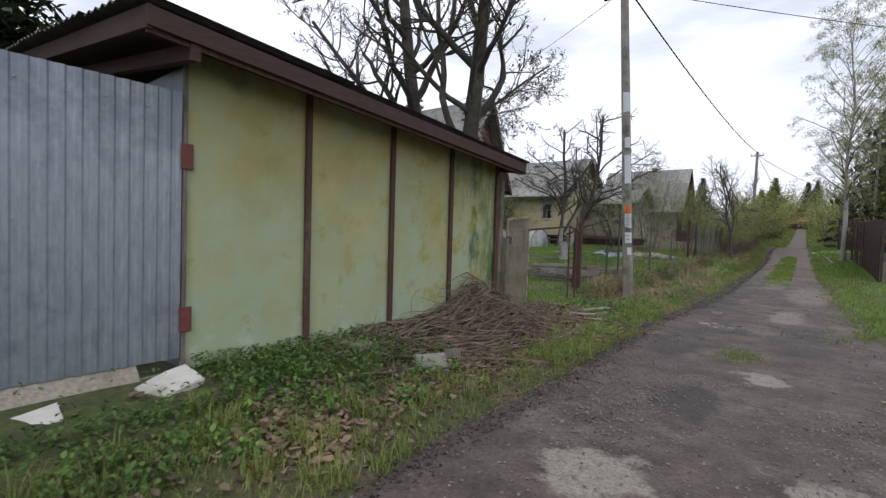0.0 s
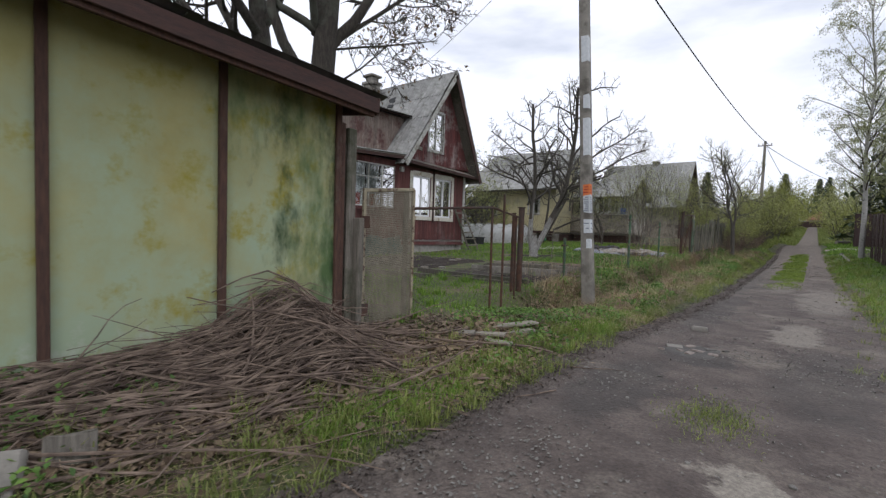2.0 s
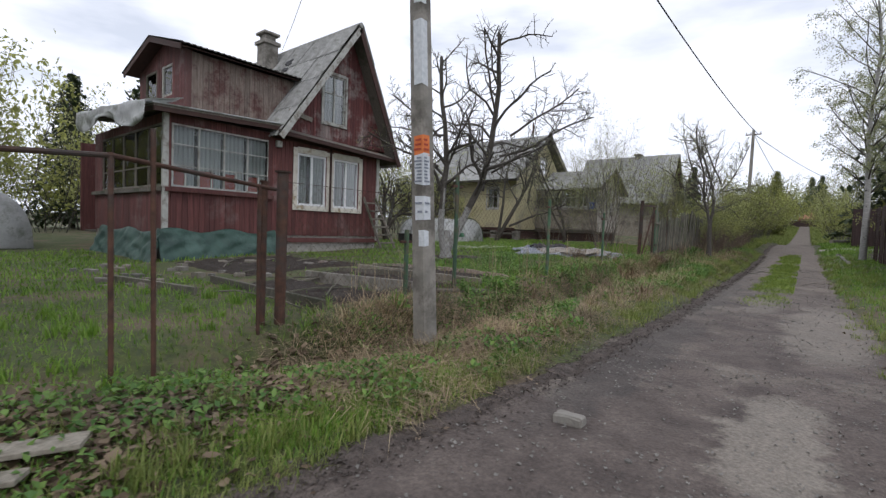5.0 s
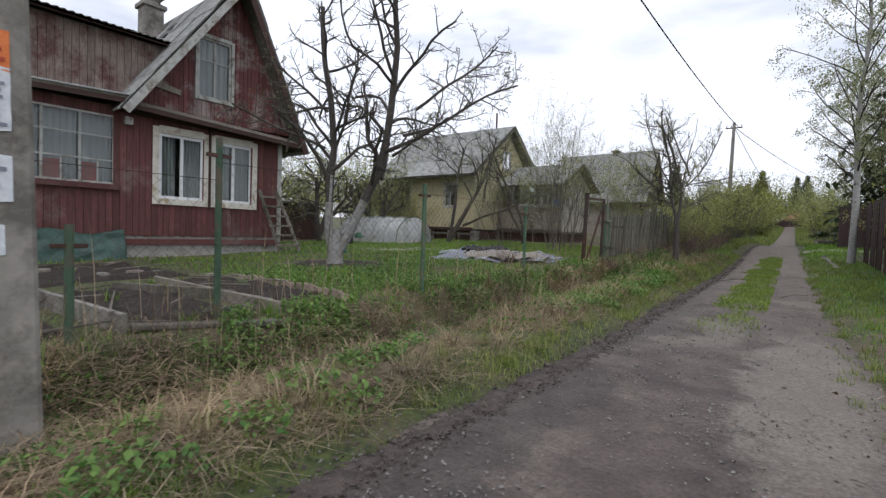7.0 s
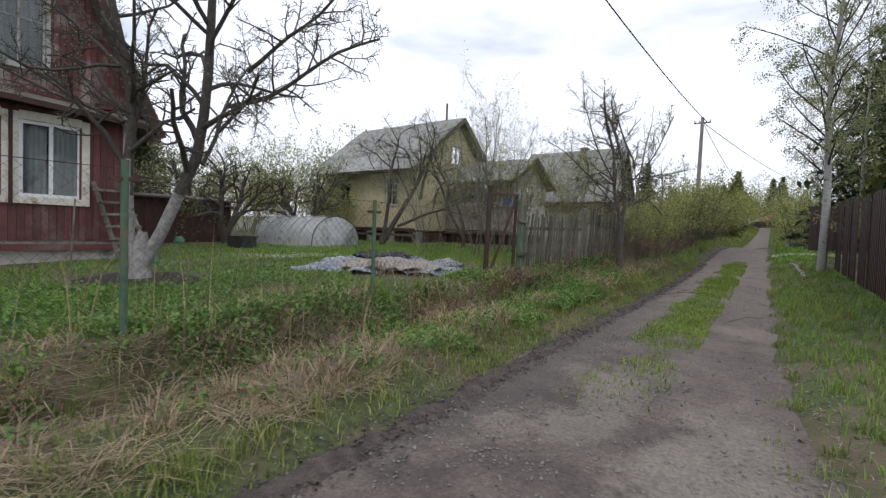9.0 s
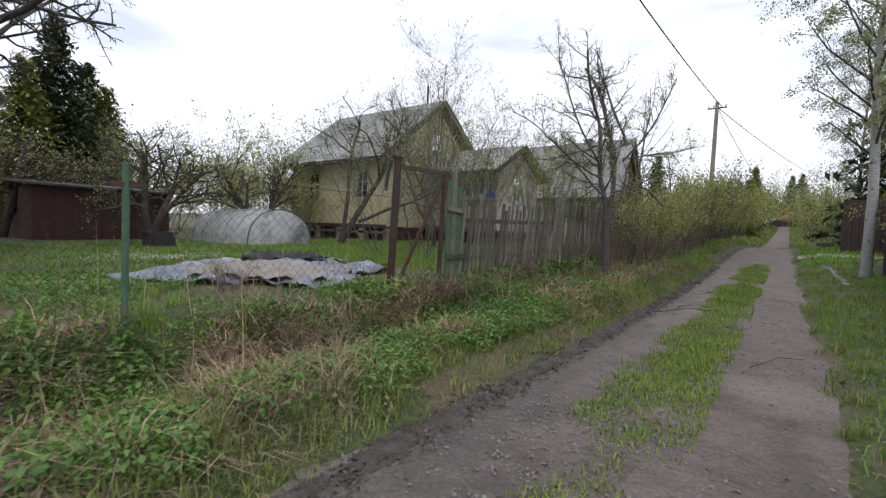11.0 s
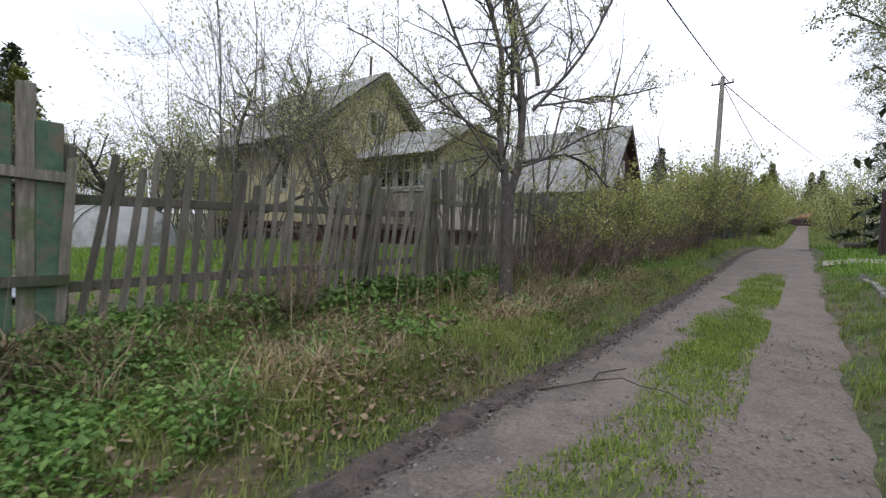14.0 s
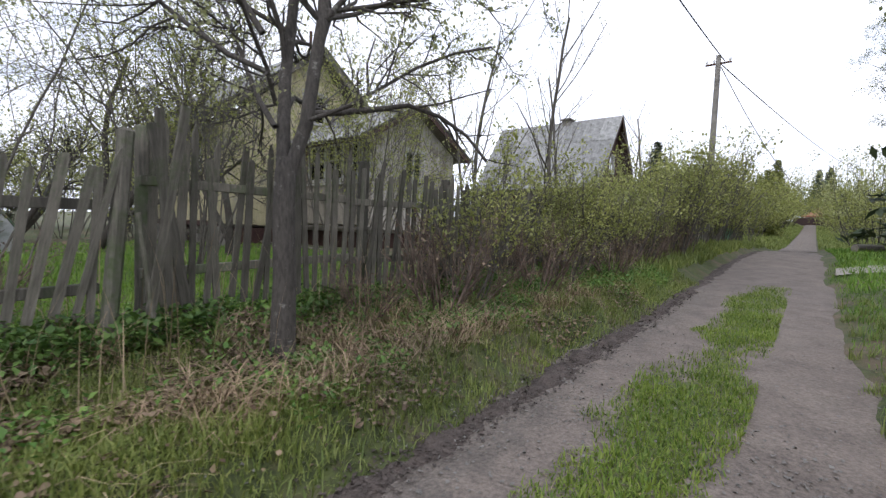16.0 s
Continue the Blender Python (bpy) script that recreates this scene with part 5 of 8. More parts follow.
patch("pothole", -1.28, 8.97, 0.34, 0.42, DARK_DIRT, "shallow dark pothole in the lane", 0.008, 90)
stone = bmesh.new()
bmesh.ops.create_icosphere(stone, subdivisions=1, radius=0.5)
for v in stone.verts:
    v.co = Vector((v.co.x * random.uniform(0.8, 1.2), v.co.y * random.uniform(0.7, 1.1), v.co.z * random.uniform(0.4, 0.7)))
stone_me = mesh_of("stone", stone, STONE)
for k in range(130):
    r = random.Random(300 + k)
    y = r.uniform(1.5, 26)
    x = road_mid(y) + r.uniform(-1.95, 0.5)
    s = r.uniform(0.015, 0.05)
    ob = new("stone", stone_me)
    ob.matrix_basis = pose(x, y, float(road_top(x, y)) + s * 0.12, 0, 0, r.uniform(0, 360)) @ Matrix.Diagonal((s, s, s, 1))
    tagged(ob, "small grey stone lying on the lane", "stone", "stones on the lane")


# ---- power poles and cables ----
def concrete_pole(x, y, z0, z1, lean, w0, w1, label):
    p = thing("power_pole", label, "power pole", "power poles")
    bm = bmesh.new()
    n = 10
    rings = []
    for i in range(n + 1):
        f = i / n
        w, c = (w0 + (w1 - w0) * f) / 2, 0.022
        z = z0 + (z1 - z0) * f
        o = Vector((x + lean[0] * f, y + lean[1] * f, z))
        rings.append([bm.verts.new(o + Vector(q)) for q in ((w, -w + c, 0), (w, w - c, 0), (w - c, w, 0), (-w + c, w, 0), (-w, w - c, 0), (-w, -w + c, 0), (-w + c, -w, 0), (w - c, -w, 0))])
    for a, b in zip(rings, rings[1:]):
        for k in range(8):
            bm.faces.new((a[k], a[(k + 1) % 8], b[(k + 1) % 8], b[k]))
    bm.faces.new(rings[-1])
    shaft = part("shaft", bm, CONCRETE, p)
    shaft.rotation_euler = (0, 0, 0)
    tx, ty = x + lean[0], y + lean[1]
    part("crossarm", boxes((tx - 0.45, tx + 0.45, ty - 0.03, ty + 0.03, z1 - 0.35, z1 - 0.29)), RUST, p)
    for dx in (-0.4, 0.4, -0.15):
        part("insulator", tubes((((tx + dx, ty, z1 - 0.30), (tx + dx, ty, z1 - 0.2), (tx + dx, ty, z1 - 0.14)), (0.02, 0.045, 0.03)), sides=10), PORCELAIN, p)
    return p


PX, PY, P_LEAN = -3.42, 11.13, (-0.40, -0.10)
pole = concrete_pole(PX, PY, -0.2, 7.35, P_LEAN, 0.195, 0.145, "square concrete power pole with torn notices on it")


def notice(parent, z0, z1, w, mat_, lines, seed, dy=0.0):
    """A thin sheet of paper wrapped on the pole's lane side, with bars of unreadable print."""
    r = random.Random(seed)
    f = (z0 + 0.2) / 7.55
    g = (z1 + 0.2) / 7.55
    half = (0.195 + (0.145 - 0.195) * f) / 2
    cx, cy = PX + P_LEAN[0] * f, PY + P_LEAN[1] * f
    slope = (P_LEAN[0] * (g - f) - 0.025 * (g - f), P_LEAN[1] * (g - f) + 0.025 * (g - f))
    out = thing("notice", "", "")
    bm = bmesh.new()
    n = 8
    x0, x1 = cx + half - w * 0.45, cx + half - w * 0.45 + w
    # the sheet bends round the corner from the front face to the lane face
    corner = (cx + half + 0.004, cy - half - 0.004)
    path = [(corner[0] - w * 0.6, corner[1]), corner, (corner[0], corner[1] + w * 0.5)]
    rows = []
    for i in range(n + 1):
        z = z0 + (z1 - z0) * i / n
        jag = r.uniform(-0.01, 0.01) if i in (0, n) else 0
        rows.append([bm.verts.new((px + slope[0] * i / n + r.uniform(0, 0.002), py + slope[1] * i / n - r.uniform(0, 0.003), z + jag + (r.uniform(-0.012, 0.012) if i in (0, n) else 0))) for px, py in path])
    for a, b in zip(rows, rows[1:]):
        for k in range(2):
            bm.faces.new((a[k], a[k + 1], b[k + 1], b[k]))
    bpy.data.objects.remove(out)
    s = part("notice", bm, mat_, parent, "torn paper notice" if mat_ is PAPER else "orange paper notice")
    for k in range(lines):
        z = z1 - (k + 1) * (z1 - z0) / (lines + 1)
        h = min(0.02, (z1 - z0) / (lines + 1) * 0.5)
        ww = w * r.uniform(0.3, 0.52)
        bm = bmesh.new()
        q = (z - z0) / (z1 - z0)
        ox, oy = corner[0] + slope[0] * q, corner[1] + slope[1] * q
        box(bm, ox - 0.02 - ww, ox - 0.02, oy - 0.008, oy - 0.005, z - h / 2, z + h / 2)
        box(bm, ox + 0.005, ox + 0.008, oy + 0.01, oy + ww * 0.8, z - h / 2, z + h / 2)
        part("print_line", bm, INK if mat_ is PAPER else RED_CLOTH, s)


notice(pole, 2.68, 3.31, 0.18, PAPER, 0, 1)
notice(pole, 3.5, 3.72, 0.16, PAPER, 0, 3)
notice(pole, 1.97, 2.16, 0.2, ORANGE, 3, 4)
notice(pole, 1.66, 1.965, 0.2, PAPER, 8, 5)
notice(pole, 1.30, 1.56, 0.2, PAPER, 2, 6)
notice(pole, 1.05, 1.2, 0.13, PAPER, 0, 7)
notice(pole, 4.3, 4.75, 0.2, PAPER, 0, 2)
pole_far = concrete_pole(-4.45, 45.0, 0.5, 8.66, (0.1, 0.0), 0.24, 0.16, "far concrete power pole above the hedge")


def cable(a, b, sag, r, label):
    pts = []
    for i in range(25):
        f = i / 24
        p = Vector(a).lerp(Vector(b), f)
        p.z -= sag * 4 * f * (1 - f)
        pts.append(p)
    return tagged(part("cable", tubes((pts, r), sides=6), BLACK), label, "cable", "overhead cables")


cable((-3.66, 11.03, 7.02), (-4.13, 45.0, 8.40), 0.42, 0.018, "black overhead cable strung between two poles")
cable((-4.25, 45.0, 8.3), (3, 110, 11), 0.8, 0.02, "black overhead cable running on along the lane")
cable((-3.6, 11.03, 7.05), (14, 29, 7.4), 0.5, 0.009, "black overhead cable crossing above the lane")
cable((-4.25, 45.0, 8.2), (-1.9, 58, 4.2), 0.5, 0.016, "service cable slanting down from the far pole")
cable((-3.95, 11.03, 7.05), (-13.6, 15.6, 6.6), 0.3, 0.006, "black service cable to the red house")


# ---- houses ----
def plank_wall(name, parent, m, s0, s1, zb, zt, openings, mat_, pitch=0.115, thick=0.022, label="", seed=0):
    """A wall skin with upright boards on it in local (s, out, z), with real openings (s0, s1, z0, z1); zt(s) gives the top edge. m brings it into the world."""
    r = random.Random(seed)
    corners = ((3, 2, 1, 0), (4, 5, 6, 7), (0, 1, 5, 4), (1, 2, 6, 5), (2, 3, 7, 6), (3, 0, 4, 7))

    def prism(bm, a, b, back, front, z0, ta, tb):
        vs = [bm.verts.new(p) for p in ((a, back, z0), (b, back, z0), (b, front, z0), (a, front, z0), (a, back, ta), (b, back, tb), (b, front, tb), (a, front, ta))]
        for f in corners:
            bm.faces.new([vs[k] for k in f])

    def placed(bm):
        bm.transform(m)
        bmesh.ops.recalc_face_normals(bm, faces=bm.faces[:])
        return bm

    bm = bmesh.new()
    ss = sorted({s0, s1, *(q for o in openings for q in o[:2])})
    fine = []
    for a, b in zip(ss, ss[1:]):
        k = max(1, math.ceil((b - a) / 0.5))
        fine += [(a + (b - a) * i / k, a + (b - a) * (i + 1) / k) for i in range(k)]
    for a, b in fine:
        z = zb
        for c0, c1 in sorted((o[2], o[3]) for o in openings if o[0] < (a + b) / 2 < o[1]) + [(None, None)]:
            ta, tb = (zt(a) - 0.02, zt(b) - 0.02) if c0 is None else (c0, c0)
            if max(ta, tb) > z + 0.01:
                prism(bm, a, b, -0.12, -thick - 0.002, z, max(ta, z + 0.005), max(tb, z + 0.005))
            z = c1 if c1 is not None else z
    wall = part(name, placed(bm), mat_, parent, label)
    n = max(1, round((s1 - s0) / pitch))
    w = (s1 - s0) / n
    for i in range(n):
        a, b = s0 + w * i + 0.004, s0 + w * (i + 1) - 0.004
        z, d = zb + r.uniform(-0.015, 0.015), r.uniform(0, 0.007)
        for c0, c1 in sorted((o[2], o[3]) for o in openings if o[0] < (a + b) / 2 < o[1]) + [(None, None)]:
            ta, tb = (zt(a), zt(b)) if c0 is None else (c0, c0)
            if max(ta, tb) - z > 0.02:
                bm = bmesh.new()
                prism(bm, a, b, -thick, d, z, max(ta, z + 0.01), max(tb, z + 0.01))
                part("board", placed(bm), mat_, wall)
            z = c1 if c1 is not None else z
    return wall


def window(parent, m, s0, s1, z0, z1, uprights, bars, frame_mat, casing=0.0, casing_mat=None, rail=0.045, glass=None, label="", curtain=None):
    """A framed window in local (s, out, z): frame, mullions, one pane in each field, optional casing boards and curtain."""
    def piece(name, spans, mat_, par, lab=""):
        bm = boxes(*spans, bevel=0.003)
        bm.transform(m)
        bmesh.ops.recalc_face_normals(bm, faces=bm.faces[:])
        return part(name, bm, mat_, par, lab)
    w = piece("window", [(s0, s0 + rail, -0.07, -0.005, z0, z1), (s1 - rail, s1, -0.07, -0.005, z0, z1), (s0 + rail, s1 - rail, -0.07, -0.005, z0, z0 + rail), (s0 + rail, s1 - rail, -0.07, -0.005, z1 - rail, z1)], frame_mat, parent, label)
    for u in uprights:
        s = s0 + (s1 - s0) * u
        piece("mullion", [(s - rail * 0.5, s + rail * 0.5, -0.06, -0.008, z0 + rail, z1 - rail)], frame_mat, w)
    for a, b, f in bars:
        z = z0 + (z1 - z0) * f
        piece("glazing_bar", [(s0 + (s1 - s0) * a + rail * 0.5, s0 + (s1 - s0) * b - rail * 0.5, -0.055, -0.012, z - rail * 0.35, z + rail * 0.35)], frame_mat, w)
    us = [0, *uprights, 1]
    for a, b in zip(us, us[1:]):
        piece("pane", [(s0 + (s1 - s0) * a + rail * 0.3, s0 + (s1 - s0) * b - rail * 0.3, -0.04, -0.036, z0 + rail * 0.4, z1 - rail * 0.4)], GLASS, w).visible_shadow = False
    if casing:
        c = casing
        for q in ((s0 - c, s0 - 0.002, 0.006, 0.03, z0 - c, z1 + c), (s1 + 0.002, s1 + c, 0.006, 0.03, z0 - c, z1 + c), (s0, s1, 0.006, 0.03, z1 + 0.002, z1 + c * 1.25), (s0, s1, 0.006, 0.045, z0 - c, z0 - 0.002)):
            piece("casing", [q], casing_mat, w)
    if curtain:
        bm = bmesh.new()
        for a, b in curtain:
            n = 16
            col = [[bm.verts.new((s0 + (s1 - s0) * (a + (b - a) * i / n), -0.16 + 0.018 * math.sin(i * 2.2), z)) for z in (z0 + 0.02, z1 - 0.02)] for i in range(n + 1)]
            for p, q in zip(col, col[1:]):
                bm.faces.new((p[0], q[0], q[1], p[1]))
        bm.transform(m)
        part("curtain", bm, CURTAIN, w)
    return w


FACE_LANE = lambda x: along_y(x, 0, 0)                                     # a wall that looks to +x, s is world y
FACE_NEAR = lambda y: Matrix(((1, 0, 0, 0), (0, -1, 0, y), (0, 0, 1, 0), (0, 0, 0, 1)))  # a wall that looks to -y, s is world x


def slab(bm, quad, thick):
    """A flat board over four corners, thickened downward."""
    q = [Vector(p) for p in quad]
    nrm = (q[1] - q[0]).cross(q[3] - q[0]).normalized()
    if nrm.z < 0:
        nrm = -nrm
    vs = [bm.verts.new(p) for p in q] + [bm.verts.new(p - nrm * thick) for p in q]
    for f in ((0, 1, 2, 3), (7, 6, 5, 4), (0, 4, 5, 1), (1, 5, 6, 2), (2, 6, 7, 3), (3, 7, 4, 0)):
        bm.faces.new([vs[k] for k in f])
    bmesh.ops.recalc_face_normals(bm, faces=bm.faces[:])
    return bm


# the red house: gable to the lane, glazed verandah on its near side
red = thing("red_house", "dark red wooden house with flaking paint, grey roof and verandah", "house", at=(0, 0, 0))
RX, PKY, PKZ = -11.3, 16.42, 6.95
LE, RE = (14.02, 3.56), (18.08, 3.34)


def gable_top(s):
    return PKZ - 0.12 - (PKY - s) * (PKZ - LE[1]) / (PKY - LE[0]) if s < PKY else PKZ - 0.12 - (s - PKY) * (PKZ - RE[1]) / (RE[0] - PKY)


M = FACE_LANE(RX)
W1, W2, WA = (14.72, 15.66, 1.74, 3.14), (15.90, 16.84, 1.74, 3.14), (15.52, 16.28, 4.12, 5.48)
plank_wall("wall", red, M, 14.0, 17.62, 0.93, lambda s: 3.58, [W1, W2], RED_LOW, label="dark red upright boards", seed=1)
plank_wall("gable", red, FACE_LANE(RX - 0.02), 14.12, 17.98, 3.62, gable_top, [WA], RED_PAINT, 0.10, label="red gable boards with flaking paint", seed=2)
part("plinth", boxes((-18.2, RX - 0.04, 14.0, 17.6, 0.2, 0.93)), PLINTH, red, "crumbling grey plinth")
part("sill_board", boxes((RX - 0.05, RX + 0.02, 13.9, 17.65, 0.74, 0.86)), RED_LOW, red)
part("corner_board", boxes((RX - 0.02, RX + 0.035, 17.55, 17.66, 0.8, 3.42)), OLD_WHITE, red, "grey white corner board")
part("side_wall", boxes((-18.2, RX - 0.13, 17.50, 17.62, 0.8, 3.4)), RED_LOW, red)
part("back_wall", boxes((-18.2, -18.1, 11.6, 17.5, 0.8, 3.5)), RED_LOW, red)
# unseen inner surfaces, added to keep sky from showing through the windows
part("inner_floor", boxes((-18.1, RX - 0.13, 11.7, 17.5, 0.78, 0.84)), ROOM_SHADE, red)
part("inner_ceiling", boxes((-18.1, RX - 0.13, 14.1, 17.5, 3.45, 3.5)), ROOM_SHADE, red)
part("view_block", boxes((-16.1, RX - 0.13, 14.0, 14.08, 0.84, 3.5)), ROOM_SHADE, red)
part("view_block", boxes((-13.6, -13.5, 11.65, 14.0, 0.84, 3.5)), ROOM_SHADE, red)
part("view_block", boxes((-14.2, -14.1, 14.1, 17.5, 0.84, 3.45)), ROOM_SHADE, red)
window(red, M, *W1, (0.5,), (), WHITE_PVC, 0.13, CREAM, 0.06, label="white two-pane window in a cream casing", curtain=((0.02, 0.42), (0.56, 0.98)))
window(red, M, *W2, (0.5,), (), WHITE_PVC, 0.13, CREAM, 0.06, label="white two-pane window in a cream casing", curtain=((0.02, 0.47), (0.53, 0.98)))
window(red, FACE_LANE(RX - 0.02), *WA, (0.5,), ((0, 0.5, 0.62), (0.5, 1, 0.62)), OLD_WHITE, 0.07, OLD_WHITE, 0.04, label="attic window with a white curtain", curtain=((0.01, 0.99),))
part("drain_pipe", tubes((((RX + 0.05, 15.78, 1.55), (RX + 0.05, 15.78, 3.5)), 0.03)), DARK_BROWN, red)
# cornice between the storeys
bm = bmesh.new()
slab(bm, ((RX - 0.03, 13.95, 3.74), (RX + 0.34, 13.95, 3.56), (RX + 0.34, 18.15, 3.36), (RX - 0.03, 18.15, 3.54)), 0.03)
part("cornice", bm, GREY_WOOD, red, "weathered board cornice")
part("cornice_edge", beams(((RX + 0.33, 13.95, 3.53), (RX + 0.33, 18.15, 3.33), 0.03, 0.10)), DARK_BROWN, red)
part("cornice_edge", beams(((RX + 0.02, 14.0, 3.49), (RX + 0.02, 17.65, 3.42), 0.04, 0.14)), DARK_BROWN, red)
part("nailed_board", beams(((RX + 0.02, 14.42, 4.18), (RX + 0.02, 15.14, 4.08), 0.03, 0.12)), GREY_WOOD, red)
# main roof
for e, nm in ((LE, -1), (RE, 1)):
    dn = Vector((0, e[0] - PKY, e[1] - PKZ))
    ov = dn.normalized() * (dn.length + 0.10)
    bm = bmesh.new()
    c = Vector((RX + 0.42, PKY, PKZ))
    slab(bm, (c, c + ov, c + ov + Vector((-7.2, 0, 0)), c + Vector((-7.2, 0, 0))), 0.035)
    part("roof_boarding", bm, GREY_WOOD, red)
    lay_roof(red, c + Vector((0.03, 0, 0)), (-1, 0, 0), dn, 7.25, ov.length + 0.05, 7, 4, SLATE, 30 + nm, 0.018, 0.14)
    part("bargeboard", beams((c + Vector((0.015, 0, -0.09)), c + ov + Vector((0.015, 0, -0.09)), 0.03, 0.15)), OLD_WHITE if nm < 0 else DARK_BROWN, red, "pale bargeboard" if nm < 0 else "")
ridge = bmesh.new()
tube(ridge, ((RX + 0.45, PKY, PKZ + 0.03), (-18.6, PKY, PKZ + 0.03)), 0.075, 8)
part("ridge_cap", ridge, SLATE, red)
# patches on the near slope
rr = random.Random(9)
for k in range(13):
    f = rr.uniform(0.15, 0.75)
    x = -13.1 - 1.7 * rr.random()
    y, z = PKY + (LE[0] - PKY) * f, PKZ + (LE[1] - PKZ) * f
    bm = bmesh.new()
    box(bm, -0.16, 0.16, -0.07, 0.07, 0, 0.02)
    put(part("roof_patch", bm, BLACK if k % 3 else RUST, red), Matrix.Translation((x, y - 0.05, z + 0.08)) @ Matrix.Rotation(math.atan2(PKZ - LE[1], PKY - LE[0]), 4, "X") @ Matrix.Rotation(rr.uniform(-0.5, 0.5), 4, "Z"))
# chimney
CHX, CHY = -14.7, 15.75
part("chimney", boxes((CHX - 0.24, CHX + 0.24, CHY - 0.24, CHY + 0.24, 5.6, 7.15), (CHX - 0.3, CHX + 0.3, CHY - 0.3, CHY + 0.3, 7.0, 7.12), (CHX - 0.18, CHX + 0.18, CHY - 0.18, CHY + 0.18, 7.15, 7.32), (CHX - 0.28, CHX + 0.28, CHY - 0.28, CHY + 0.28, 7.32, 7.40), bevel=0.015), CONCRETE, red, "grey brick chimney")
# dormer on the near slope
DX0, DX1, DY = -15.5, -12.15, 12.35
DW = (-13.95, -13.25, 4.4, 5.2)
DW2 = (-15.1, -14.3, 4.4, 5.2)


def dormer_top(s):
    return 5.78 - abs(s + 13.85) * 0.3


plank_wall("dormer_front", red, FACE_NEAR(DY), DX0, DX1, 3.95, dormer_top, [DW, DW2], RED_LOW, 0.14, label="dormer front of faded red boards", seed=5)
window(red, FACE_NEAR(DY), *DW, (), (), OLD_WHITE, 0.0, None, 0.06)
window(red, FACE_NEAR(DY), *DW2, (), (), GREY_WOOD, 0.0, None, 0.05)
plank_wall("dormer_side", red, FACE_LANE(DX1), DY, 15.25, 3.9, lambda s: 5.24 - 0.0 * s, [], BROWN_BOARDS, 0.13, label="bare reddish brown dormer boards", seed=6)
part("dormer_back_side", boxes((DX0, DX0 + 0.1, DY + 0.02, 15.0, 3.9, 5.2)), GREY_BOARDS, red)
for sgn, e in ((1, DX1 + 0.25), (-1, DX0 - 0.25)):
    zc = 5.78 - abs(e + 13.85) * 0.3
    bm = bmesh.new()
    slab(bm, ((-13.85, DY - 0.32, 5.84), (e, DY - 0.32, zc + 0.06), (e, 15.4, zc + 0.06), (-13.85, 15.4, 5.84)), 0.03)
    part("dormer_roof", bm, DARK_BROWN, red)
    lay_roof(red, (-13.85, DY - 0.36, 5.85), (0, 1, 0), (e + 13.85, 0, zc - 5.78), 3.6, Vector((e + 13.85, 0, zc - 5.78)).length, 3, 1, DARK_SLATE, 70 + sgn, 0.016, 0.14)
    part("dormer_verge", beams(((-13.85, DY - 0.33, 5.80), (e, DY - 0.33, zc + 0.01), 0.03, 0.13)), DARK_BROWN, red)
# verandah
VY0, VY1, VX = 11.48, 14.0, RX
V1 = (11.62, 13.92, 1.95, 3.32)
plank_wall("verandah_wall", red, M, VY0, VY1, 0.93, lambda s: 3.52, [V1], RED_LOW, 0.12, label="dark red verandah boards", seed=8)
V2 = (-15.6, RX - 0.15, 1.95, 3.32)
plank_wall("verandah_side", red, FACE_NEAR(VY0), -16.2, RX - 0.005, 0.93, lambda s: 3.52, [V2], RED_LOW, 0.13, seed=9)
part("verandah_base", boxes((-16.2, RX - 0.06, VY0 + 0.03, VY1, 0.2, 0.93)), PLINTH, red)
part("verandah_end", boxes((-16.2, -16.1, VY0 + 0.03, VY1, 0.8, 3.5)), RED_LOW, red)
# the pale curtains here also stand in for sky reflected in the panes
vw = window(red, M, *V1, (0.25, 0.5, 0.75), ((0, 0.25, 0.34), (0.25, 0.5, 0.34), (0.5, 0.75, 0.34), (0.75, 1, 0.34), (0, 0.25, 0.68), (0.25, 0.5, 0.68), (0.5, 0.75, 0.68), (0.75, 1, 0.68)), OLD_WHITE, 0.0, None, 0.04, label="wide many-paned verandah window", curtain=((0.01, 0.23), (0.26, 0.49), (0.51, 0.74), (0.76, 0.99)))
for f in (0.125, 0.375, 0.625, 0.875):
    s = V1[0] + (V1[1] - V1[0]) * f
    part("glazing_bar", boxes((VX - 0.055, VX - 0.012, s - 0.012, s + 0.012, V1[2] + 0.04, V1[2] + 0.44)), OLD_WHITE, vw)
for a, b in ((0.255, 0.40), (0.505, 0.64), (0.755, 0.89), (0.02, 0.14)):
    part("cloth", boxes((VX - 0.085, VX - 0.07, V1[0] + 2.3 * a, V1[0] + 2.3 * b, V1[2] + 0.03, V1[2] + 0.40)), RED_CLOTH, vw, "rust red cloth in the lower panes")
vs_ = window(red, FACE_NEAR(VY0), *V2, (0.2, 0.4, 0.6, 0.8), ((0, 0.2, 0.34), (0.2, 0.4, 0.34), (0.4, 0.6, 0.34), (0.6, 0.8, 0.34), (0.8, 1, 0.34)), GREY_WOOD, 0.0, None, 0.045, label="verandah side window")
for a in (0.08, 0.3, 0.52, 0.72, 0.9):
    part("cloth", boxes((V2[0] + 4.1 * a, V2[0] + 4.1 * a + 0.24, VY0 + 0.11, VY0 + 0.13, 1.97, 2.4)), RED_CLOTH, vs_)
part("window_ledge", boxes((VX + 0.005, VX + 0.09, VY0, VY1, 1.84, 1.93)), RED_LOW, red)
part("window_ledge", boxes((-16.2, VX, VY0 - 0.09, VY0 - 0.005, 1.84, 1.93)), GREY_WOOD, red)
part("corner_board", boxes((VX - 0.06, VX + 0.03, VY0 - 0.04, VY0 + 0.07, 0.8, 3.5)), OLD_WHITE, red, "grey white corner board")
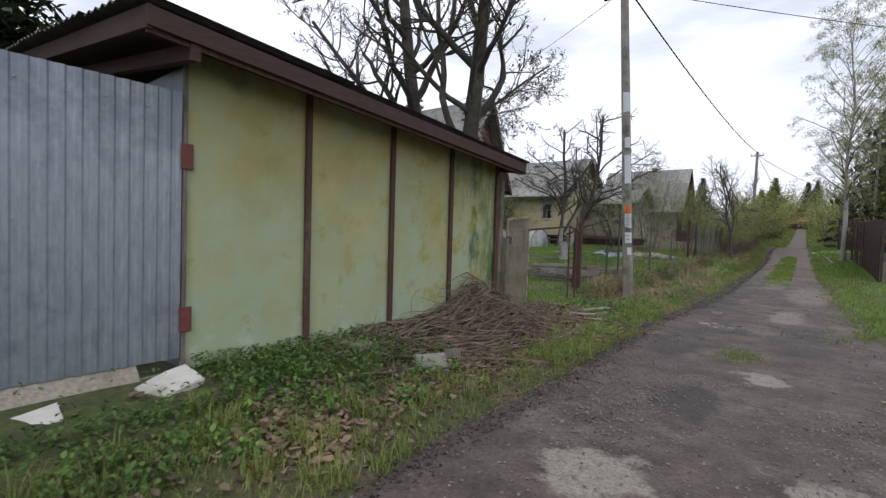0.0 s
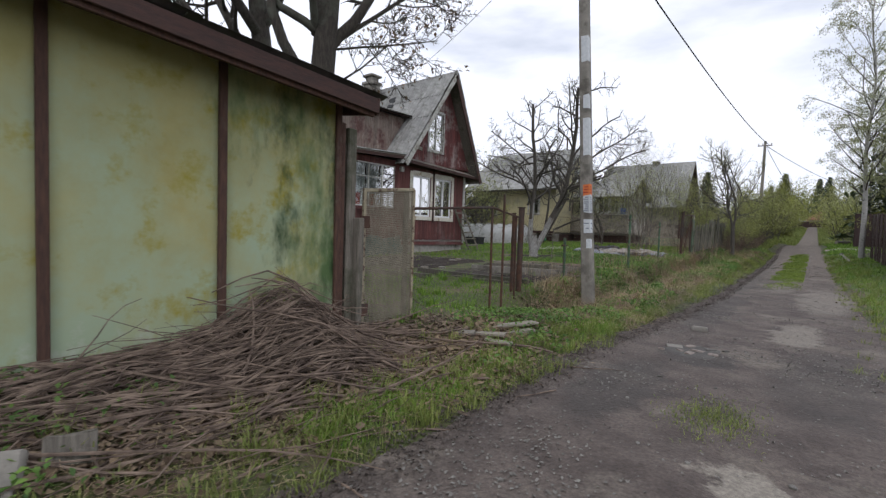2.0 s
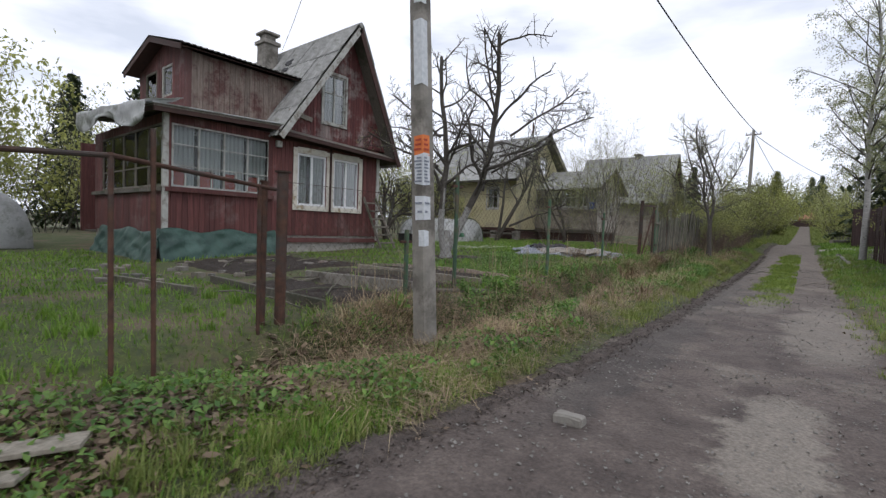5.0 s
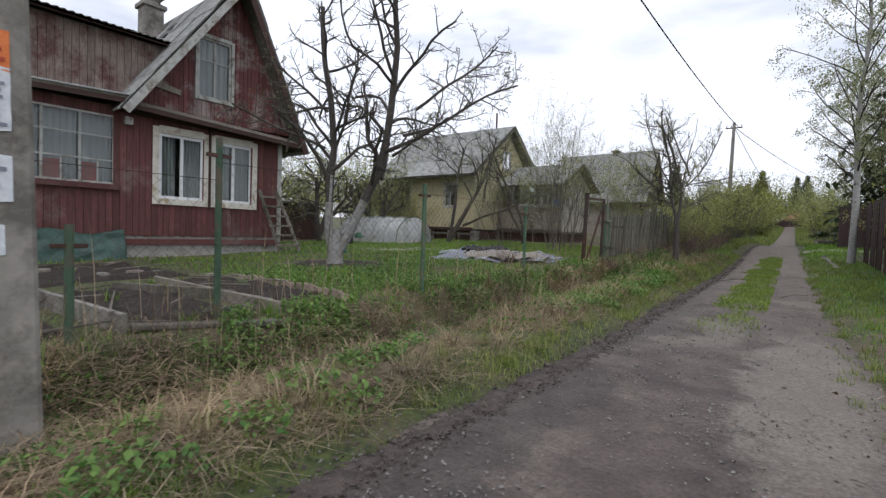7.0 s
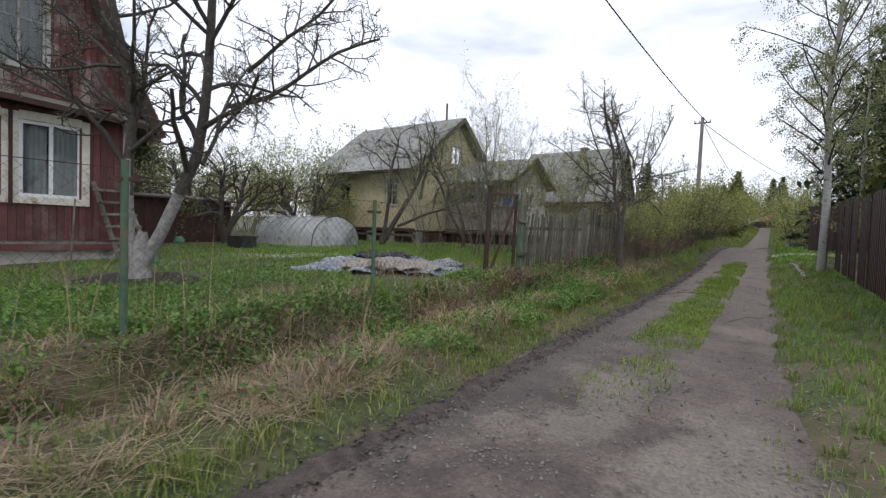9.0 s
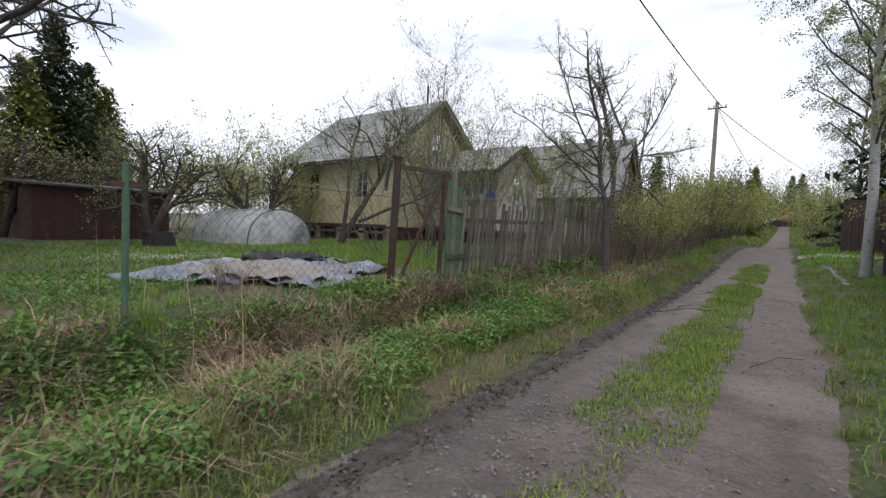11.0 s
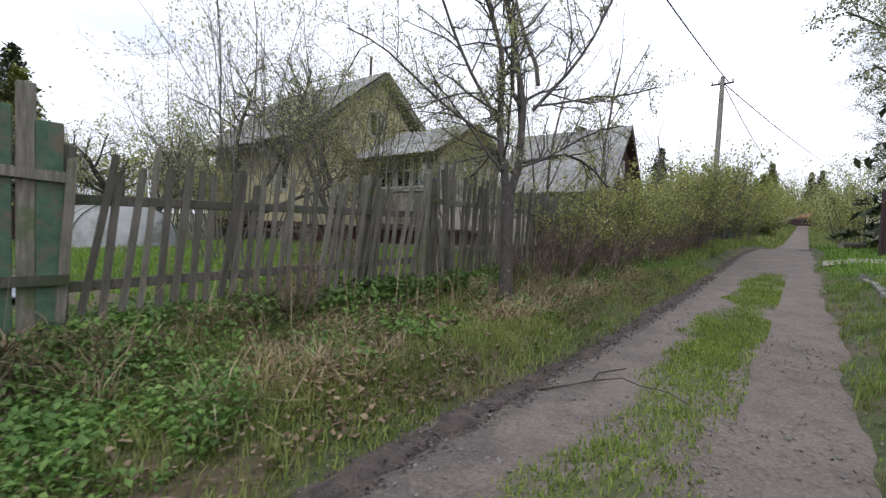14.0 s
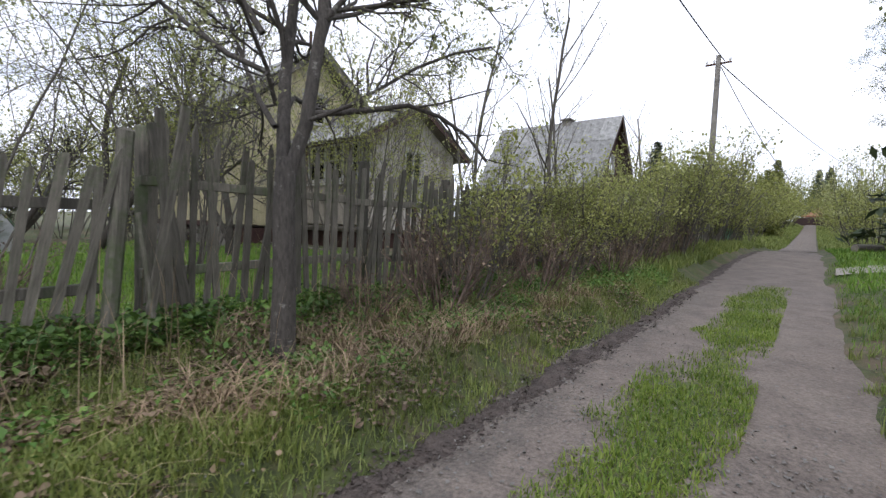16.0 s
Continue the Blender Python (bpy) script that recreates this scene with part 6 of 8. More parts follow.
bm = bmesh.new()
slab(bm, ((VX + 0.3, VY0 - 0.32, 3.60), (VX + 0.3, 14.25, 3.72), (-16.4, 14.25, 4.15), (-16.4, VY0 - 0.32, 3.98)), 0.05)
part("verandah_roof", bm, GREY_WOOD, red)
bm = bmesh.new()
slab(bm, ((VX + 0.34, VY0 - 0.36, 3.62), (VX + 0.34, 14.3, 3.75), (VX - 0.5, 14.3, 3.83), (VX - 0.5, VY0 - 0.36, 3.71)), 0.02)
part("roof_edge_sheet", bm, FILM, red, "pale sheet metal along the verandah roof")
part("verandah_fascia", beams(((VX + 0.28, VY0 - 0.3, 3.52), (VX + 0.28, 14.2, 3.64), 0.03, 0.13)), DARK_BROWN, red)
part("verandah_fascia", beams(((VX + 0.28, VY0 - 0.3, 3.52), (-16.3, VY0 - 0.3, 3.92), 0.03, 0.13)), DARK_BROWN, red)
part("lamp_box", boxes((RX + 0.01, RX + 0.12, 14.06, 14.2, 3.18, 3.34), bevel=0.01), OLD_WHITE, red)


def cloth_sheet(name, fn, nu, nv, mat_, label, category, thick=0.006):
    """A limp sheet with folds; fn(u, v) gives its places."""
    vs = [fn(i / nu, j / nv) for j in range(nv + 1) for i in range(nu + 1)]
    fs = [(j * (nu + 1) + i, j * (nu + 1) + i + 1, (j + 1) * (nu + 1) + i + 1, (j + 1) * (nu + 1) + i) for j in range(nv) for i in range(nu)]
    ob = raw(name, vs, fs, mat_, smooth=True)
    md = ob.modifiers.new("thickness", "SOLIDIFY")
    md.thickness = thick
    return tagged(ob, label, category)


def wrinkle(u, v, k=0.0):
    return math.sin(u * 23 + math.sin(v * 7 + k) * 2.2) * 0.5 + math.sin(u * 51 + v * 9 + k) * 0.25 + math.sin(v * 17 - u * 13 + k) * 0.3


cloth_sheet("green_tarpaulin", lambda u, v: (RX + 0.10 + 0.28 * (1 - v) + 0.045 * wrinkle(u * 1.2, v), 11.3 + 2.75 * u, gz(-11, 12.5) - 0.12 + (0.72 + 0.05 * math.sin(u * 14)) * v), 60, 12, GREEN_TARP, "dark green tarpaulin covering the verandah's foot", "tarpaulin")
cloth_sheet("green_tarpaulin", lambda u, v: (RX + 0.3 - 4.2 * u, 11.36 - 0.25 * (1 - v) - 0.045 * wrinkle(u * 1.2, v, 2), gz(-11, 12.0) - 0.12 + (0.72 + 0.05 * math.sin(u * 14 + 1)) * v), 60, 12, GREEN_TARP, "dark green tarpaulin along the verandah's side", "tarpaulin")


def awning(u, v):
    x = RX + 0.30 - 4.9 * u
    drop = max(0, v - 0.45) / 0.55
    return (x + 0.05 * wrinkle(v, u), VY0 + 0.25 - 0.75 * min(1, v / 0.5) - 0.05 * drop * wrinkle(u, v), 3.80 + 0.09 * (4.6 * u) * 0.8 - 0.12 * min(1, v / 0.45) - drop * (0.42 + 0.16 * math.sin(u * 9)) + 0.03 * wrinkle(u * 0.7, v * 1.3, 1))


cloth_sheet("plastic_awning", awning, 44, 16, FILM, "milky plastic film hung over the verandah roof", "plastic sheet")

# ladder leaning on the red house
lad = thing("ladder", "short grey wooden ladder leaning on the red wall", "ladder", at=(0, 0, 0))
A0, A1 = Vector((-10.72, 17.32, gz(-10.7, 17.3))), Vector((-11.24, 17.02, 2.12))
B0, B1 = Vector((-10.68, 17.86, gz(-10.7, 17.8))), Vector((-11.24, 17.50, 2.12))
for p, q in ((A0, A1), (B0, B1)):
    part("rail", beams((p, q, 0.075, 0.06), bevel=0.006), GREY_WOOD, lad)
for k in range(6):
    f = 0.12 + k * 0.155
    part("rung", beams((A0.lerp(A1, f) + Vector((0.02, -0.06, 0)), B0.lerp(B1, f) + Vector((0.02, 0.06, 0)), 0.075, 0.05), bevel=0.006), GREY_WOOD, lad)

# the yellow house behind the yard
yel = thing("yellow_house", "old house of faded yellow boards under a grey roof", "house", at=(0, 0, 0))
YX, YL, YY0, YY1, YR, YPZ = -13.45, -19.7, 29.8, 35.6, 32.8, 6.94
YW1, YW2 = (-18.55, -17.75, 2.5, 3.68), (-15.3, -14.6, 2.55, 3.66)


def y_gable(s):
    return YPZ - 0.14 - abs(s - YR) * 0.92


plank_wall("wall", yel, FACE_NEAR(YY0), YL, YX, 1.45, lambda s: 4.15, [YW1, YW2], YELLOW, 0.14, label="faded yellow boards", seed=12)
YG = (32.4, 33.2, 4.7, 5.6)
plank_wall("gable", yel, FACE_LANE(YX), YY0, YY1, 1.4, lambda s: max(3.0, y_gable(s)), [YG], YELLOW, 0.14, seed=13)
part("foundation", boxes((YL + 0.1, YX - 0.05, YY0 + 0.3, YY1, 0.3, 1.3)), DARK_BROWN, yel)
part("skirting", boxes((YL, YX, YY0 - 0.05, YY0 - 0.004, 1.33, 1.47)), DARK_BROWN, yel, "dark weathered sill board")
part("skirting", boxes((YL, YX, YY0 - 0.02, YY0 + 0.02, 1.1, 1.2)), GREY_WOOD, yel)
for k in range(5):
    x = YL + 0.3 + 1.45 * k
    part("pier", boxes((x, x + 0.35, YY0 - 0.02, YY0 + 0.28, 0.5, 1.32)), CONCRETE, yel)
part("corner_board", boxes((YX - 0.13, YX + 0.02, YY0 - 0.035, YY0 - 0.012, 1.4, 4.1)), YELLOW, yel)
part("back_wall", boxes((YL, YL + 0.1, YY0 + 0.13, YY1, 1.2, 4.1)), YELLOW, yel)
part("back_wall", boxes((YL, YX - 0.13, YY1 - 0.1, YY1, 1.2, 4.1)), YELLOW, yel)
part("inner_floor", boxes((YL + 0.1, YX - 0.13, YY0 + 0.13, YY1 - 0.1, 1.34, 1.4)), ROOM_SHADE, yel)
for w_ in (YW1, YW2):
    window(yel, FACE_NEAR(YY0), *w_, (0.5,), ((0, 0.5, 0.6), (0.5, 1, 0.6)), OLD_WHITE, 0.09, OLD_WHITE, 0.05, label="small window with a greyish frame", curtain=((0.02, 0.25), (0.75, 0.98)))
window(yel, FACE_LANE(YX), *YG, (0.5,), (), OLD_WHITE, 0.07, OLD_WHITE, 0.05)
YRX = -13.06
for e, sg in ((29.1, -1), (36.3, 1)):
    ze = YPZ - abs(e - YR) * 0.77
    bm = bmesh.new()
    slab(bm, ((YRX, YR, YPZ), (YRX, e, ze), (-20.0, e, ze), (-20.0, YR, YPZ)), 0.05)
    part("roof_boarding", bm, GREY_WOOD, yel)
    lay_roof(yel, (YRX + 0.05, YR, YPZ + 0.02), (-1, 0, 0), (0, e - YR, ze - YPZ), 7.0, Vector((0, e - YR, ze - YPZ)).length + 0.05, 6, 3, SLATE, 80 + sg, 0.018, 0.17)
    part("bargeboard", beams(((YRX + 0.02, YR, YPZ - 0.08), (YRX + 0.02, e, ze - 0.08), 0.03, 0.16)), GREY_WOOD, yel)
part("eave_board", beams(((YRX, 29.12, 4.0), (-20.0, 29.12, 4.0), 0.14, 0.03)), GREY_WOOD, yel)
part("soffit", boxes((-19.95, YRX - 0.05, 29.15, YY0 - 0.02, 4.04, 4.07)), GREY_WOOD, yel)
# added behind the gable window, unseen, to stop sky showing through
part("attic_view_block", boxes((-15.2, -15.1, 30.6, 35.0, 4.2, 5.0), (-15.2, -15.1, 31.4, 34.2, 5.0, 5.7)), ROOM_SHADE, yel)
part("attic_floor", boxes((YL + 0.1, YX - 0.13, 30.2, 35.4, 4.1, 4.15)), ROOM_SHADE, yel)
part("vent_pipe", tubes((((-14.5, 33.3, 6.0), (-14.5, 33.3, 8.0)), 0.05)), RUST, yel)
# the grey glazed porch along its gable, with a low gabled roof of its own
porch = [(-12.45, -11.75, 2.72, 3.72), (-11.62, -10.95, 2.72, 3.72), (-10.82, -10.3, 2.72, 3.72), (-10.2, -9.8, 2.72, 3.72)]
NX0, NX1, NY0, NY1, NPY, NPZ = -13.42, -9.72, 32.0, 35.3, 33.5, 4.83
near_roof = lambda y: NPZ - abs(y - NPY) * 0.56
plank_wall("porch_wall", yel, FACE_NEAR(NY0), NX0, NX1, 1.5, lambda s: 3.86, [(-13.35, -12.6, 2.6, 3.5), *porch], GREY_BOARDS, 0.15, label="bare grey porch boards", seed=15)
for w_ in porch:
    window(yel, FACE_NEAR(NY0), *w_, (0.5,), ((0, 0.5, 0.55), (0.5, 1, 0.55)), OLD_WHITE, 0.05, OLD_WHITE, 0.05, label="porch window with thin grey bars")
for x in (-13.4, -12.61):
    part("opening_trim", boxes((x, x + 0.06, NY0 - 0.04, NY0 - 0.012, 2.5, 3.6)), BROWN_BOARDS, yel)
plank_wall("porch_end", yel, FACE_LANE(NX1), NY0, NY1, 1.4, lambda s: near_roof(s) - 0.12, [(33.2, 33.9, 2.6, 3.6)], PALE_BOARDS, 0.13, label="bleached boards of the porch end", seed=18)
window(yel, FACE_LANE(NX1), 33.2, 33.9, 2.6, 3.6, (0.5,), (), OLD_WHITE, 0.07, OLD_WHITE, 0.05)
part("porch_back", boxes((NX0, NX1 - 0.13, NY1 - 0.1, NY1, 1.2, 3.7)), GREY_BOARDS, yel)
part("porch_floor", boxes((NX0, NX1 - 0.13, NY0 + 0.13, NY1 - 0.1, 1.3, 1.42)), GREY_WOOD, yel)
part("porch_base", boxes((NX0 + 0.1, NX1 - 0.2, NY0 + 0.35, NY1, 0.4, 1.3)), DARK_BROWN, yel)
part("porch_sill", beams(((NX0, NY0 - 0.03, 1.42), (NX1, NY0 - 0.03, 1.42), 0.12, 0.06)), GREY_WOOD, yel)
part("porch_rail", beams(((-12.5, NY0 - 0.03, 2.62), (NX1, NY0 - 0.03, 2.62), 0.06, 0.05)), OLD_WHITE, yel)
for e, sg in ((31.45, -1), (35.7, 1)):
    ze = near_roof(e)
    bm = bmesh.new()
    slab(bm, ((-9.4, NPY, NPZ), (-9.4, e, ze), (-13.0, e, ze), (-13.0, NPY, NPZ)), 0.04)
    part("porch_boarding", bm, GREY_WOOD, yel)
    lay_roof(yel, (-9.36, NPY, NPZ + 0.02), (-1, 0, 0), (0, e - NPY, ze - NPZ), 3.7, Vector((0, e - NPY, ze - NPZ)).length + 0.05, 3, 2, SLATE, 95 + sg, 0.024, 0.19)
    part("porch_verge", beams(((-9.38, NPY, NPZ - 0.06), (-9.38, e, ze - 0.06), 0.03, 0.14)), DARK_BROWN, yel)
part("porch_eave", beams(((-9.4, 31.5, 3.6), (-13.0, 31.5, 3.6), 0.1, 0.03)), DARK_BROWN, yel)
for k, (x, L, t_) in enumerate(((-12.9, 1.1, 4), (-12.2, 1.3, -3), (-10.9, 1.2, 2), (-10.0, 0.9, -5))):
    put(tagged(part("loose_board", boxes((-L / 2, L / 2, -0.06, 0.06, 0, 0.03), bevel=0.004), GREY_WOOD), "grey loose board lying before the old porch", "board", "boards by the porch"), pose(x, 31.2 - 0.12 * k, gz(x, 31.2) + 0.03, 0, t_, t_ * 4))

# the grey-roofed house farther on
far_house = thing("grey_house", "small house with a steep grey sheet roof behind the hedge", "house", at=(0, 0, 0))
FX, FY, FZ, FB = -10.9, 51.87, 8.45, -18.2


def f_gable(s):
    return FZ - 0.15 - abs(s - FY) * 1.46


plank_wall("gable", far_house, FACE_LANE(FX), 49.4, 54.3, 1.1, lambda s: max(3.6, f_gable(s)), [(51.4, 52.3, 2.4, 3.6), (51.5, 52.2, 5.2, 6.2)], DARK_BROWN, 0.16, label="dark boarded gable", seed=21)
window(far_house, FACE_LANE(FX), 51.4, 52.3, 2.4, 3.6, (0.5,), (), OLD_WHITE, 0.08, OLD_WHITE, 0.06)
window(far_house, FACE_LANE(FX), 51.5, 52.2, 5.2, 6.2, (0.5,), (), OLD_WHITE, 0.08, OLD_WHITE, 0.06)
part("wall", boxes((FB, FX - 0.13, 49.4, 49.52, 1.0, 4.7)), GREY_BOARDS, far_house)
part("wall", boxes((FB, FX - 0.13, 54.2, 54.3, 1.0, 4.7)), GREY_BOARDS, far_house)
part("wall", boxes((FB, FB + 0.1, 49.52, 54.2, 1.0, 4.7)), GREY_BOARDS, far_house)
for e, sg in ((48.85, -1), (54.85, 1)):
    ze = FZ - abs(e - FY) * 1.43
    bm = bmesh.new()
    slab(bm, ((FX + 0.5, FY, FZ), (FX + 0.5, e, ze), (FB - 0.5, e, ze), (FB - 0.5, FY, FZ)), 0.05)
    part("roof_boarding", bm, DARK_BROWN, far_house)
    lay_roof(far_house, (FX + 0.55, FY, FZ + 0.02), (-1, 0, 0), (0, e - FY, ze - FZ), 8.3, Vector((0, e - FY, ze - FZ)).length + 0.05, 8, 3, SLATE, 100 + sg, 0.022, 0.2)
    part("bargeboard", beams(((FX + 0.5, FY, FZ - 0.08), (FX + 0.5, e, ze - 0.08), 0.03, 0.18)), DARK_BROWN, far_house)
part("chimney", boxes((-14.1, -13.6, FY - 0.25, FY + 0.25, 7.6, 8.75), (-14.2, -13.5, FY - 0.35, FY + 0.35, 8.6, 8.7), bevel=0.02), CONCRETE, far_house)
part("foundation", boxes((FB + 0.1, FX - 0.06, 49.5, 54.2, 0.3, 1.1)), CONCRETE, far_house)

# a low red-roofed house at the top of the lane
top_house = thing("hill_house", "distant house with an orange red roof up the lane", "house", at=(0, 0, 0))
hx, hy = -3.6, 150.0
hz = gz(hx, hy)
part("wall", boxes((hx - 1.5, hx + 6, hy, hy + 8, hz, hz + 1.7)), BRICK, top_house)
bm = bmesh.new()
slab(bm, ((hx - 2.2, hy - 0.8, hz + 1.6), (hx + 7, hy - 0.8, hz + 1.6), (hx + 7, hy + 4, hz + 3.6), (hx + 0.4, hy + 4, hz + 3.6)), 0.15)
slab(bm, ((hx - 2.2, hy + 8.8, hz + 1.6), (hx + 7, hy + 8.8, hz + 1.6), (hx + 7, hy + 4, hz + 3.6), (hx + 0.4, hy + 4, hz + 3.6)), 0.15)
part("roof", bm, ROOF_RED, top_house)
part("fence", boxes((hx - 3, hx + 9, hy - 12, hy - 11.9, hz - 1.2, hz + 0.7)), BROWN_SHEET, top_house)

# ---- beds, edging and loose things in the yard ----


def bed(x0, x1, y0, y1, seed, label):
    r = random.Random(seed)
    nx, ny = max(6, int((x1 - x0) / 0.12)), max(6, int((y1 - y0) / 0.12))
    vs = []
    for j in range(ny + 1):
        for i in range(nx + 1):
            x, y = x0 + (x1 - x0) * i / nx, y0 + (y1 - y0) * j / ny
            edge = min(i, nx - i, j, ny - j)
            vs.append((x + r.uniform(-0.03, 0.03), y + r.uniform(-0.03, 0.03), gz(x, y) + (-0.04 if edge == 0 else 0.035 + r.uniform(-0.02, 0.035))))
    fs = [(j * (nx + 1) + i, j * (nx + 1) + i + 1, (j + 1) * (nx + 1) + i + 1, (j + 1) * (nx + 1) + i) for j in range(ny) for i in range(nx)]
    return tagged(raw("garden_bed", vs, fs, SOIL, smooth=True), label, "garden bed", "garden beds", "structure")


bed(-6.6, -4.35, 10.7, 11.65, 1, "dug bed of dark bare soil")
bed(-6.9, -4.3, 12.0, 12.95, 2, "dug bed of dark bare soil between boards")
bed(-6.9, -4.5, 13.2, 14.0, 3, "dug bed of dark bare soil edged with slates")
bed(-10.2, -7.4, 11.2, 13.8, 4, "rough dug bed with clods and old stalks")
bed(0.75, 5.0, 31.4, 36.2, 6, "weedy plot of dark soil beside the gravel track")
for k in range(9):
    r = random.Random(560 + k)
    y = 28.8 + 0.62 * k
    x = 0.42 + 0.02 * math.sin(k * 1.7) - 0.03 * k
    bm = boxes((-0.05, 0.05, -0.29, 0.29, -0.03, 0.06), bevel=0.01)
    tagged(put(part("kerb_stone", bm, CONCRETE), pose(x, y, gz(x, y), r.uniform(-4, 4), r.uniform(-6, 6), r.uniform(-5, 9))), "pale concrete kerb stone edging the weedy plot", "kerb stone", "kerb stones by the plot")
patch("bare_soil", -7.5, 16.4, 1.15, 0.85, SOIL, "ring of bare soil round the old apple tree", 0.03, 5, False)
for (x0, y0, x1, y1, mt, w, h) in ((-6.5, 11.78, -4.2, 11.85, CONCRETE, 0.22, 0.05), (-4.22, 11.9, -3.95, 13.0, GREY_WOOD, 0.04, 0.12), (-6.7, 12.98, -4.1, 13.08, PALE_WOOD, 0.16, 0.05), (-6.6, 12.5, -5.0, 13.1, GREY_WOOD, 0.16, 0.04), (-7.1, 10.6, -4.3, 10.5, GREY_WOOD, 0.14, 0.05),
                                 (-5.6, 13.05, -4.35, 13.15, CONCRETE, 0.12, 0.05), (-8.6, 9.7, -6.2, 10.0, GREY_WOOD, 0.12, 0.05)):
    bm = bmesh.new()
    z0, z1 = gz(x0, y0) + 0.04, gz(x1, y1) + 0.04
    beam(bm, (x0, y0, z0), (x1, y1, z1), h, w, bevel=0.006)
    tagged(part("bed_edging", bm, mt), {CONCRETE: "grey concrete strip laid beside a bed", PALE_WOOD: "bleached board laid beside a bed"}.get(mt, "grey board edging a garden bed"), "board", "bed edging")
tile = boxes((-0.045, 0.045, -0.01, 0.01, 0, 0.095), bevel=0.005)
tile_me = mesh_of("edging_tile", tile, EDGE_TILE)
for k in range(30):
    f = k / 29
    x, y = -6.9 + 2.7 * f, 14.08 - 0.12 * f + 0.05 * math.sin(k)
    ob = new("edging_tile", tile_me)
    ob.matrix_basis = pose(x, y, gz(x, y) - 0.01, random.uniform(-15, 15), random.uniform(-12, 12), random.uniform(-10, 10))
    tagged(ob, "pale pointed edging slate set along a bed", "edging tile", "edging slates")
for k in range(46):
    r = random.Random(700 + k)
    x, y = r.uniform(-10.3, -6.9), r.uniform(9.4, 14.2)
    s = r.uniform(0.06, 0.2)
    rubble("garden_stone", x, y, gz(x, y) - 0.01, s, s * 0.7, s * 0.45, r.uniform(0, 180), 0, r.choice((CONCRETE, STONE, BRICK, PALE_WOOD)), "rough stone lying among the beds", "stone", 800 + k)
for k in range(26):
    r = random.Random(900 + k)
    x, y = r.uniform(-9.8, -4.4), r.uniform(9.9, 14.0)
    a, L = r.uniform(0, 3.1), r.uniform(0.4, 1.3)
    pts = [(x + math.cos(a) * L * f, y + math.sin(a) * L * f, gz(x + math.cos(a) * L * f, y + math.sin(a) * L * f) + 0.05 + 0.03 * math.sin(f * 3)) for f in (0, 0.5, 1)]
    tagged(part("garden_stick", tubes((pts, [0.012, 0.01, 0.007]), sides=5), GREY_WOOD), "dry stick lying on the dug soil", "stick", "sticks on the beds")

# polytunnel
tunnel = thing("polytunnel", "low polytunnel of milky plastic film over hoops", "greenhouse", at=(0, 0, 0))
TX0, TX1, TY, TR = -16.1, -12.7, 24.6, 1.05
TZ = gz(-13, 24)
vs, nu, nv = [], 40, 16
for i in range(nu + 1):
    for j in range(nv + 1):
        a = math.pi * j / nv
        x = TX0 + (TX1 - TX0) * i / nu
        sag = 0.045 * abs(math.sin(i / nu * math.pi * 5)) * math.sin(a)
        vs.append((x, TY - math.cos(a) * (TR - sag) + 0.012 * math.sin(i * 1.7 + j), TZ - 0.02 + math.sin(a) ** 0.8 * (1.05 - sag) + 0.015 * math.sin(i * 2.3 + j * 1.3)))
fs = [(i * (nv + 1) + j, i * (nv + 1) + j + 1, (i + 1) * (nv + 1) + j + 1, (i + 1) * (nv + 1) + j) for i in range(nu) for j in range(nv)]
fs += [tuple(range(nv, -1, -1)), tuple(nu * (nv + 1) + j for j in range(nv + 1))]
raw("film", vs, fs, FILM, tunnel, smooth=True)["label"] = "milky wrinkled film"
for k in range(6):
    x = TX0 + (TX1 - TX0) * k / 5
    pts = [(x, TY - math.cos(math.pi * j / 14) * (TR + 0.015), TZ + math.sin(math.pi * j / 14) ** 0.8 * 1.065) for j in range(15)]
    part("hoop", tubes((pts, 0.016), sides=6), GREEN_PAINT if k == 5 else OLD_WHITE, tunnel)
t2 = thing("polytunnel", "dim polytunnel of white film beside the red house", "greenhouse", at=(0, 0, 0))
pts2 = []
for i in range(13):
    for j in range(13):
        a = math.pi * j / 12
        pts2.append((-19.5 + 2.5 * i / 12, 9.2 - math.cos(a) * 1.1, gz(-18, 9) + math.sin(a) ** 0.8 * 1.6))
f2 = [(i * 13 + j, i * 13 + j + 1, (i + 1) * 13 + j + 1, (i + 1) * 13 + j) for i in range(12) for j in range(12)] + [tuple(range(12, -1, -1)), tuple(156 + j for j in range(13))]
raw("film", pts2, f2, FILM, t2, smooth=True)

# films spread on the ground


def ground_film(x, y, rx, ry, turn, lift_, seed, mat_, label):
    c, s = math.cos(turn), math.sin(turn)

    def fn(u, v):
        a, b = (u * 2 - 1) * rx * (1 + 0.1 * math.sin(v * 9 + seed)), (v * 2 - 1) * ry * (1 + 0.12 * math.sin(u * 8 + seed))
        px, py = x + a * c - b * s, y + a * s + b * c
        edge = min(u, v, 1 - u, 1 - v)
        return (px, py, gz(px, py) + lift_ + min(1, edge * 9) * 0.05 + 0.05 * wrinkle(u * 1.4, v * 1.6, seed) + 0.05 * max(0, math.sin(u * 7 + seed) * math.sin(v * 6)))
    return cloth_sheet("ground_film", fn, 36, 30, mat_, label, "plastic sheet", 0.004)


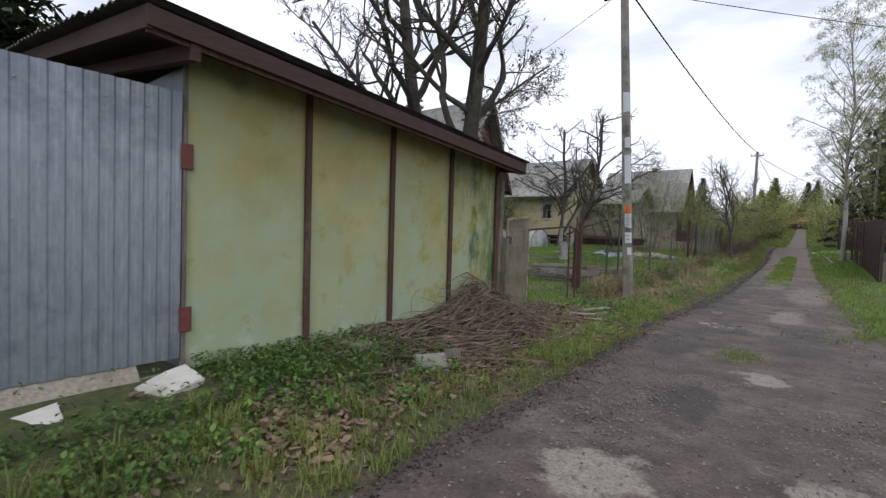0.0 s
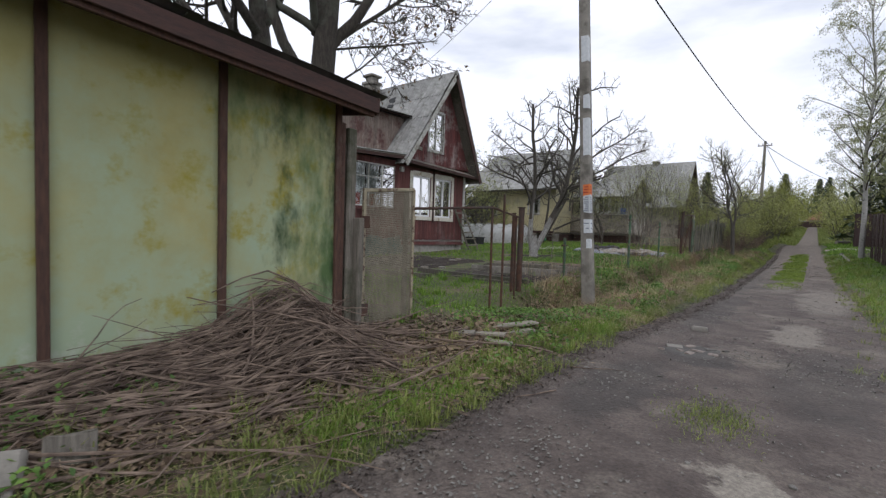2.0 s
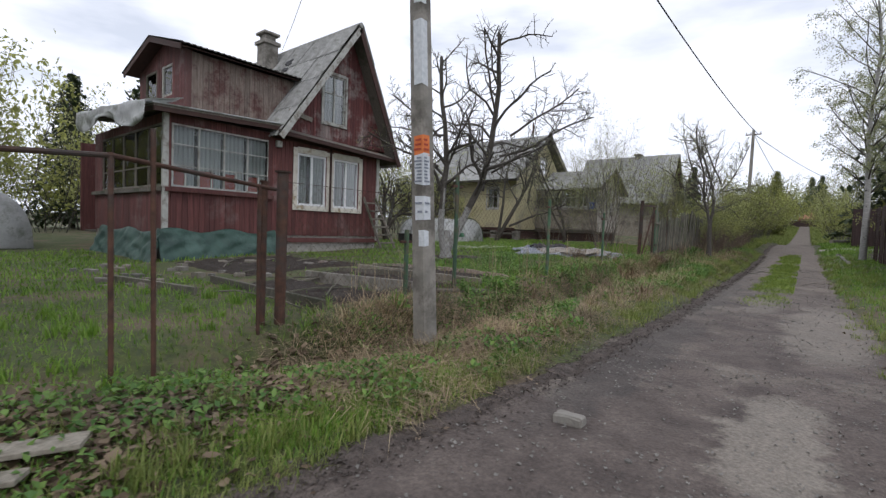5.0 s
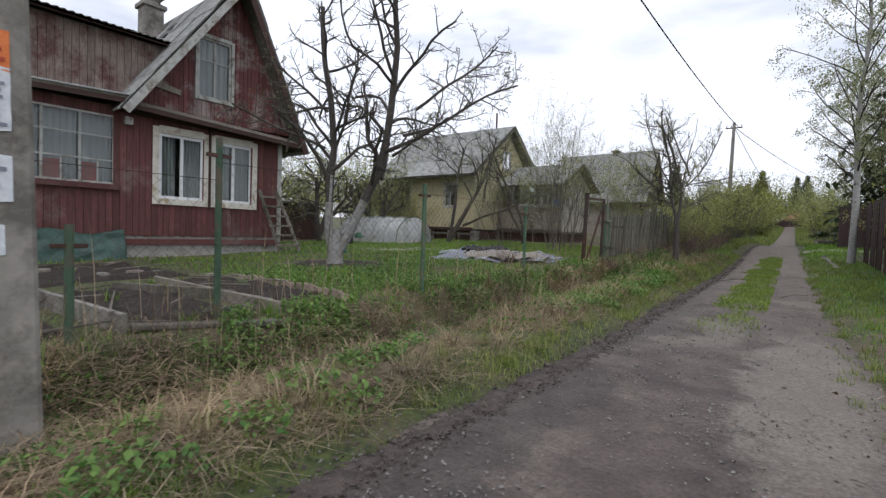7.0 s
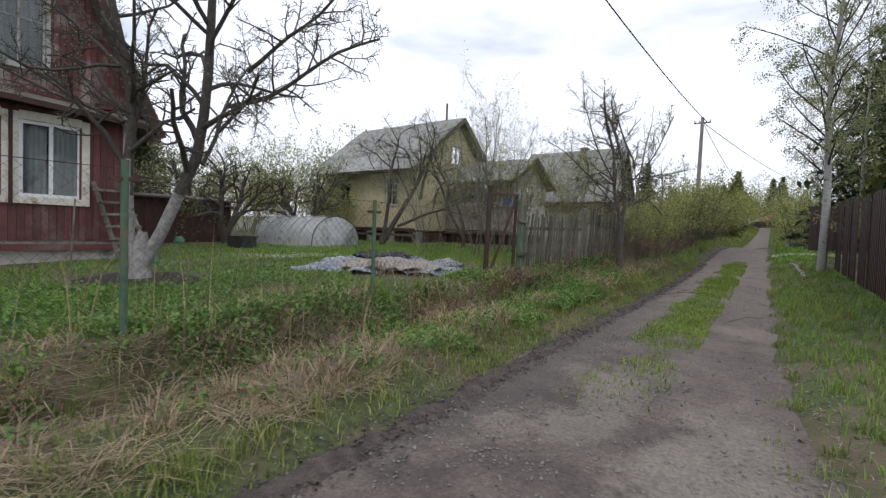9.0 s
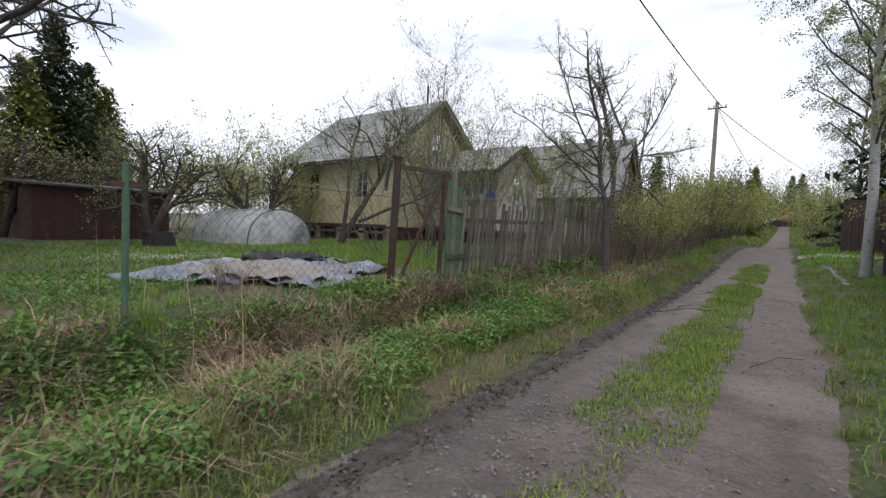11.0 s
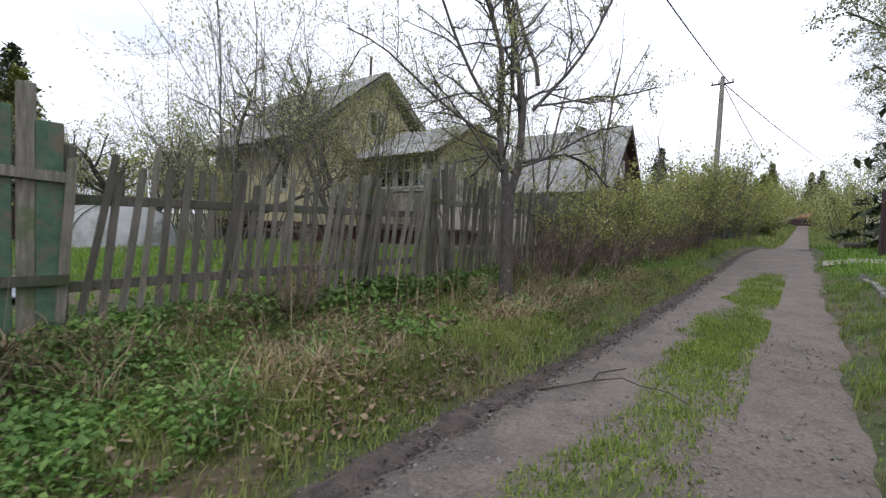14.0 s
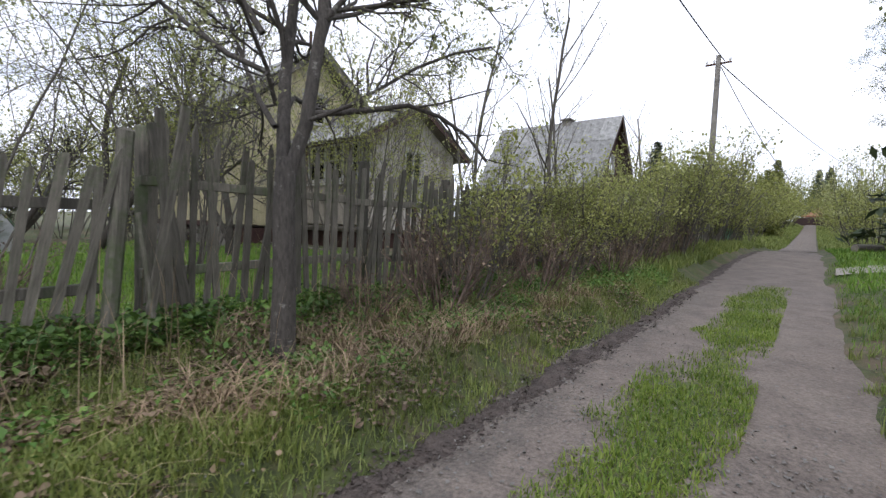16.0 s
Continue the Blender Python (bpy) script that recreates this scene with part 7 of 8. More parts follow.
ground_film(-6.15, 20.25, 1.35, 1.15, 0.6, 0.05, 1, BLUE_FILM, "crumpled grey blue plastic film spread on the grass")
ground_film(-5.75, 19.95, 0.95, 0.55, 0.45, 0.10, 2, PALE_DIRT, "pale dusty sheet with dried soil on it")
ground_film(-7.2, 21.2, 0.8, 0.5, 0.3, 0.06, 4, BLUE_FILM, "crumpled grey blue plastic film spread on the grass")
ground_film(-6.9, 20.9, 0.6, 0.35, 0.9, 0.16, 3, BLACK, "folded black plastic film lying on a pale sheet")

# ---- garden fence along the bank ----
for x, y, top, green in ((-4.16, 12.52, 1.95, True), (-4.05, 15.05, 1.82, True), (-4.08, 17.75, 1.72, False), (-4.1, 11.5, 1.2, True)):
    z = gz(x, y)
    p = thing("fence_post", "green painted steel fence post with wire hooks" if green else "grey green fence post with a cross piece", "post", "garden fence posts")
    part("tube", tubes((((x, y, z - 0.1), (x, y, top)), 0.028 if green else 0.024), sides=10), GREEN_PAINT, p)
    part("cross_piece", boxes((x - 0.02, x + 0.02, y - 0.10, y + 0.10, top - 0.16, top - 0.13)), RUST, p)


def chain_link(y0, y1, x0, x1, z0, z1, cell=0.085, r=0.0008):
    """Diagonal wires of a netting, with a tension wire at the top."""
    bm = bmesh.new()
    L, Hh = y1 - y0, z1 - z0
    k = -Hh
    while k < L:
        for sgn in (1, -1):
            a, b = max(0, k), min(L, k + Hh)
            if b - a > 0.02:
                za, zb = (a - k, b - k) if sgn > 0 else (Hh - (a - k), Hh - (b - k))
                pa = (x0 + (x1 - x0) * a / L, y0 + a, z0 + za)
                pb = (x0 + (x1 - x0) * b / L, y0 + b, z0 + zb)
                beam(bm, pa, pb, r * 2, r * 2)
        k += cell
    beam(bm, (x0, y0, z1), (x1, y1, z1), 0.005, 0.005)
    return bm


net = thing("wire_netting", "rusty diamond wire netting between the garden posts", "fence", at=(0, 0, 0))
for y0, y1, x0, x1, z0, z1 in ((9.9, 12.5, -4.14, -4.16, 0.4, 1.6), (12.55, 15.0, -4.16, -4.05, 0.55, 1.75), (15.1, 17.7, -4.05, -4.08, 0.6, 1.7), (17.8, 20.4, -4.08, -4.12, 0.65, 1.7)):
    part("netting", chain_link(y0, y1, x0, x1, z0, z1), RUST, net)

# rusty pipe frame before the pickets
frame_ = thing("rusty_gate", "rusty steel gate frame with a diagonal brace", "gate")
part("upright", tubes((((-4.10, 20.45, 0.45), (-4.09, 20.52, 2.16)), 0.045), sides=10), RUST, frame_)
part("upright_cap", tubes((((-4.09, 20.52, 2.16), (-4.09, 20.52, 2.175)), 0.065), sides=10), RUST, frame_)
part("upright", beams(((-4.0, 21.24, 0.5), (-3.99, 21.29, 2.10), 0.045, 0.04)), RUST, frame_)
part("top_bar", beams(((-4.08, 20.52, 2.06), (-3.99, 21.29, 2.07), 0.04, 0.045)), RUST, frame_)
part("brace", beams(((-4.07, 20.52, 0.62), (-3.99, 21.27, 2.0), 0.03, 0.035)), RUST, frame_)
part("netting", chain_link(20.52, 21.25, -4.08, -4.0, 0.7, 2.0), RUST, frame_)


# ---- picket fences ----
def picket_mesh(w, h, t, pointed):
    bm = bmesh.new()
    top = h + (0.05 if pointed else 0.0)
    prof = [(-w / 2, 0), (w / 2, 0), (w / 2, h - 0.03), (w * (0.05 if pointed else 0.3), top), (-w * (0.05 if pointed else 0.42), top - 0.01), (-w / 2, h - 0.03)]
    f = [bm.verts.new((0, y, z)) for y, z in prof]
    b = [bm.verts.new((-t, y, z)) for y, z in prof]
    bm.faces.new(f)
    bm.faces.new(b[::-1])
    for i in range(6):
        j = (i + 1) % 6
        bm.faces.new((f[j], f[i], b[i], b[j]))
    return mesh_of("picket", bm, PICKET_WOOD)


def picket_fence(label, x, y0, y1, height, pitch, seed, rails, base, lean=0.0, w=0.06, mat_=None, post_every=2.4, widths=(1, 1.25)):
    fence = thing("picket_fence", label, "fence")
    r = random.Random(seed)
    kinds = [picket_mesh(w * k, height * q, 0.02, p) for k, q, p in ((1, 1, False), (widths[1], 0.97, False), (0.9, 1.04, True), (1.1, 0.93, False))]
    if mat_:
        for k_ in kinds:
            k_.materials.clear()
            k_.materials.append(mat_)
    y = y0
    while y < y1:
        ob = new("picket", r.choice(kinds))
        ob.parent = fence
        xx = x(y)
        ob.matrix_basis = pose(xx + 0.035, y, base(y) + r.uniform(-0.05, 0.05), lean + r.gauss(0, 2.6), r.gauss(0, 1.5), r.uniform(-4, 4))
        y += pitch * r.uniform(0.85, 1.2)
    for h in rails:
        n = max(1, round((y1 - y0) / 2.2))
        for k in range(n):
            a, b = y0 + (y1 - y0) * k / n, y0 + (y1 - y0) * (k + 1) / n
            part("rail", beams(((x(a), a - 0.05, base(a) + h + r.uniform(-0.03, 0.03)), (x(b), b + 0.05, base(b) + h + r.uniform(-0.03, 0.03)), 0.045, 0.065), bevel=0.005), PICKET_WOOD, fence)
    k = y0
    while k <= y1 + 0.1:
        part("post", beams(((x(k) - 0.06, k, base(k) - 0.2), (x(k) - 0.06 + r.uniform(-0.02, 0.02), k + r.uniform(-0.05, 0.05), base(k) + height * 1.06), 0.09, 0.09), bevel=0.01), PICKET_WOOD, fence)
        k += post_every
    return fence


fx = lambda y: -3.98 + 0.0 * y
picket_fence("old grey picket fence with leaning gappy boards", fx, 21.62, 24.72, 1.02, 0.096, 3, (0.2, 0.72), lambda y: gz(-3.98, y) + 0.10, -7.0, 0.04)
picket_fence("tall grey board fence with a sagging gate", lambda y: -4.02 - 0.02 * (y - 25), 25.05, 28.4, 1.16, 0.092, 4, (0.28, 0.85), lambda y: gz(-4.0, y) + 0.12, -1.0, 0.046, None, 1.9)
picket_fence("grey picket fence half hidden by the hedge", lambda y: -4.3 - 0.03 * (y - 28), 28.5, 40.0, 1.2, 0.11, 6, (0.3, 0.9), lambda y: gz(-4.4, y) + 0.05, 0.0, 0.07)
gp = thing("gate_post", "thick mossy fence post with a knotted top", "post")
part("timber", beams(((-3.93, 24.78, 0.4), (-3.95, 24.9, 2.02), 0.085, 0.085), bevel=0.02), PICKET_WOOD, gp)
part("prop", tubes((((-3.75, 25.05, 0.45), (-3.8, 24.92, 1.5)), (0.018, 0.014))), GREY_WOOD, gp, "thin grey prop")
for k, (y, h, w, tilt) in enumerate(((25.02, 1.75, 0.06, -7), (25.15, 1.7, 0.055, 5), (25.26, 1.62, 0.065, 12))):
    bm = boxes((-0.012, 0.012, -w / 2, w / 2, 0, h - 0.35), bevel=0.004)
    tagged(put(part("loose_picket", bm, PICKET_WOOD), pose(-3.9, y, gz(-3.9, y) + 0.1, tilt, 4, 0)), "loose grey board leaning on the gate", "board", "leaning boards")
gw = thing("green_wicket", "peeling green board wicket beside the pickets", "gate")
for k, (y, w, h, mt) in enumerate(((21.36, 0.10, 1.28, GREEN_PAINT), (21.47, 0.09, 1.42, PICKET_WOOD), (21.57, 0.14, 1.22, GREEN_PAINT))):
    part("board", boxes((-3.97, -3.945, y - w / 2, y + w / 2, 0.70, 0.70 + h), bevel=0.006), mt, gw)
part("rail", beams(((-3.93, 21.3, 1.62), (-3.93, 21.66, 1.60), 0.03, 0.06)), PICKET_WOOD, gw)
part("rail", beams(((-3.93, 21.3, 1.0), (-3.93, 21.66, 1.0), 0.03, 0.06)), PICKET_WOOD, gw)

# green net fence and brown sheet fence in the distance
gf = thing("green_fence", "short run of bright green netting fence by the crossing", "fence", at=(0, 0, 0))
NET_GREEN = material("bright_green_net", (0.05, 0.16, 0.08), (0.08, 0.22, 0.12), 8, 0.8, 0.1)
part("panel", boxes((-4.6, -4.55, 49.0, 52.5, 0.9, 2.1)), NET_GREEN, gf)
for y in (49, 50.7, 52.5):
    part("post", tubes((((-4.57, y, 0.6), (-4.57, y, 2.2)), 0.03)), GREEN_PAINT, gf)

brown = thing("brown_fence", "dark brown ribbed sheet steel fence beside the lane", "fence", at=(0, 0, 0))
BX = lambda y: 1.42 - 0.045 * max(0.0, y - 25)
me = trapezoid_sheet(1.15, 1.95, 0.2, 0.02)
me.materials.append(BROWN_SHEET)
for k in range(10):
    y = 19.6 + 1.15 * k
    ob = new("fence_sheet", me)
    ob.parent = brown
    ob.matrix_basis = Matrix.Translation((BX(y), y, gz(1.5, y) + 0.02 + 0.012 * (k % 3))) @ Matrix.Rotation(math.pi / 2, 4, "Z")
for k in range(6):
    y = 19.6 + 2.3 * k
    part("post", boxes((BX(y) + 0.01, BX(y) + 0.07, y - 0.03, y + 0.03, gz(1.5, y) - 0.1, gz(1.5, y) + 1.93)), BROWN_SHEET, brown)
brown_far = thing("brown_fence", "dark brown ribbed sheet steel fence beyond the gravel track", "fence", at=(0, 0, 0))
for k in range(9):
    ob = new("fence_sheet", me)
    ob.parent = brown_far
    ob.matrix_basis = Matrix.Translation((0.78 + 1.15 * k, 39.6, gz(1.5, 39.6) + 0.04 + 0.012 * (k % 3)))
for k in range(5):
    x = 0.85 + 2.3 * k
    part("post", boxes((x - 0.03, x + 0.03, 39.63, 39.69, gz(1.5, 39.6) - 0.1, gz(1.5, 39.6) + 1.95)), BROWN_SHEET, brown_far)
shed = thing("brown_shed", "low brown boarded shed behind the fruit trees", "shed", at=(0, 0, 0))
plank_wall("wall", shed, FACE_LANE(-17.5), 19.8, 23.4, 0.5, lambda s: 2.2, [], DARK_BROWN, 0.14, seed=41)
part("side", boxes((-20.5, -17.63, 19.8, 19.9, 0.5, 2.2)), DARK_BROWN, shed)
part("side", boxes((-20.5, -17.63, 23.3, 23.4, 0.5, 2.2)), DARK_BROWN, shed)
bm = bmesh.new()
slab(bm, ((-17.2, 19.5, 2.25), (-17.2, 23.7, 2.25), (-20.8, 23.7, 2.5), (-20.8, 19.5, 2.5)), 0.06)
part("roof", bm, DARK_SLATE, shed)


# ---- trees and shrubs ----
class Wood:
    """Collects tapered limbs as one mesh, and the places of twig tips for buds and leaves."""

    def __init__(self, seed):
        self.r, self.v, self.f, self.tips = random.Random(seed), [], [], []

    def limb(self, pts, radii, sides):
        base, ring = len(self.v), None
        s = None
        for i, p in enumerate(pts):
            d = (pts[min(i + 1, len(pts) - 1)] - pts[max(i - 1, 0)])
            d = d.normalized() if d.length > 1e-6 else Vector((0, 0, 1))
            s = d.orthogonal().normalized() if s is None else (s - d * s.dot(d)).normalized()
            t = d.cross(s)
            for k in range(sides):
                a = k * math.tau / sides
                self.v.append(p + (s * math.cos(a) + t * math.sin(a)) * radii[i])
        for i in range(len(pts) - 1):
            for k in range(sides):
                a, b = base + i * sides + k, base + i * sides + (k + 1) % sides
                self.f.append((a, b, b + sides, a + sides))

    def grow(self, p, d, length, radius, level, o):
        """One limb with its side shoots. o: levels, wobble, rise (per level), kids, angle, shrink, start, tip."""
        r = self.r
        n = max(3, min(9, int(length / o["seg"]) + 2))
        d = d.normalized()
        pts, radii, dirs = [p.copy()], [radius], [d.copy()]
        rise = o["rise"][min(level, len(o["rise"]) - 1)]
        end = radius * (0.45 if level < o["levels"] else 0.3)
        for i in range(1, n + 1):
            d = (d + Vector((r.gauss(0, 1), r.gauss(0, 1), r.gauss(0, 1))) * (o["wobble"] if level else o.get("wobble0", o["wobble"])) + Vector((0, 0, rise / n))).normalized()
            p = p + d * length / n
            pts.append(p.copy())
            radii.append(radius + (end - radius) * i / n)
            dirs.append(d.copy())
        sides = (8, 6, 4, 3, 3, 3)[min(level, 5)]
        self.limb(pts, radii, sides)
        if level >= o["levels"]:
            self.tips += pts[1:]
            return
        if level == o["levels"] - 1:
            self.tips += pts[n // 2:]
        kids = o["kids"][min(level, len(o["kids"]) - 1)]
        for k in range(kids):
            f = o["start"] + (1 - o["start"]) * (k + r.random()) / kids
            i = min(n - 1, int(f * n))
            q = pts[i].lerp(pts[i + 1], f * n - i)
            ax = dirs[i].orthogonal()
            ax.rotate(Matrix.Rotation(r.uniform(0, math.tau), 3, dirs[i]))
            nd = dirs[i].copy()
            nd.rotate(Matrix.Rotation(radians(r.uniform(*o["angle"])), 3, ax))
            L = length * r.uniform(*o["shrink"]) * (1.15 - 0.5 * f)
            self.grow(q, nd, L, max(o.get("thin", 0.0018), radii[i] * r.uniform(*o.get("ratio", (0.3, 0.52)))), level + 1, o)

    def mesh(self, name, mat_):
        me = bpy.data.meshes.new(name)
        me.from_pydata(self.v, [], self.f)
        me.materials.append(mat_)
        me.polygons.foreach_set("use_smooth", [True] * len(me.polygons))
        return me


def tree(name, label, seed, at, stems, o, bark=BARK, leaf=None, per_tip=0.0, leaf_size=(0.02, 0.04), spread=0.05, lime=None, group="", category="tree"):
    """stems: (x, y, z offset, direction, length, radius). The crown's leaves sit at the twig tips."""
    t = thing(name, label, category, group, at=at)
    w = Wood(seed)
    for off, d, L, rad in stems:
        w.grow(Vector(off), Vector(d), L, rad, 0, o)
    trunk = new("crown", w.mesh("crown", bark))
    trunk.parent = t
    if lime:
        trunk.data.materials.append(lime[1])
        for pl in trunk.data.polygons:
            if pl.center.z < lime[0] + 0.12 * math.sin(pl.center.x * 40 + pl.center.y * 31):
                pl.material_index = 1
    if leaf and w.tips:
        n = int(len(w.tips) * per_tip)
        idx = rng.integers(0, len(w.tips), n)
        P = np.array([tuple(q) for q in w.tips])[idx] + rng.normal(0, spread, (n, 3))
        P[:, 2] = np.maximum(P[:, 2], 0.02)
        ob = new("foliage", leaf_mesh("foliage", P, leaf_size, leaf, 1.3))
        ob.parent = t
    return t


def on(x, y, dz=-0.05):
    return (x, y, gz(x, y) + dz)


OLD = dict(levels=4, wobble0=0.06, wobble=0.17, rise=(0.15, 0.25, 0.1, 0.05), kids=(5, 5, 4, 4), angle=(30, 70), shrink=(0.42, 0.68), start=0.3, seg=0.35)
tree("old_tree", "tall bare dark tree with two trunks behind the garage", 21, on(-4.95, 6.3), (((0.1, -0.1, 0), (0.11, -0.05, 1), 6.6, 0.17), ((-0.15, 0, 0), (-0.16, -0.05, 1), 6.6, 0.16), ((0.38, -0.2, 2.9), (0.35, 0.75, 0.65), 2.0, 0.03), ((-0.5, -0.1, 2.4), (-0.7, -0.5, 0.7), 3.2, 0.06), ((0.05, 0.1, 2.6), (-0.1, 0.8, 0.55), 1.7, 0.016), ((0.1, 0.1, 3.1), (0.2, 0.9, 0.25), 1.7, 0.016), ((0.4, -0.2, 3.1), (0.5, -0.4, 0.7), 2.0, 0.045)),
     dict(OLD, levels=3, thin=0.004, ratio=(0.36, 0.56), wobble0=0.035, wobble=0.17, kids=(12, 9, 6), start=0.36, rise=(0.1, 0.35, 0.25, 0.15), shrink=(0.3, 0.5)), BARK, DEAD_LEAF, 0.05, (0.03, 0.05))
GNARLED = dict(OLD, levels=3, wobble0=0.09, wobble=0.2, kids=(9, 7, 5), thin=0.005, ratio=(0.4, 0.62), rise=(0.0, 0.12, 0.05, 0.0), start=0.22, shrink=(0.4, 0.66), angle=(35, 78))
APPLE = dict(GNARLED, kids=(15, 9, 4), shrink=(0.22, 0.46), angle=(38, 82), wobble0=0.085, wobble=0.21, thin=0.0042, start=0.28)
old_apple = tree("apple_tree", "old bare apple tree with a limewashed trunk", 33, on(-7.50, 16.47), (((0.02, 0.02, 0.25), (0.50, 0.41, 1), 5.3, 0.095), ((-0.05, -0.04, 0.25), (-0.07, -0.05, 1), 4.6, 0.085), ((0.95, 0.78, 2.6), (0.8, 0.62, 0.22), 2.4, 0.036), ((1.15, 0.92, 3.1), (0.75, 0.4, 0.65), 1.9, 0.032),
     ((-0.2, -0.16, 2.3), (-0.75, -0.58, 0.4), 1.9, 0.032), ((-0.2, -0.16, 1.7), (0.3, 0.25, 1), 2.2, 0.034), ((0.66, 0.54, 1.75), (-0.2, 0.5, 1), 2.6, 0.034), ((-0.18, -0.14, 3.0), (-0.5, -0.45, 0.8), 1.7, 0.03), ((0.82, 0.66, 2.2), (0.7, -0.2, 0.5), 1.7, 0.028)),
     APPLE, APPLE_BARK, PALE_LEAF, 0.12, (0.012, 0.022), 0.02, (1.5, WHITEWASH))
w = Wood(6)
w.limb([Vector(p) for p in ((0, 0, -0.1), (0.0, 0.0, 0.08), (-0.01, 0.0, 0.35), (0.0, 0.01, 0.6), (0.0, 0.02, 0.75))], [0.21, 0.155, 0.12, 0.10, 0.06], 14)
ob = new("trunk", w.mesh("trunk", WHITEWASH))
ob.parent = old_apple
ob["label"] = "limewashed lower trunk"
HIGH = dict(GNARLED, kids=(10, 8, 5), thin=0.0042, rise=(0.15, 0.1, 0.0, -0.1), shrink=(0.34, 0.6), start=0.45)
tree("apple_tree", "tangled bare apple tree before the yellow house", 34, on(-12.8, 26.9), (((0, 0, 0), (0.62, 0.5, 1), 4.6, 0.11), ((0.05, 0, 0.1), (0.25, 0.2, 1), 4.2, 0.08), ((0.5, 0.4, 0.8), (0.9, 0.7, 0.55), 3.2, 0.06), ((1.2, 0.95, 1.9), (0.1, 0.2, 1), 3.0, 0.06)),
     HIGH, BARK, PALE_LEAF, 0.1, (0.02, 0.035), 0.04)
tree("apple_tree", "tangled dark apple tree inside the picketed garden", 35, on(-9.9, 28.4), (((0, 0, 0), (0.15, 0.1, 1), 4.0, 0.08), ((0.05, 0, 0.3), (-0.4, -0.3, 0.9), 3.4, 0.06)),
     dict(HIGH, kids=(8, 7, 4)), BARK, PALE_LEAF, 0.25, (0.02, 0.035), 0.04)
lane_tree = tree("lane_tree", "bare young tree with two stems beside the pickets", 36, on(-3.32, 25.62), (((-0.04, 0.0, 1.28), (-0.13, -0.10, 1), 3.4, 0.048), ((-0.03, 0.02, 1.25), (0.20, 0.15, 1), 3.6, 0.05), ((0.17, 0.16, 2.35), (0.79, 0.62, 0.2), 1.5, 0.016), ((0.17, 0.16, 2.3), (0.6, 0.47, 0.85), 2.0, 0.022), ((0.10, 0.1, 1.65), (0.79, 0.62, 0.4), 1.3, 0.016),
     ((-0.12, -0.07, 1.95), (-0.79, -0.62, 0.5), 2.2, 0.019), ((-0.15, -0.1, 2.2), (-0.45, -0.45, 0.95), 2.4, 0.022), ((-0.08, -0.04, 1.6), (-0.7, 0.1, 0.7), 2.0, 0.02), ((0.2, 0.2, 2.6), (-0.35, 0.3, 1), 2.2, 0.028), ((-0.08, -0.04, 1.75), (0.5, -0.7, 0.6), 1.6, 0.016)),
     dict(OLD, levels=3, wobble0=0.10, kids=(13, 8, 4), wobble=0.24, rise=(0.15, 0.2, 0.15), start=0.12, shrink=(0.24, 0.46), angle=(28, 66), thin=0.0022, ratio=(0.42, 0.62)), APPLE_BARK, PALE_LEAF, 0.5, (0.012, 0.026), 0.03)
w = Wood(5)
w.limb([Vector(p) for p in ((0.01, 0, -0.1), (0, 0, 0.1), (-0.01, 0.01, 0.6), (-0.02, 0.0, 1.0), (-0.03, 0.01, 1.3), (-0.035, 0.01, 1.4))], [0.125, 0.088, 0.076, 0.072, 0.07, 0.045], 12)
ob = new("trunk", w.mesh("trunk", APPLE_BARK))
ob.parent = lane_tree
for k, (x, y, s, lean) in enumerate(((-15.6, 22.2, 1.0, -0.4), (-16.6, 26.2, 1.1, -0.6), (-19.5, 19.5, 1.1, 0.2), (-24, 24.5, 1.4, 0.1))):
    tree("fruit_tree", "crooked bare fruit tree behind the polytunnel", 40 + k, on(x, y), (((0, 0, 0), (0.15, lean, 1), 2.6 * s, 0.13), ((0, 0, 0.3), (-0.2, -lean, 0.9), 2.5 * s, 0.1), ((0, 0, 0.4), (0.3, 0.5, 0.9), 2.3 * s, 0.08)),
         dict(OLD, levels=3, thin=0.006, ratio=(0.4, 0.6), kids=(9, 7, 5), wobble=0.2, rise=(0.1, 0.05, 0.0), shrink=(0.45, 0.72)), BARK, PALE_LEAF if k else OLIVE_LEAF, 0.5, (0.03, 0.06), 0.08, group="fruit trees")

SHRUB = dict(levels=2, thin=0.0028, wobble0=0.07, wobble=0.10, rise=(0.25, 0.3, 0.2), kids=(8, 6), angle=(18, 45), shrink=(0.3, 0.55), start=0.25, seg=0.3)


def shrub(name, label, seed, at, h, n, width, leaf, per_tip, size, bark=GREY_BARK, group="hedge shrubs", o=SHRUB, spread=0.06):
    r = random.Random(seed)
    st = []
    for k in range(n):
        a = r.uniform(0, math.tau)
        st.append(((math.cos(a) * width * 0.18 * r.random(), math.sin(a) * width * 0.18 * r.random(), 0), (math.cos(a) * r.uniform(0.05, width / h * 0.6), math.sin(a) * r.uniform(0.05, width / h * 0.6), 1), h * r.uniform(0.6, 1.0), r.uniform(0.008, 0.02) * (h / 2.2) ** 0.4 * o.get("slim", 1)))
    return tree(name, label, seed, at, st, o, bark, leaf, per_tip, size, spread, group=group, category="shrub")


GARDEN = dict(SHRUB, levels=3, kids=(8, 5, 3), angle=(22, 58), wobble=0.13, slim=0.62, thin=0.0022, ratio=(0.4, 0.6), rise=(0.15, 0.2, 0.1))
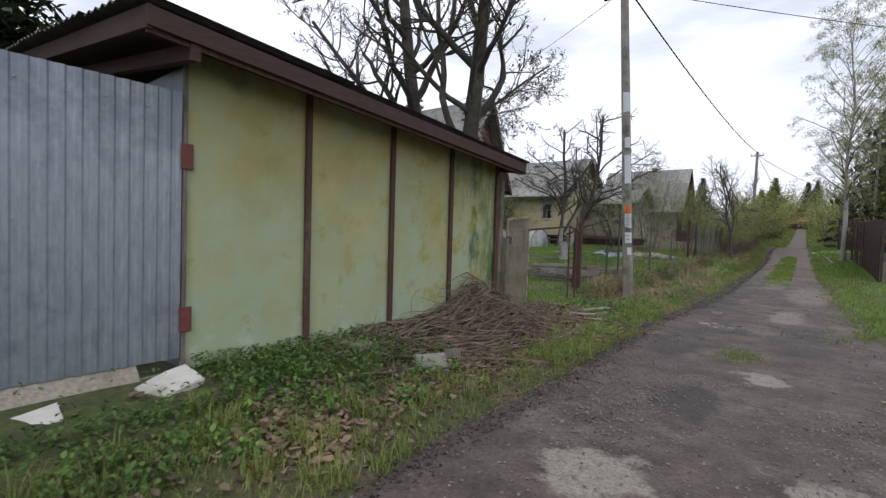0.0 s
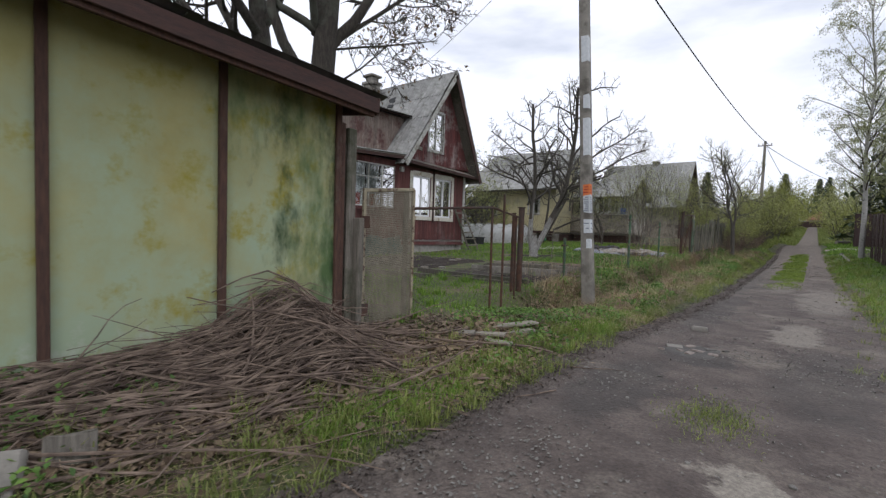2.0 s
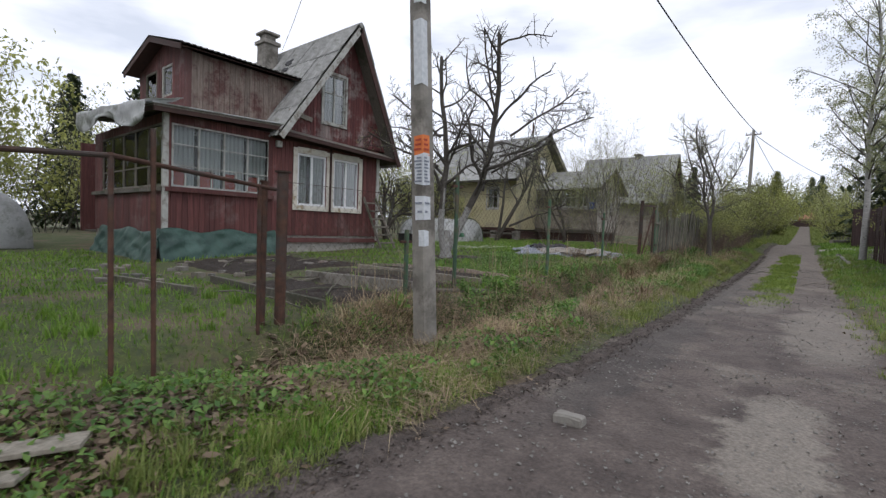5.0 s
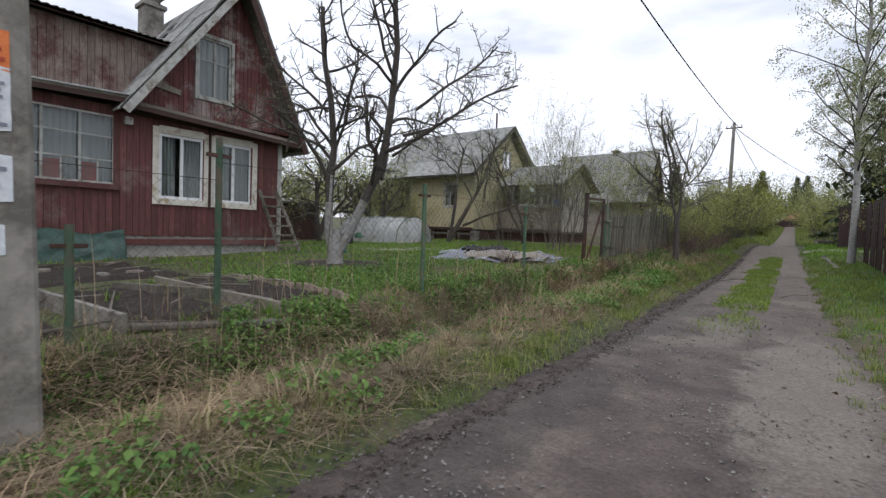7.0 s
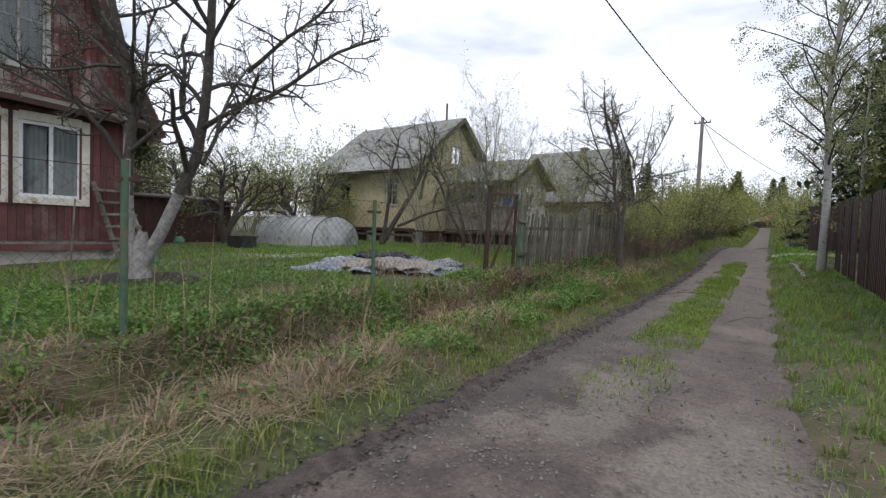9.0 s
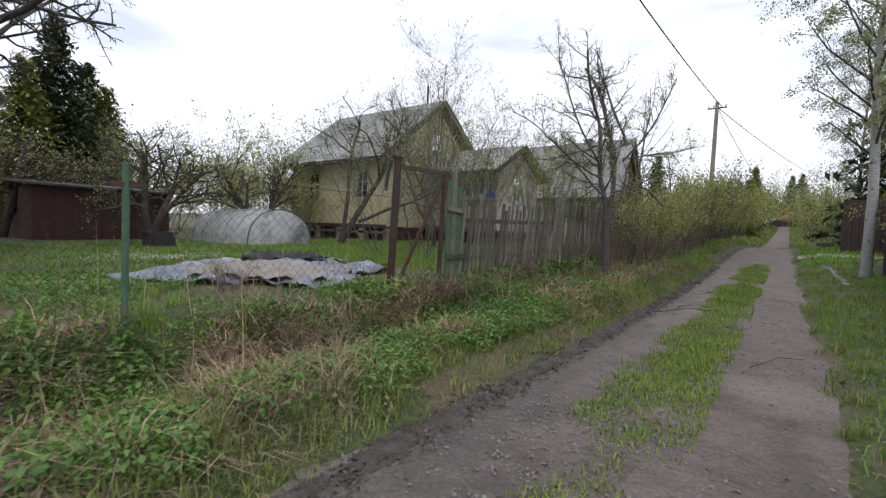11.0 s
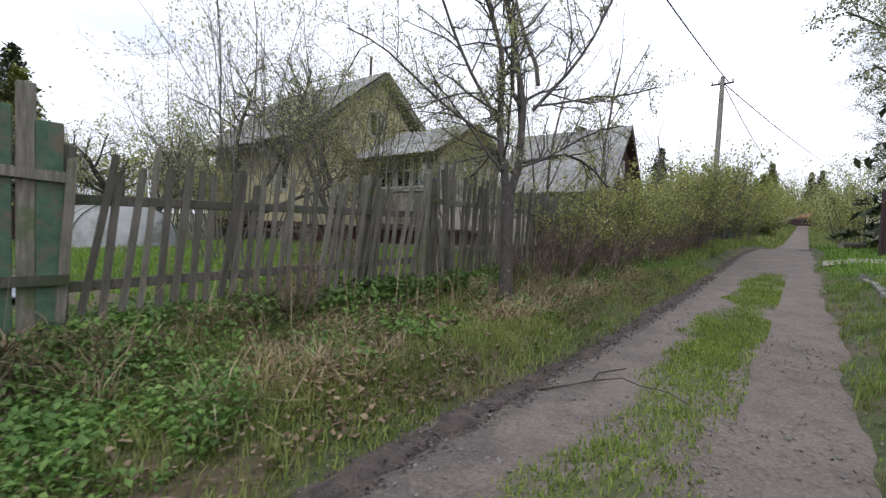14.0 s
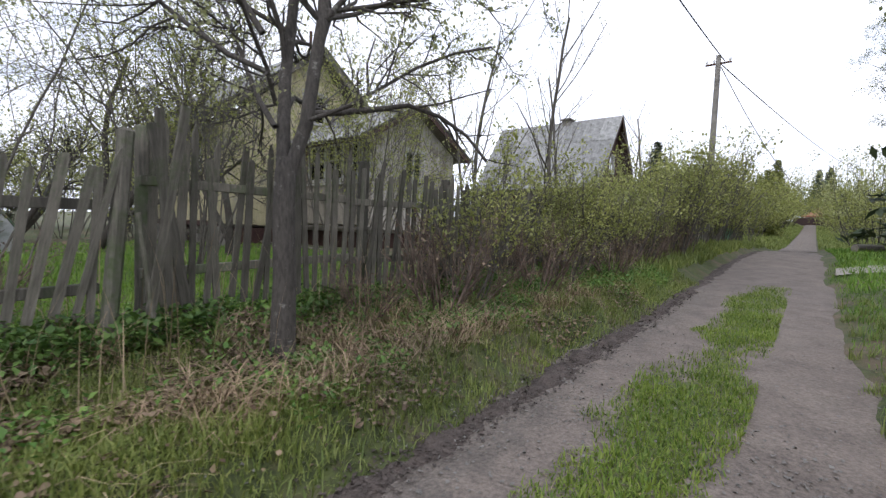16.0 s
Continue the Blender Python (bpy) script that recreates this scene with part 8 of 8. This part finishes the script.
# budding shrubs inside the picketed garden
shrub("garden_shrub", "tall leafing shrub inside the picket fence", 50, on(-6.6, 24.2), 4.0, 11, 2.6, PALE_LEAF, 0.7, (0.014, 0.03), group="garden shrubs", o=GARDEN)
shrub("garden_shrub", "tall leafing shrub inside the picket fence", 51, on(-7.3, 26.6), 4.3, 20, 3.2, OLIVE_LEAF, 1.3, (0.014, 0.03), group="garden shrubs", o=GARDEN)
shrub("garden_shrub", "tall leafing shrub inside the picket fence", 52, on(-6.0, 28.3), 3.6, 18, 2.6, YOUNG_LEAF, 1.3, (0.014, 0.03), group="garden shrubs", o=GARDEN)
shrub("garden_shrub", "tall leafing shrub inside the picket fence", 53, on(-8.6, 24.8), 3.8, 9, 2.8, PALE_LEAF, 0.7, (0.014, 0.03), group="garden shrubs", o=GARDEN)
# hedge along the lane
kinds = [shrub("hedge_shrub", "young green hedge shrub with dead stems below", 60, on(-3.75, 28.2), 1.5, 11, 1.4, YOUNG_LEAF, 1.2, (0.02, 0.045)),
         shrub("hedge_shrub", "young green hedge shrub with dead stems below", 61, on(-3.9, 31.2), 1.8, 12, 1.7, YOUNG_LEAF, 1.4, (0.022, 0.05)),
         shrub("hedge_shrub", "olive green hedge shrub with bare twigs", 62, on(-4.3, 29.6), 1.9, 11, 1.6, OLIVE_LEAF, 1.0, (0.022, 0.05)),
         shrub("bramble", "low thicket of bare reddish brown stems", 63, on(-3.45, 27.4), 1.1, 17, 1.6, DEAD_LEAF, 0.05, (0.02, 0.04), TWIG)]
hr = random.Random(8)
for k in range(24):
    y = 30.5 + 0.95 * k + hr.uniform(-0.3, 0.3)
    x = -4.0 - 0.012 * (y - 28) + hr.uniform(-0.75, 0.5)
    s = hr.choice((0.75, 0.95, 1.15, 1.4)) * (0.95 if y < 36 else 1.15 if y < 41 else 1.35)
    copy_thing(kinds[k % 3], pose(*on(x, y), 0, 0, hr.uniform(0, 360)) @ Matrix.Diagonal((s, s, s * hr.uniform(0.85, 1.1), 1)))
for k in range(4):
    y = 29.4 + 2.5 * k
    copy_thing(kinds[3], pose(*on(-3.35 - 0.01 * k + hr.uniform(-0.3, 0.2), y), 0, 0, hr.uniform(0, 360)) @ Matrix.Diagonal((1, 1, hr.uniform(0.7, 1.1), 1)))
for x, y, s in ((-3.75, 23.0, 0.5), (-4.6, 24.2, 0.75), (-3.7, 20.9, 0.4), (-5.2, 19.1, 0.35), (-3.6, 26.6, 0.55)):
    copy_thing(kinds[3], pose(*on(x, y), 0, 0, hr.uniform(0, 360)) @ Matrix.Diagonal((s, s, s, 1)))
# saplings in the hedge
SAP = dict(OLD, thin=0.004, levels=2, kids=(10, 5), wobble=0.08, rise=(0.1, 0.45, 0.3), start=0.25, shrink=(0.25, 0.45), angle=(25, 50))
sap = tree("sapling", "slender bare sapling rising from the hedge", 70, on(-4.5, 31.4), (((0, 0, 0), (0.02, 0.05, 1), 4.3, 0.045), ((0.1, 0.2, 0), (-0.05, 0.15, 1), 3.6, 0.035)), SAP, GREY_BARK, PALE_LEAF, 0.6, (0.02, 0.035), 0.04, group="saplings")
for x, y, s in ((-5.2, 30.2, 0.9), (-4.7, 37.5, 0.9)):
    copy_thing(sap, pose(*on(x, y), 0, 0, hr.uniform(0, 360)) @ Matrix.Diagonal((s, s, s, 1)))


# birches with drooping twigs
def birch(seed, at, h, rad, label):
    t = thing("birch_tree", label, "tree", "birches", at=at)
    w = Wood(seed)
    r = w.r
    pts = [Vector((0.12 * math.sin(i * 0.9) * i / 10, 0.1 * math.sin(i * 0.7 + 1) * i / 10, h * i / 14)) for i in range(15)]
    w.limb(pts, [rad * (1 - 0.93 * i / 14) for i in range(15)], 9)
    trunk = new("trunk", w.mesh("trunk", BIRCH_BARK))
    trunk.parent = t
    w2 = Wood(seed + 1)
    o = dict(levels=2, wobble=0.08, rise=(-0.1, -0.7, -0.9), kids=(6, 4), angle=(20, 50), shrink=(0.3, 0.55), start=0.25, seg=0.3)
    for k in range(48):
        f = 0.2 + 0.78 * (k + w2.r.random()) / 48
        z = h * f
        i = min(13, int(f * 14))
        q = pts[i].lerp(pts[i + 1], f * 14 - i)
        a = k * 2.4 + w2.r.uniform(-0.3, 0.3)
        L = h * 0.24 * (0.35 + 0.65 * math.sin(math.pi * min(1, (1.06 - f) * 1.1)))
        w2.grow(q, Vector((math.cos(a), math.sin(a), 1.25)), L * w2.r.uniform(0.7, 1.05), 0.035 * (1.15 - f), 0, o)
    br = new("crown", w2.mesh("crown", BARK))
    br.parent = t
    n = int(len(w2.tips) * 5.5)
    P = np.array([tuple(q) for q in w2.tips])[rng.integers(0, len(w2.tips), n)] + rng.normal(0, 0.08, (n, 3))
    lf = new("foliage", leaf_mesh("foliage", P, (0.024, 0.05), BIRCH_LEAF, 1.4))
    lf.parent = t
    return t


b1 = birch(90, on(0.84, 30.7), 12.2, 0.115, "tall white birch with thin drooping twigs by the brown fence")
for x, y, s in ((2.6, 41.5, 0.95), (5.5, 40.0, 0.9), (1.7, 47.0, 0.85), (3.6, 52.0, 0.9), (4.2, 36.5, 0.8)):
    copy_thing(b1, pose(*on(x, y), 0, 0, hr.uniform(0, 360)) @ Matrix.Diagonal((s, s, s, 1)))["label"] = "birch with thin leafing twigs behind the fence"


# conifers
def conifer(seed, at, h, width, mat_, label, dense=1.0):
    t = thing("spruce_tree", label, "tree", "conifers", at=at)
    w = Wood(seed)
    w.limb([Vector((0, 0, h * i / 6)) for i in range(7)], [0.018 * h * (1 - 0.95 * i / 6) for i in range(7)], 7)
    P, D, S = [], [], []
    r = w.r
    n = int(34 * dense)
    for k in range(n):
        f = 0.06 + 0.93 * k / n
        L = width * (1 - f) ** 0.8 * r.uniform(0.75, 1.1) + 0.12
        m = 7 if f < 0.8 else 5
        for j in range(m):
            a = j * math.tau / m + k * 1.3 + r.uniform(-0.3, 0.3)
            l2 = L * r.uniform(0.7, 1.1)
            q = Vector((0, 0, h * f))
            d = Vector((math.cos(a), math.sin(a), 0.25))
            pts = [q]
            for i in range(4):
                d = (d + Vector((0, 0, -0.16))).normalized()
                q = q + d * l2 / 4
                pts.append(q)
            w.limb(pts, [0.03 * (1 - f) + 0.006, 0.02 * (1 - f) + 0.005, 0.012, 0.008, 0.004], 3)
            for i in range(int(9 + 16 * l2)):
                g = r.uniform(0.12, 1)
                ii = min(3, int(g * 4))
                P.append(tuple(pts[ii].lerp(pts[ii + 1], g * 4 - ii) + Vector((r.gauss(0, 0.09), r.gauss(0, 0.09), r.gauss(-0.06, 0.06)))))
    tr = new("trunk", w.mesh("trunk", BARK))
    tr.parent = t
    nd = new("foliage", leaf_mesh("foliage", np.array(P), (0.10 * h / 10, 0.2 * h / 10), mat_, 0.9, 2.6, 0.15))
    nd.parent = t
    return t


c1 = conifer(100, on(-33, 18.5), 11.0, 3.7, NEEDLE, "dark spruce rising behind the red house")
c2 = conifer(101, on(-28.5, 21.6), 8.0, 2.6, LIGHT_NEEDLE, "olive green conifer at the back of the yards")
for src, x, y, s in ((c1, -30.5, 23.2, 1.0), (c1, -36, 26, 0.95), (c1, -37, 15.5, 0.9), (c2, -31, 25.5, 1.0), (c2, -34, 20.5, 1.1), (c2, 5.2, 39.5, 1.5), (c1, 4.6, 46.0, 1.35), (c2, 7.5, 44, 1.6), (c1, 9.0, 52, 1.5),
                     (c2, -8.0, 118, 1.4), (c2, -10.5, 121, 1.1), (c1, -3.6, 163, 1.15), (c1, -1.6, 166, 1.2), (c2, -1.2, 160, 1.3), (c2, -5.3, 75, 0.78), (c2, 2.4, 126, 1.0), (c1, -11.2, 62, 0.7), (c1, -16.5, 2.0, 1.0), (c2, -15, 4.6, 0.95), (c1, -10.5, -0.5, 0.85), (c1, -12.5, -2.5, 1.0)):
    copy_thing(src, pose(*on(x, y), 0, 0, hr.uniform(0, 360)) @ Matrix.Diagonal((s, s, s, 1)))

# distant thickets that close the yards and line the far lane
FAR = dict(SHRUB, kids=(6, 4), seg=0.9, thin=0.005, angle=(22, 55), wobble=0.13)
far_kinds = [shrub("thicket", "distant thicket of grey twigs with pale young leaves", 110, on(-24, 31), 5.5, 9, 4.0, PALE_LEAF, 1.5, (0.06, 0.12), BARK, "distant thickets", FAR, 0.15),
             shrub("thicket", "distant thicket of olive green young leaves", 111, on(-27, 27), 4.5, 9, 4.2, OLIVE_LEAF, 1.8, (0.06, 0.12), BARK, "distant thickets", FAR, 0.18),
             shrub("thicket", "distant bush covered with yellow green leaves", 112, on(-20, 13), 3.2, 9, 3.2, YOUNG_LEAF, 1.8, (0.055, 0.10), GREY_BARK, "distant thickets", FAR, 0.18)]


def thicket(k, x, y, s):
    ob = copy_thing(far_kinds[k % 3], pose(*on(x, y), 0, 0, hr.uniform(0, 360)) @ Matrix.Diagonal((s, s, s * hr.uniform(0.85, 1.1), 1)))


for k in range(36):
    a = k / 35
    thicket(k, -26 - 9 * hr.random() - 3 * a, 4 + 46 * a + hr.uniform(-1, 1), hr.uniform(0.8, 1.35))
for k in range(12):
    thicket(k + 1, -16.5 - 6 * hr.random(), 27.5 + 0.9 * k, hr.uniform(0.6, 0.95))
for k in range(16):
    thicket(k, -6.5 - 2 * hr.random() - 0.3 * k, 46 + 1.6 * k + hr.uniform(-1, 1), hr.uniform(0.5, 0.8))
for k in range(22):
    y = 56 + 3.6 * k
    thicket((1, 2, 1)[k % 3], road_mid(y) - 3.5 - hr.uniform(0, 1.8), y, hr.uniform(0.7, 1.0) * (1 + y / 150))
    thicket((1, 2, 0)[k % 3], road_mid(y) + 1.7 + hr.uniform(0, 2.0), y, hr.uniform(0.55, 0.9) * (1 + y / 170))
for k in range(12):
    thicket((2, 1)[k % 2], 2.6 + hr.uniform(0, 2.5), 33 + 2.0 * k, hr.uniform(0.5, 0.8))
for k in range(30):
    thicket(k, -60 + 5.5 * k + hr.uniform(-2, 2), 70 + 40 * abs(math.sin(k * 1.7)) + (60 if -12 < -60 + 5.5 * k < 6 else 0), hr.uniform(1.2, 1.9))

for k in range(9):
    thicket(k, -12 + 2.4 * k, 168 + 3 * math.sin(k * 2), hr.uniform(1.3, 1.9))

# small things in the yards
for x, y, q in ((-19.6, 8.6, 1.15), (-21.6, 10.2, 1.4), (-22.5, 7.6, 1.3)):
    ob = copy_thing(far_kinds[2], pose(*on(x, y), 0, 0, 70 * q) @ Matrix.Diagonal((q, q, q * 1.35, 1)))
tub = thing("plastic_tub", "dark grey plastic tub lying beside the polytunnel", "tub", at=(0, 0, 0))
TBX, TBY = -13.6, 21.6
bm = bmesh.new()
tz = gz(TBX, TBY)
for (x0, x1, y0, y1, z0, z1) in ((-0.4, 0.4, -0.25, 0.25, 0, 0.04), (-0.4, -0.36, -0.25, 0.25, 0.04, 0.36), (0.36, 0.4, -0.25, 0.25, 0.04, 0.36), (-0.36, 0.36, -0.25, -0.21, 0.04, 0.36), (-0.36, 0.36, 0.21, 0.25, 0.04, 0.36)):
    box(bm, TBX + x0, TBX + x1, TBY + y0, TBY + y1, tz + z0, tz + z1)
part("shell", bm, BLACK, tub)
part("rim", boxes((TBX - 0.44, TBX + 0.44, TBY - 0.29, TBY - 0.25, tz + 0.33, tz + 0.37), (TBX - 0.44, TBX + 0.44, TBY + 0.25, TBY + 0.29, tz + 0.33, tz + 0.37)), BLACK, tub)
for x, y, z in ((-7.45, 16.62, 0.75), (-7.4, 16.95, 1.05)):
    b_ = thing("green_bottle", "green plastic bottle cup tied to the apple tree", "bottle", "bottles on the tree")
    part("cup", tubes((((x, y, z), (x, y, z + 0.02), (x, y, z + 0.1)), (0.07, 0.08, 0.05)), sides=10), NET_GREEN, b_)
log = thing("log", "short dark log lying in the grass by the side track", "log")
lz = gz(0.35, 44.4)
part("stem", tubes((((0.05, 44.2, lz + 0.14), (0.7, 44.9, lz + 0.14)), 0.15), sides=12), GREY_BARK, log)
part("cut_end", tubes((((0.045, 44.195, lz + 0.14), (0.03, 44.18, lz + 0.14)), 0.13), sides=12), PALE_WOOD, log)
BLUE = material("blue_cloth", (0.03, 0.07, 0.26), (0.05, 0.10, 0.34), 9, 0.9, 0.1)
tagged(part("blue_cloth", boxes((-10.2, -9.85, 31.94, 31.96, 2.62, 2.98)), BLUE), "blue cloth hung at the porch window", "cloth")
dist = thing("garden_stake", "thin grey stake stuck in the yard grass", "stake")
part("stick", tubes((((-6.3, 15.3, gz(-6.3, 15.3) - 0.1), (-6.25, 15.35, gz(-6.3, 15.3) + 1.1)), (0.012, 0.008))), GREY_WOOD, dist)
